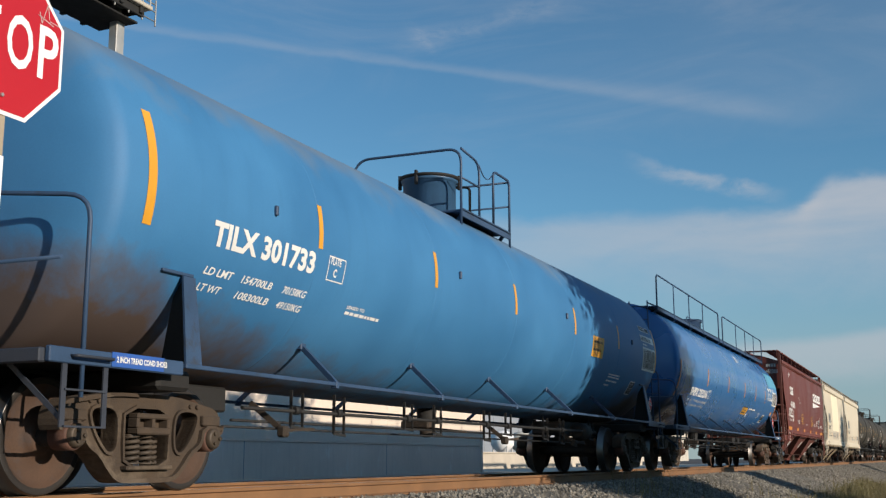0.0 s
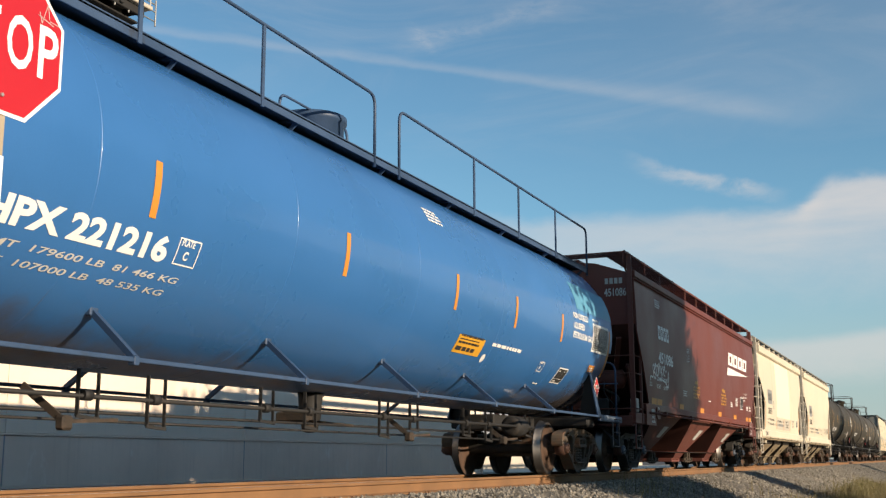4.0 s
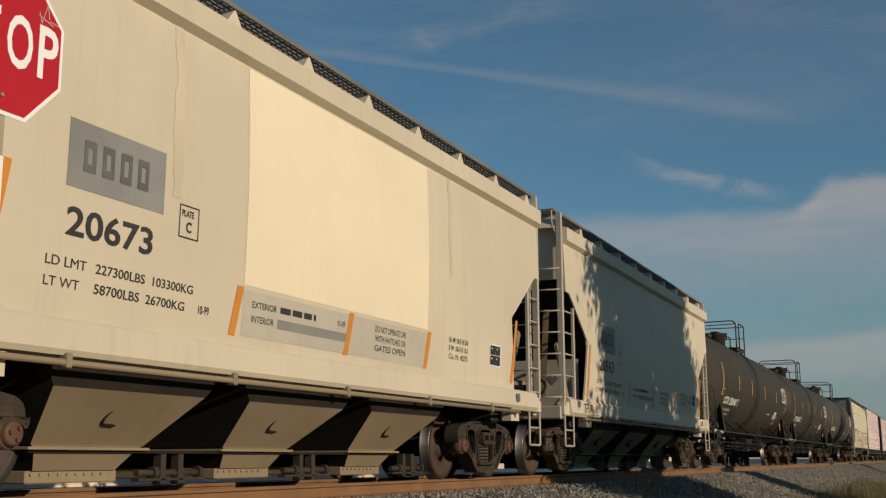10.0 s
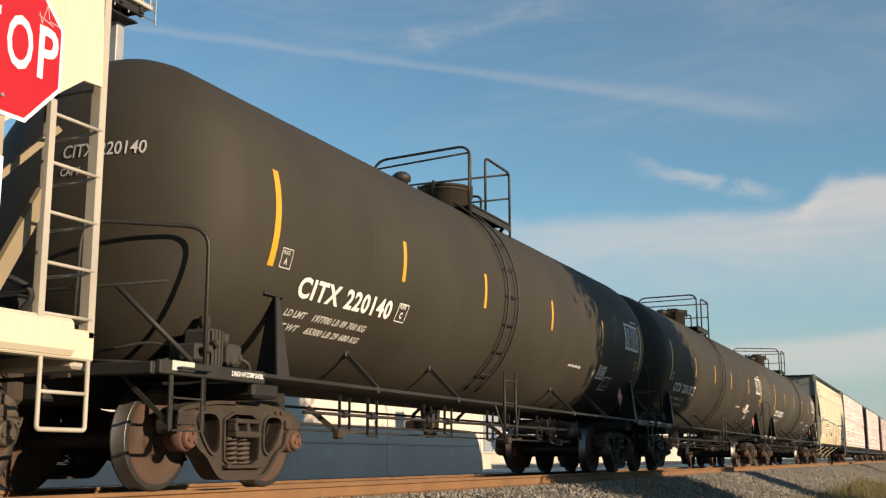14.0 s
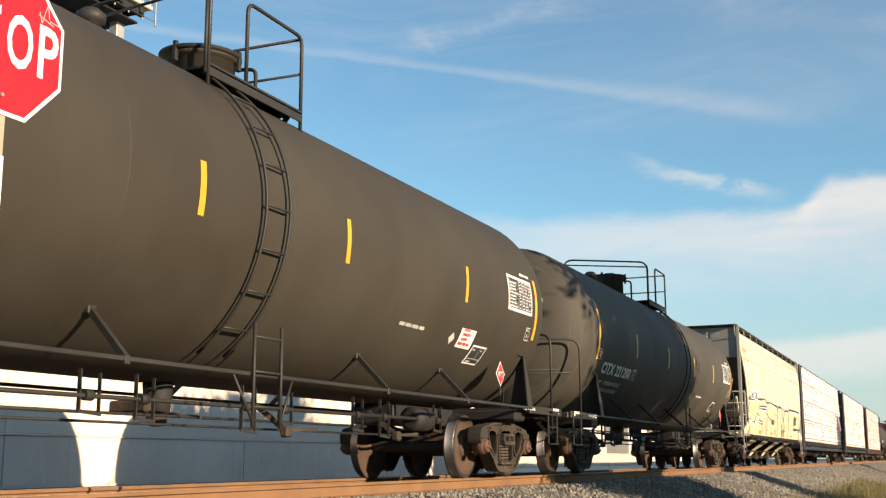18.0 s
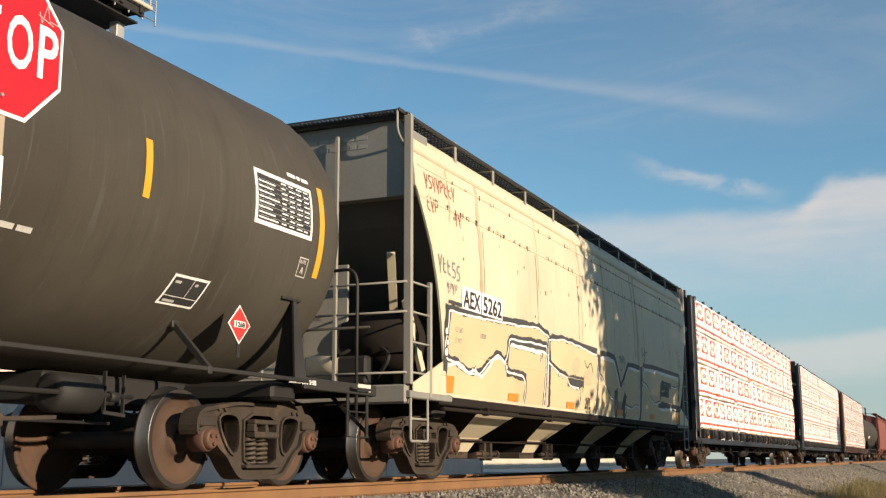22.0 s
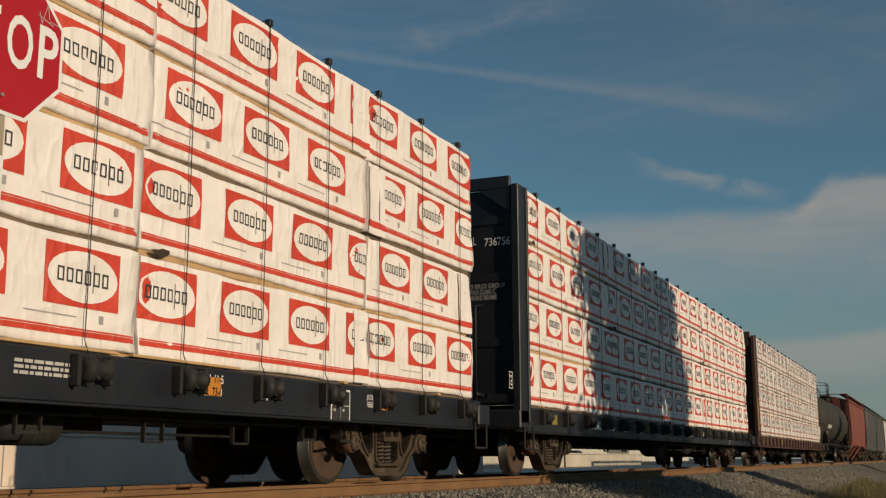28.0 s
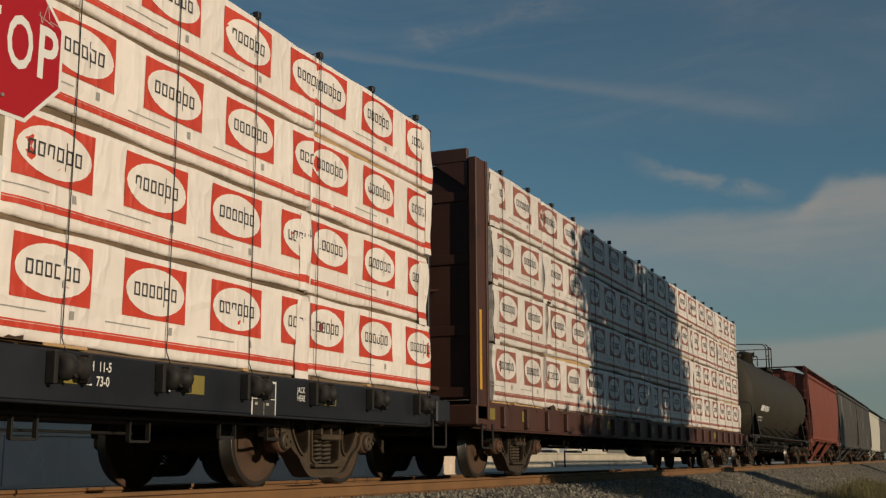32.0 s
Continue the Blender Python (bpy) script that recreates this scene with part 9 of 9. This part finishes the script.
WORN_GREY = material("worn_grey_steel_paint", (0.27, 0.26, 0.225), 0.7, vary=0.2, scale=2, streak=0.3, stain=(0.12, 0.07, 0.04), stain_at=0.68)
# slope sheets under the hood, its shade mixed into the grey
END_DARK = material("shaded_dark_slope_paint", (0.085, 0.08, 0.07), 0.8, vary=0.25, scale=1.5, streak=0.3)
# grey end paint, taken darker to hold the tree shadow on it
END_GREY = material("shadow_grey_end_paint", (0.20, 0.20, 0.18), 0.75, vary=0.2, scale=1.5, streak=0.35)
DIRT_RUN = material("dirt_run_paint", (0.45, 0.375, 0.245), 0.7, vary=0.2, scale=3, streak=0.5)
SPRAY_PINK = material("faded_pink_spray", (0.56, 0.41, 0.27), 0.7, vary=0.15, scale=4)
SPRAY_SOFT = material("grey_brown_overspray", (0.38, 0.32, 0.22), 0.7, vary=0.25, scale=4)
SPRAY_DARK = material("dark_spray_paint", (0.055, 0.055, 0.055), 0.6, vary=0.25)
SCRAWL_RED = material("faded_red_spray", (0.36, 0.13, 0.08), 0.7, vary=0.25)


def sill_marks(car, s, n):
    """Reflectors, numbers and writing along the flatcar's side sill."""
    yel = DULL_YELLOW if n else ORANGE
    for y in ((-9.42, -6.4, -4.75, -1.6, 1.7, 4.8, 8.2) if n == 0 else (-11.15, -9.75, -5.0, -3.2, -1.4, 4.46, 6.04, 8.38)):
        s.rect(y, y + 0.26, 0.82, 0.98, yel, "reflector", "reflective patch", 0.004)
    if n == 2:
        return
    s.text("NOKL", -7.45, 0.80, 0.16, WHITE, 0.82, 0.006, w=0.62)
    s.text("737" if n == 0 else "736", -6.12 if n == 0 else -6.3, 0.80, 0.16, WHITE, 0.85, 0.006, w=0.4)
    s.text("140" if n == 0 else "756", -5.48, 0.80, 0.16, WHITE, 0.85, 0.006, w=0.42)
    s.text("LD LMT 223700", -4.35, 0.90, 0.06, WHITE, 0.8, 0.001, w=0.75)
    s.text("LT WT   62300", -4.35, 0.80, 0.06, WHITE, 0.8, 0.001, w=0.75)
    for y in (-8.68, 7.85):
        s.text("JACK", y, 0.92, 0.06, WHITE, 0.8, 0.001)
        s.text("HERE", y, 0.84, 0.06, WHITE, 0.8, 0.001)
    s.text("IH  11-5", 4.82, 0.93, 0.075, WHITE, 0.8, 0.002)
    s.text("IL  73-0", 4.82, 0.82, 0.075, WHITE, 0.8, 0.002)
    s.text("L 75-0", 5.62, 0.82, 0.075, WHITE, 0.8, 0.002)
    s.bars(1.0, 0.96, 0.6, 4, 0.028, WHITE, seed=4)
    s.bars(2.6, 0.94, 0.7, 3, 0.024, DIM_WHITE, seed=5)
    s.panel(7.04, 7.46, 0.66, 1.0, 2, 2)
    s.box_mark(-11.35 if n == 0 else -11.75, -11.2 if n == 0 else -11.6, 1.3, 1.55, "C")


def train_lumber():
    data = ((172.87, 8.97, (-10.5, -6.91, -3.95, -0.85, 4.0, 7.98, 11.1), 161.57, 184.12, NAVY), (197.02, 8.98, (-10.68, -5.79, -1.03, 3.9, 8.19, 11.2), 185.58, 208.37, NAVY), (221.2, 9.2, (-10.8, -8.35, -5.59, -1.15, 3.94, 7.5, 11.15), 209.5, 232.55, BROWN_CAR))
    marks = (((-8.75, -5.42, -2.2, 0.94), (-8.05, -5.5, -1.85, 1.05), (-7.7, -5.4, -2.7, 0.87), (-8.25, -5.62, -2.15, 0.45)),
             ((-7.3, -3.85, 0.5), (-6.95, -3.04, 0.71), (-6.72, -3.32, 0.28), (-6.9, -3.7, 0.38)), ())
    for i, (cu, tc, seams, p0, p1, pt) in enumerate(data):
        car, s = flatcar("%s centre-beam flatcar loaded with wrapped lumber" % ("brown" if i == 2 else "dark navy"), cu, tc, cu + seams[0], cu + seams[-1], p0, p1, pt, "brown" if i == 2 else "dusty")
        lumber_load(cu, seams, 20 + i, "lumber packs on the flatcars", marks[i], WRAP_SHADE if i == 2 else None, WRAP_DULL if i == 2 else None)
        straps(car, cu, cu + seams[0] + (-0.06 if i == 1 else -0.1), cu + seams[-1] + 0.1, 18, i < 2)
        sill_marks(car, s, i)
        # writing on the end that faces down the line
        for tx, x0, z, size, wide in (("CAUTION", 0.06, 4.47, 0.10, 0.52), ("NOKL", 0.45, 3.55, 0.13, 0.33), (("737140", "736756", "")[i], 0.92, 3.52, 0.13, 0.42), ("6-1/2 X 9 BRGS GROUP", 0.41, 2.86, 0.075, 0.84), ("36 1W WHLS CLASS C", 0.41, 2.77, 0.075, 0.68), ("NO. 24 BRAKE BEAMS", 0.41, 2.68, 0.075, 0.7)):
            if not tx or i == 2:
                continue
            g = glyph_mesh(tx, size, 0.8, 0.002)
            xs = [v[0] for v in g.v]
            k = wide / (max(xs) - min(xs))
            q = M()
            q.v = [(x0 + (v[0] - min(xs)) * k, p0 - cu - (0.075 if z > 4.3 else 0.022) - v[2], z + v[1]) for v in g.v]
            q.f, q.mi, q.sm = g.f, g.mi, g.sm
            part("end_lettering", q, DIM_WHITE if z < 3 else WHITE, car, "painted lettering on the bulkhead")
        part("end_notice", M().box(0.42, 0.62, p0 - cu - 0.006, p0 - cu - 0.002, 2.16, 2.36).box(0.40, 0.6, p0 - cu - 0.006, p0 - cu - 0.002, 1.58, 1.7), GREYWASH_BLUE, car, "small faded stencils")
        rg = random.Random(60 + i)
        for k in range(9):
            y = seams[0] + 0.6 + k * 2.45 + rg.uniform(-0.3, 0.3)
            part("dunnage", M().cbox(0.3, 1.37, y - 0.045, y + 0.045, 1.07, 1.10, 0.004), LUMBER, car, "raw timber dunnage")
        for k in range(3):
            y = rg.uniform(seams[0] + 2, seams[-1] - 4)
            part("loose_board", M().cbox(1.34, 1.385, y, y + rg.uniform(1.5, 3.2), 1.075, 1.098, 0.003), LUMBER, car, "raw board showing below the tarp")
        for k in range(22 if i == 2 else 0):
            y = -10.6 + k * 1.0
            part("stake_pocket", M().cbox(1.40, 1.47, y - 0.07, y + 0.07, 0.72, 1.02, 0.01), BROWN_CAR, car)
        if i == 2:
            part("yellow_stripe", M().cbox(1.50, 1.515, p0 - cu - 0.02, p0 - cu + 0.05, 1.2, 2.3, 0.003), YELLOW, car, "yellow reflective stripe")


def train_far():
    car, s = tank_car("dull black tank car behind the lumber cars", 242.4, 6.9, 8.7, 1.5, 2.5, TANK_BLACK, TRIM_BLACK, {"dome_y": -0.35, "dome_r": 0.42, "plat": (-0.6, 0.95)}, "brown", "dome", [-5.1 + 2.5 * i for i in range(5)])
    s.bars(-5.9, 1.95, 1.9, 1, 0.2, WHITE, seed=2)
    s.bars(-5.9, 1.7, 1.4, 2, 0.07, DIM_WHITE, seed=3)
    hopper_car("orange-red covered hopper car", 259.3, 6.5, 7.85, ORANGE_RED, BROWN_DUSTY, "brown", (1.3, 2.9, 4.2, 4.45, 4.6), 3)
    for cu in (275.8, 292.0):
        hopper_car("dark grey covered hopper car streaked with white", cu, 6.5, 7.85, DARK_GREY, TRIM_BLACK, "brown", (1.1, 2.9, 4.35, 4.55, 4.65), 3, panels=6)
    hopper_car("pale grey covered hopper car", 308.2, 6.5, 7.85, GREYWHITE, TRIM_BLACK, "brown", (1.1, 2.9, 4.2, 4.45, 4.6), 3)
    hopper_car("dark grey covered hopper car", 324.4, 6.5, 7.85, DARK_GREY, TRIM_BLACK, "brown", (1.1, 2.9, 4.2, 4.45, 4.6), 3)


train_blue_one()
train_blue_two()
train_brown()
train_cream()
train_black()
train_graffiti()
train_lumber()
train_far()

# ---- how far the train has come, second by second ----
RUN = (0.00, 5.86, 11.77, 17.75, 23.81, 29.79, 35.80, 41.85, 47.84, 53.77, 59.75, 65.71, 71.72, 77.79, 83.87, 89.88, 95.98, 101.99, 107.86, 113.87,
       120.03, 126.14, 132.31, 138.38, 144.48, 150.60, 156.90, 163.18, 169.55, 175.93, 182.32, 188.71, 195.19)


def run(t):
    i = min(31, int(t))
    p0 = RUN[i - 1] if i else RUN[0] - 5.84
    p3 = RUN[i + 2] if i < 31 else RUN[32] + 6.52
    a, b, u = RUN[i], RUN[i + 1], t - i
    m0, m1 = (b - p0) / 2, (p3 - a) / 2
    return (2 * u ** 3 - 3 * u ** 2 + 1) * a + (u ** 3 - 2 * u ** 2 + u) * m0 + (-2 * u ** 3 + 3 * u ** 2) * b + (u ** 3 - u ** 2) * m1


def motions():
    secs = [i / 2 for i in range(65)]
    for car, cu in CARS:
        walk(car, [(t, pose(0, cu - run(t), 0)) for t in secs])
    for load, cy, x, z in LOADS:
        walk(load, [(t, pose(x, cy - run(t), z)) for t in secs])
    tenths = [i / 10 for i in range(321)]
    for w in WHEELS:
        q = w.location.y
        walk(w, [(t, pose(0, q, R_WHEEL, math.degrees(run(t) / R_WHEEL))) for t in tenths])


motions()
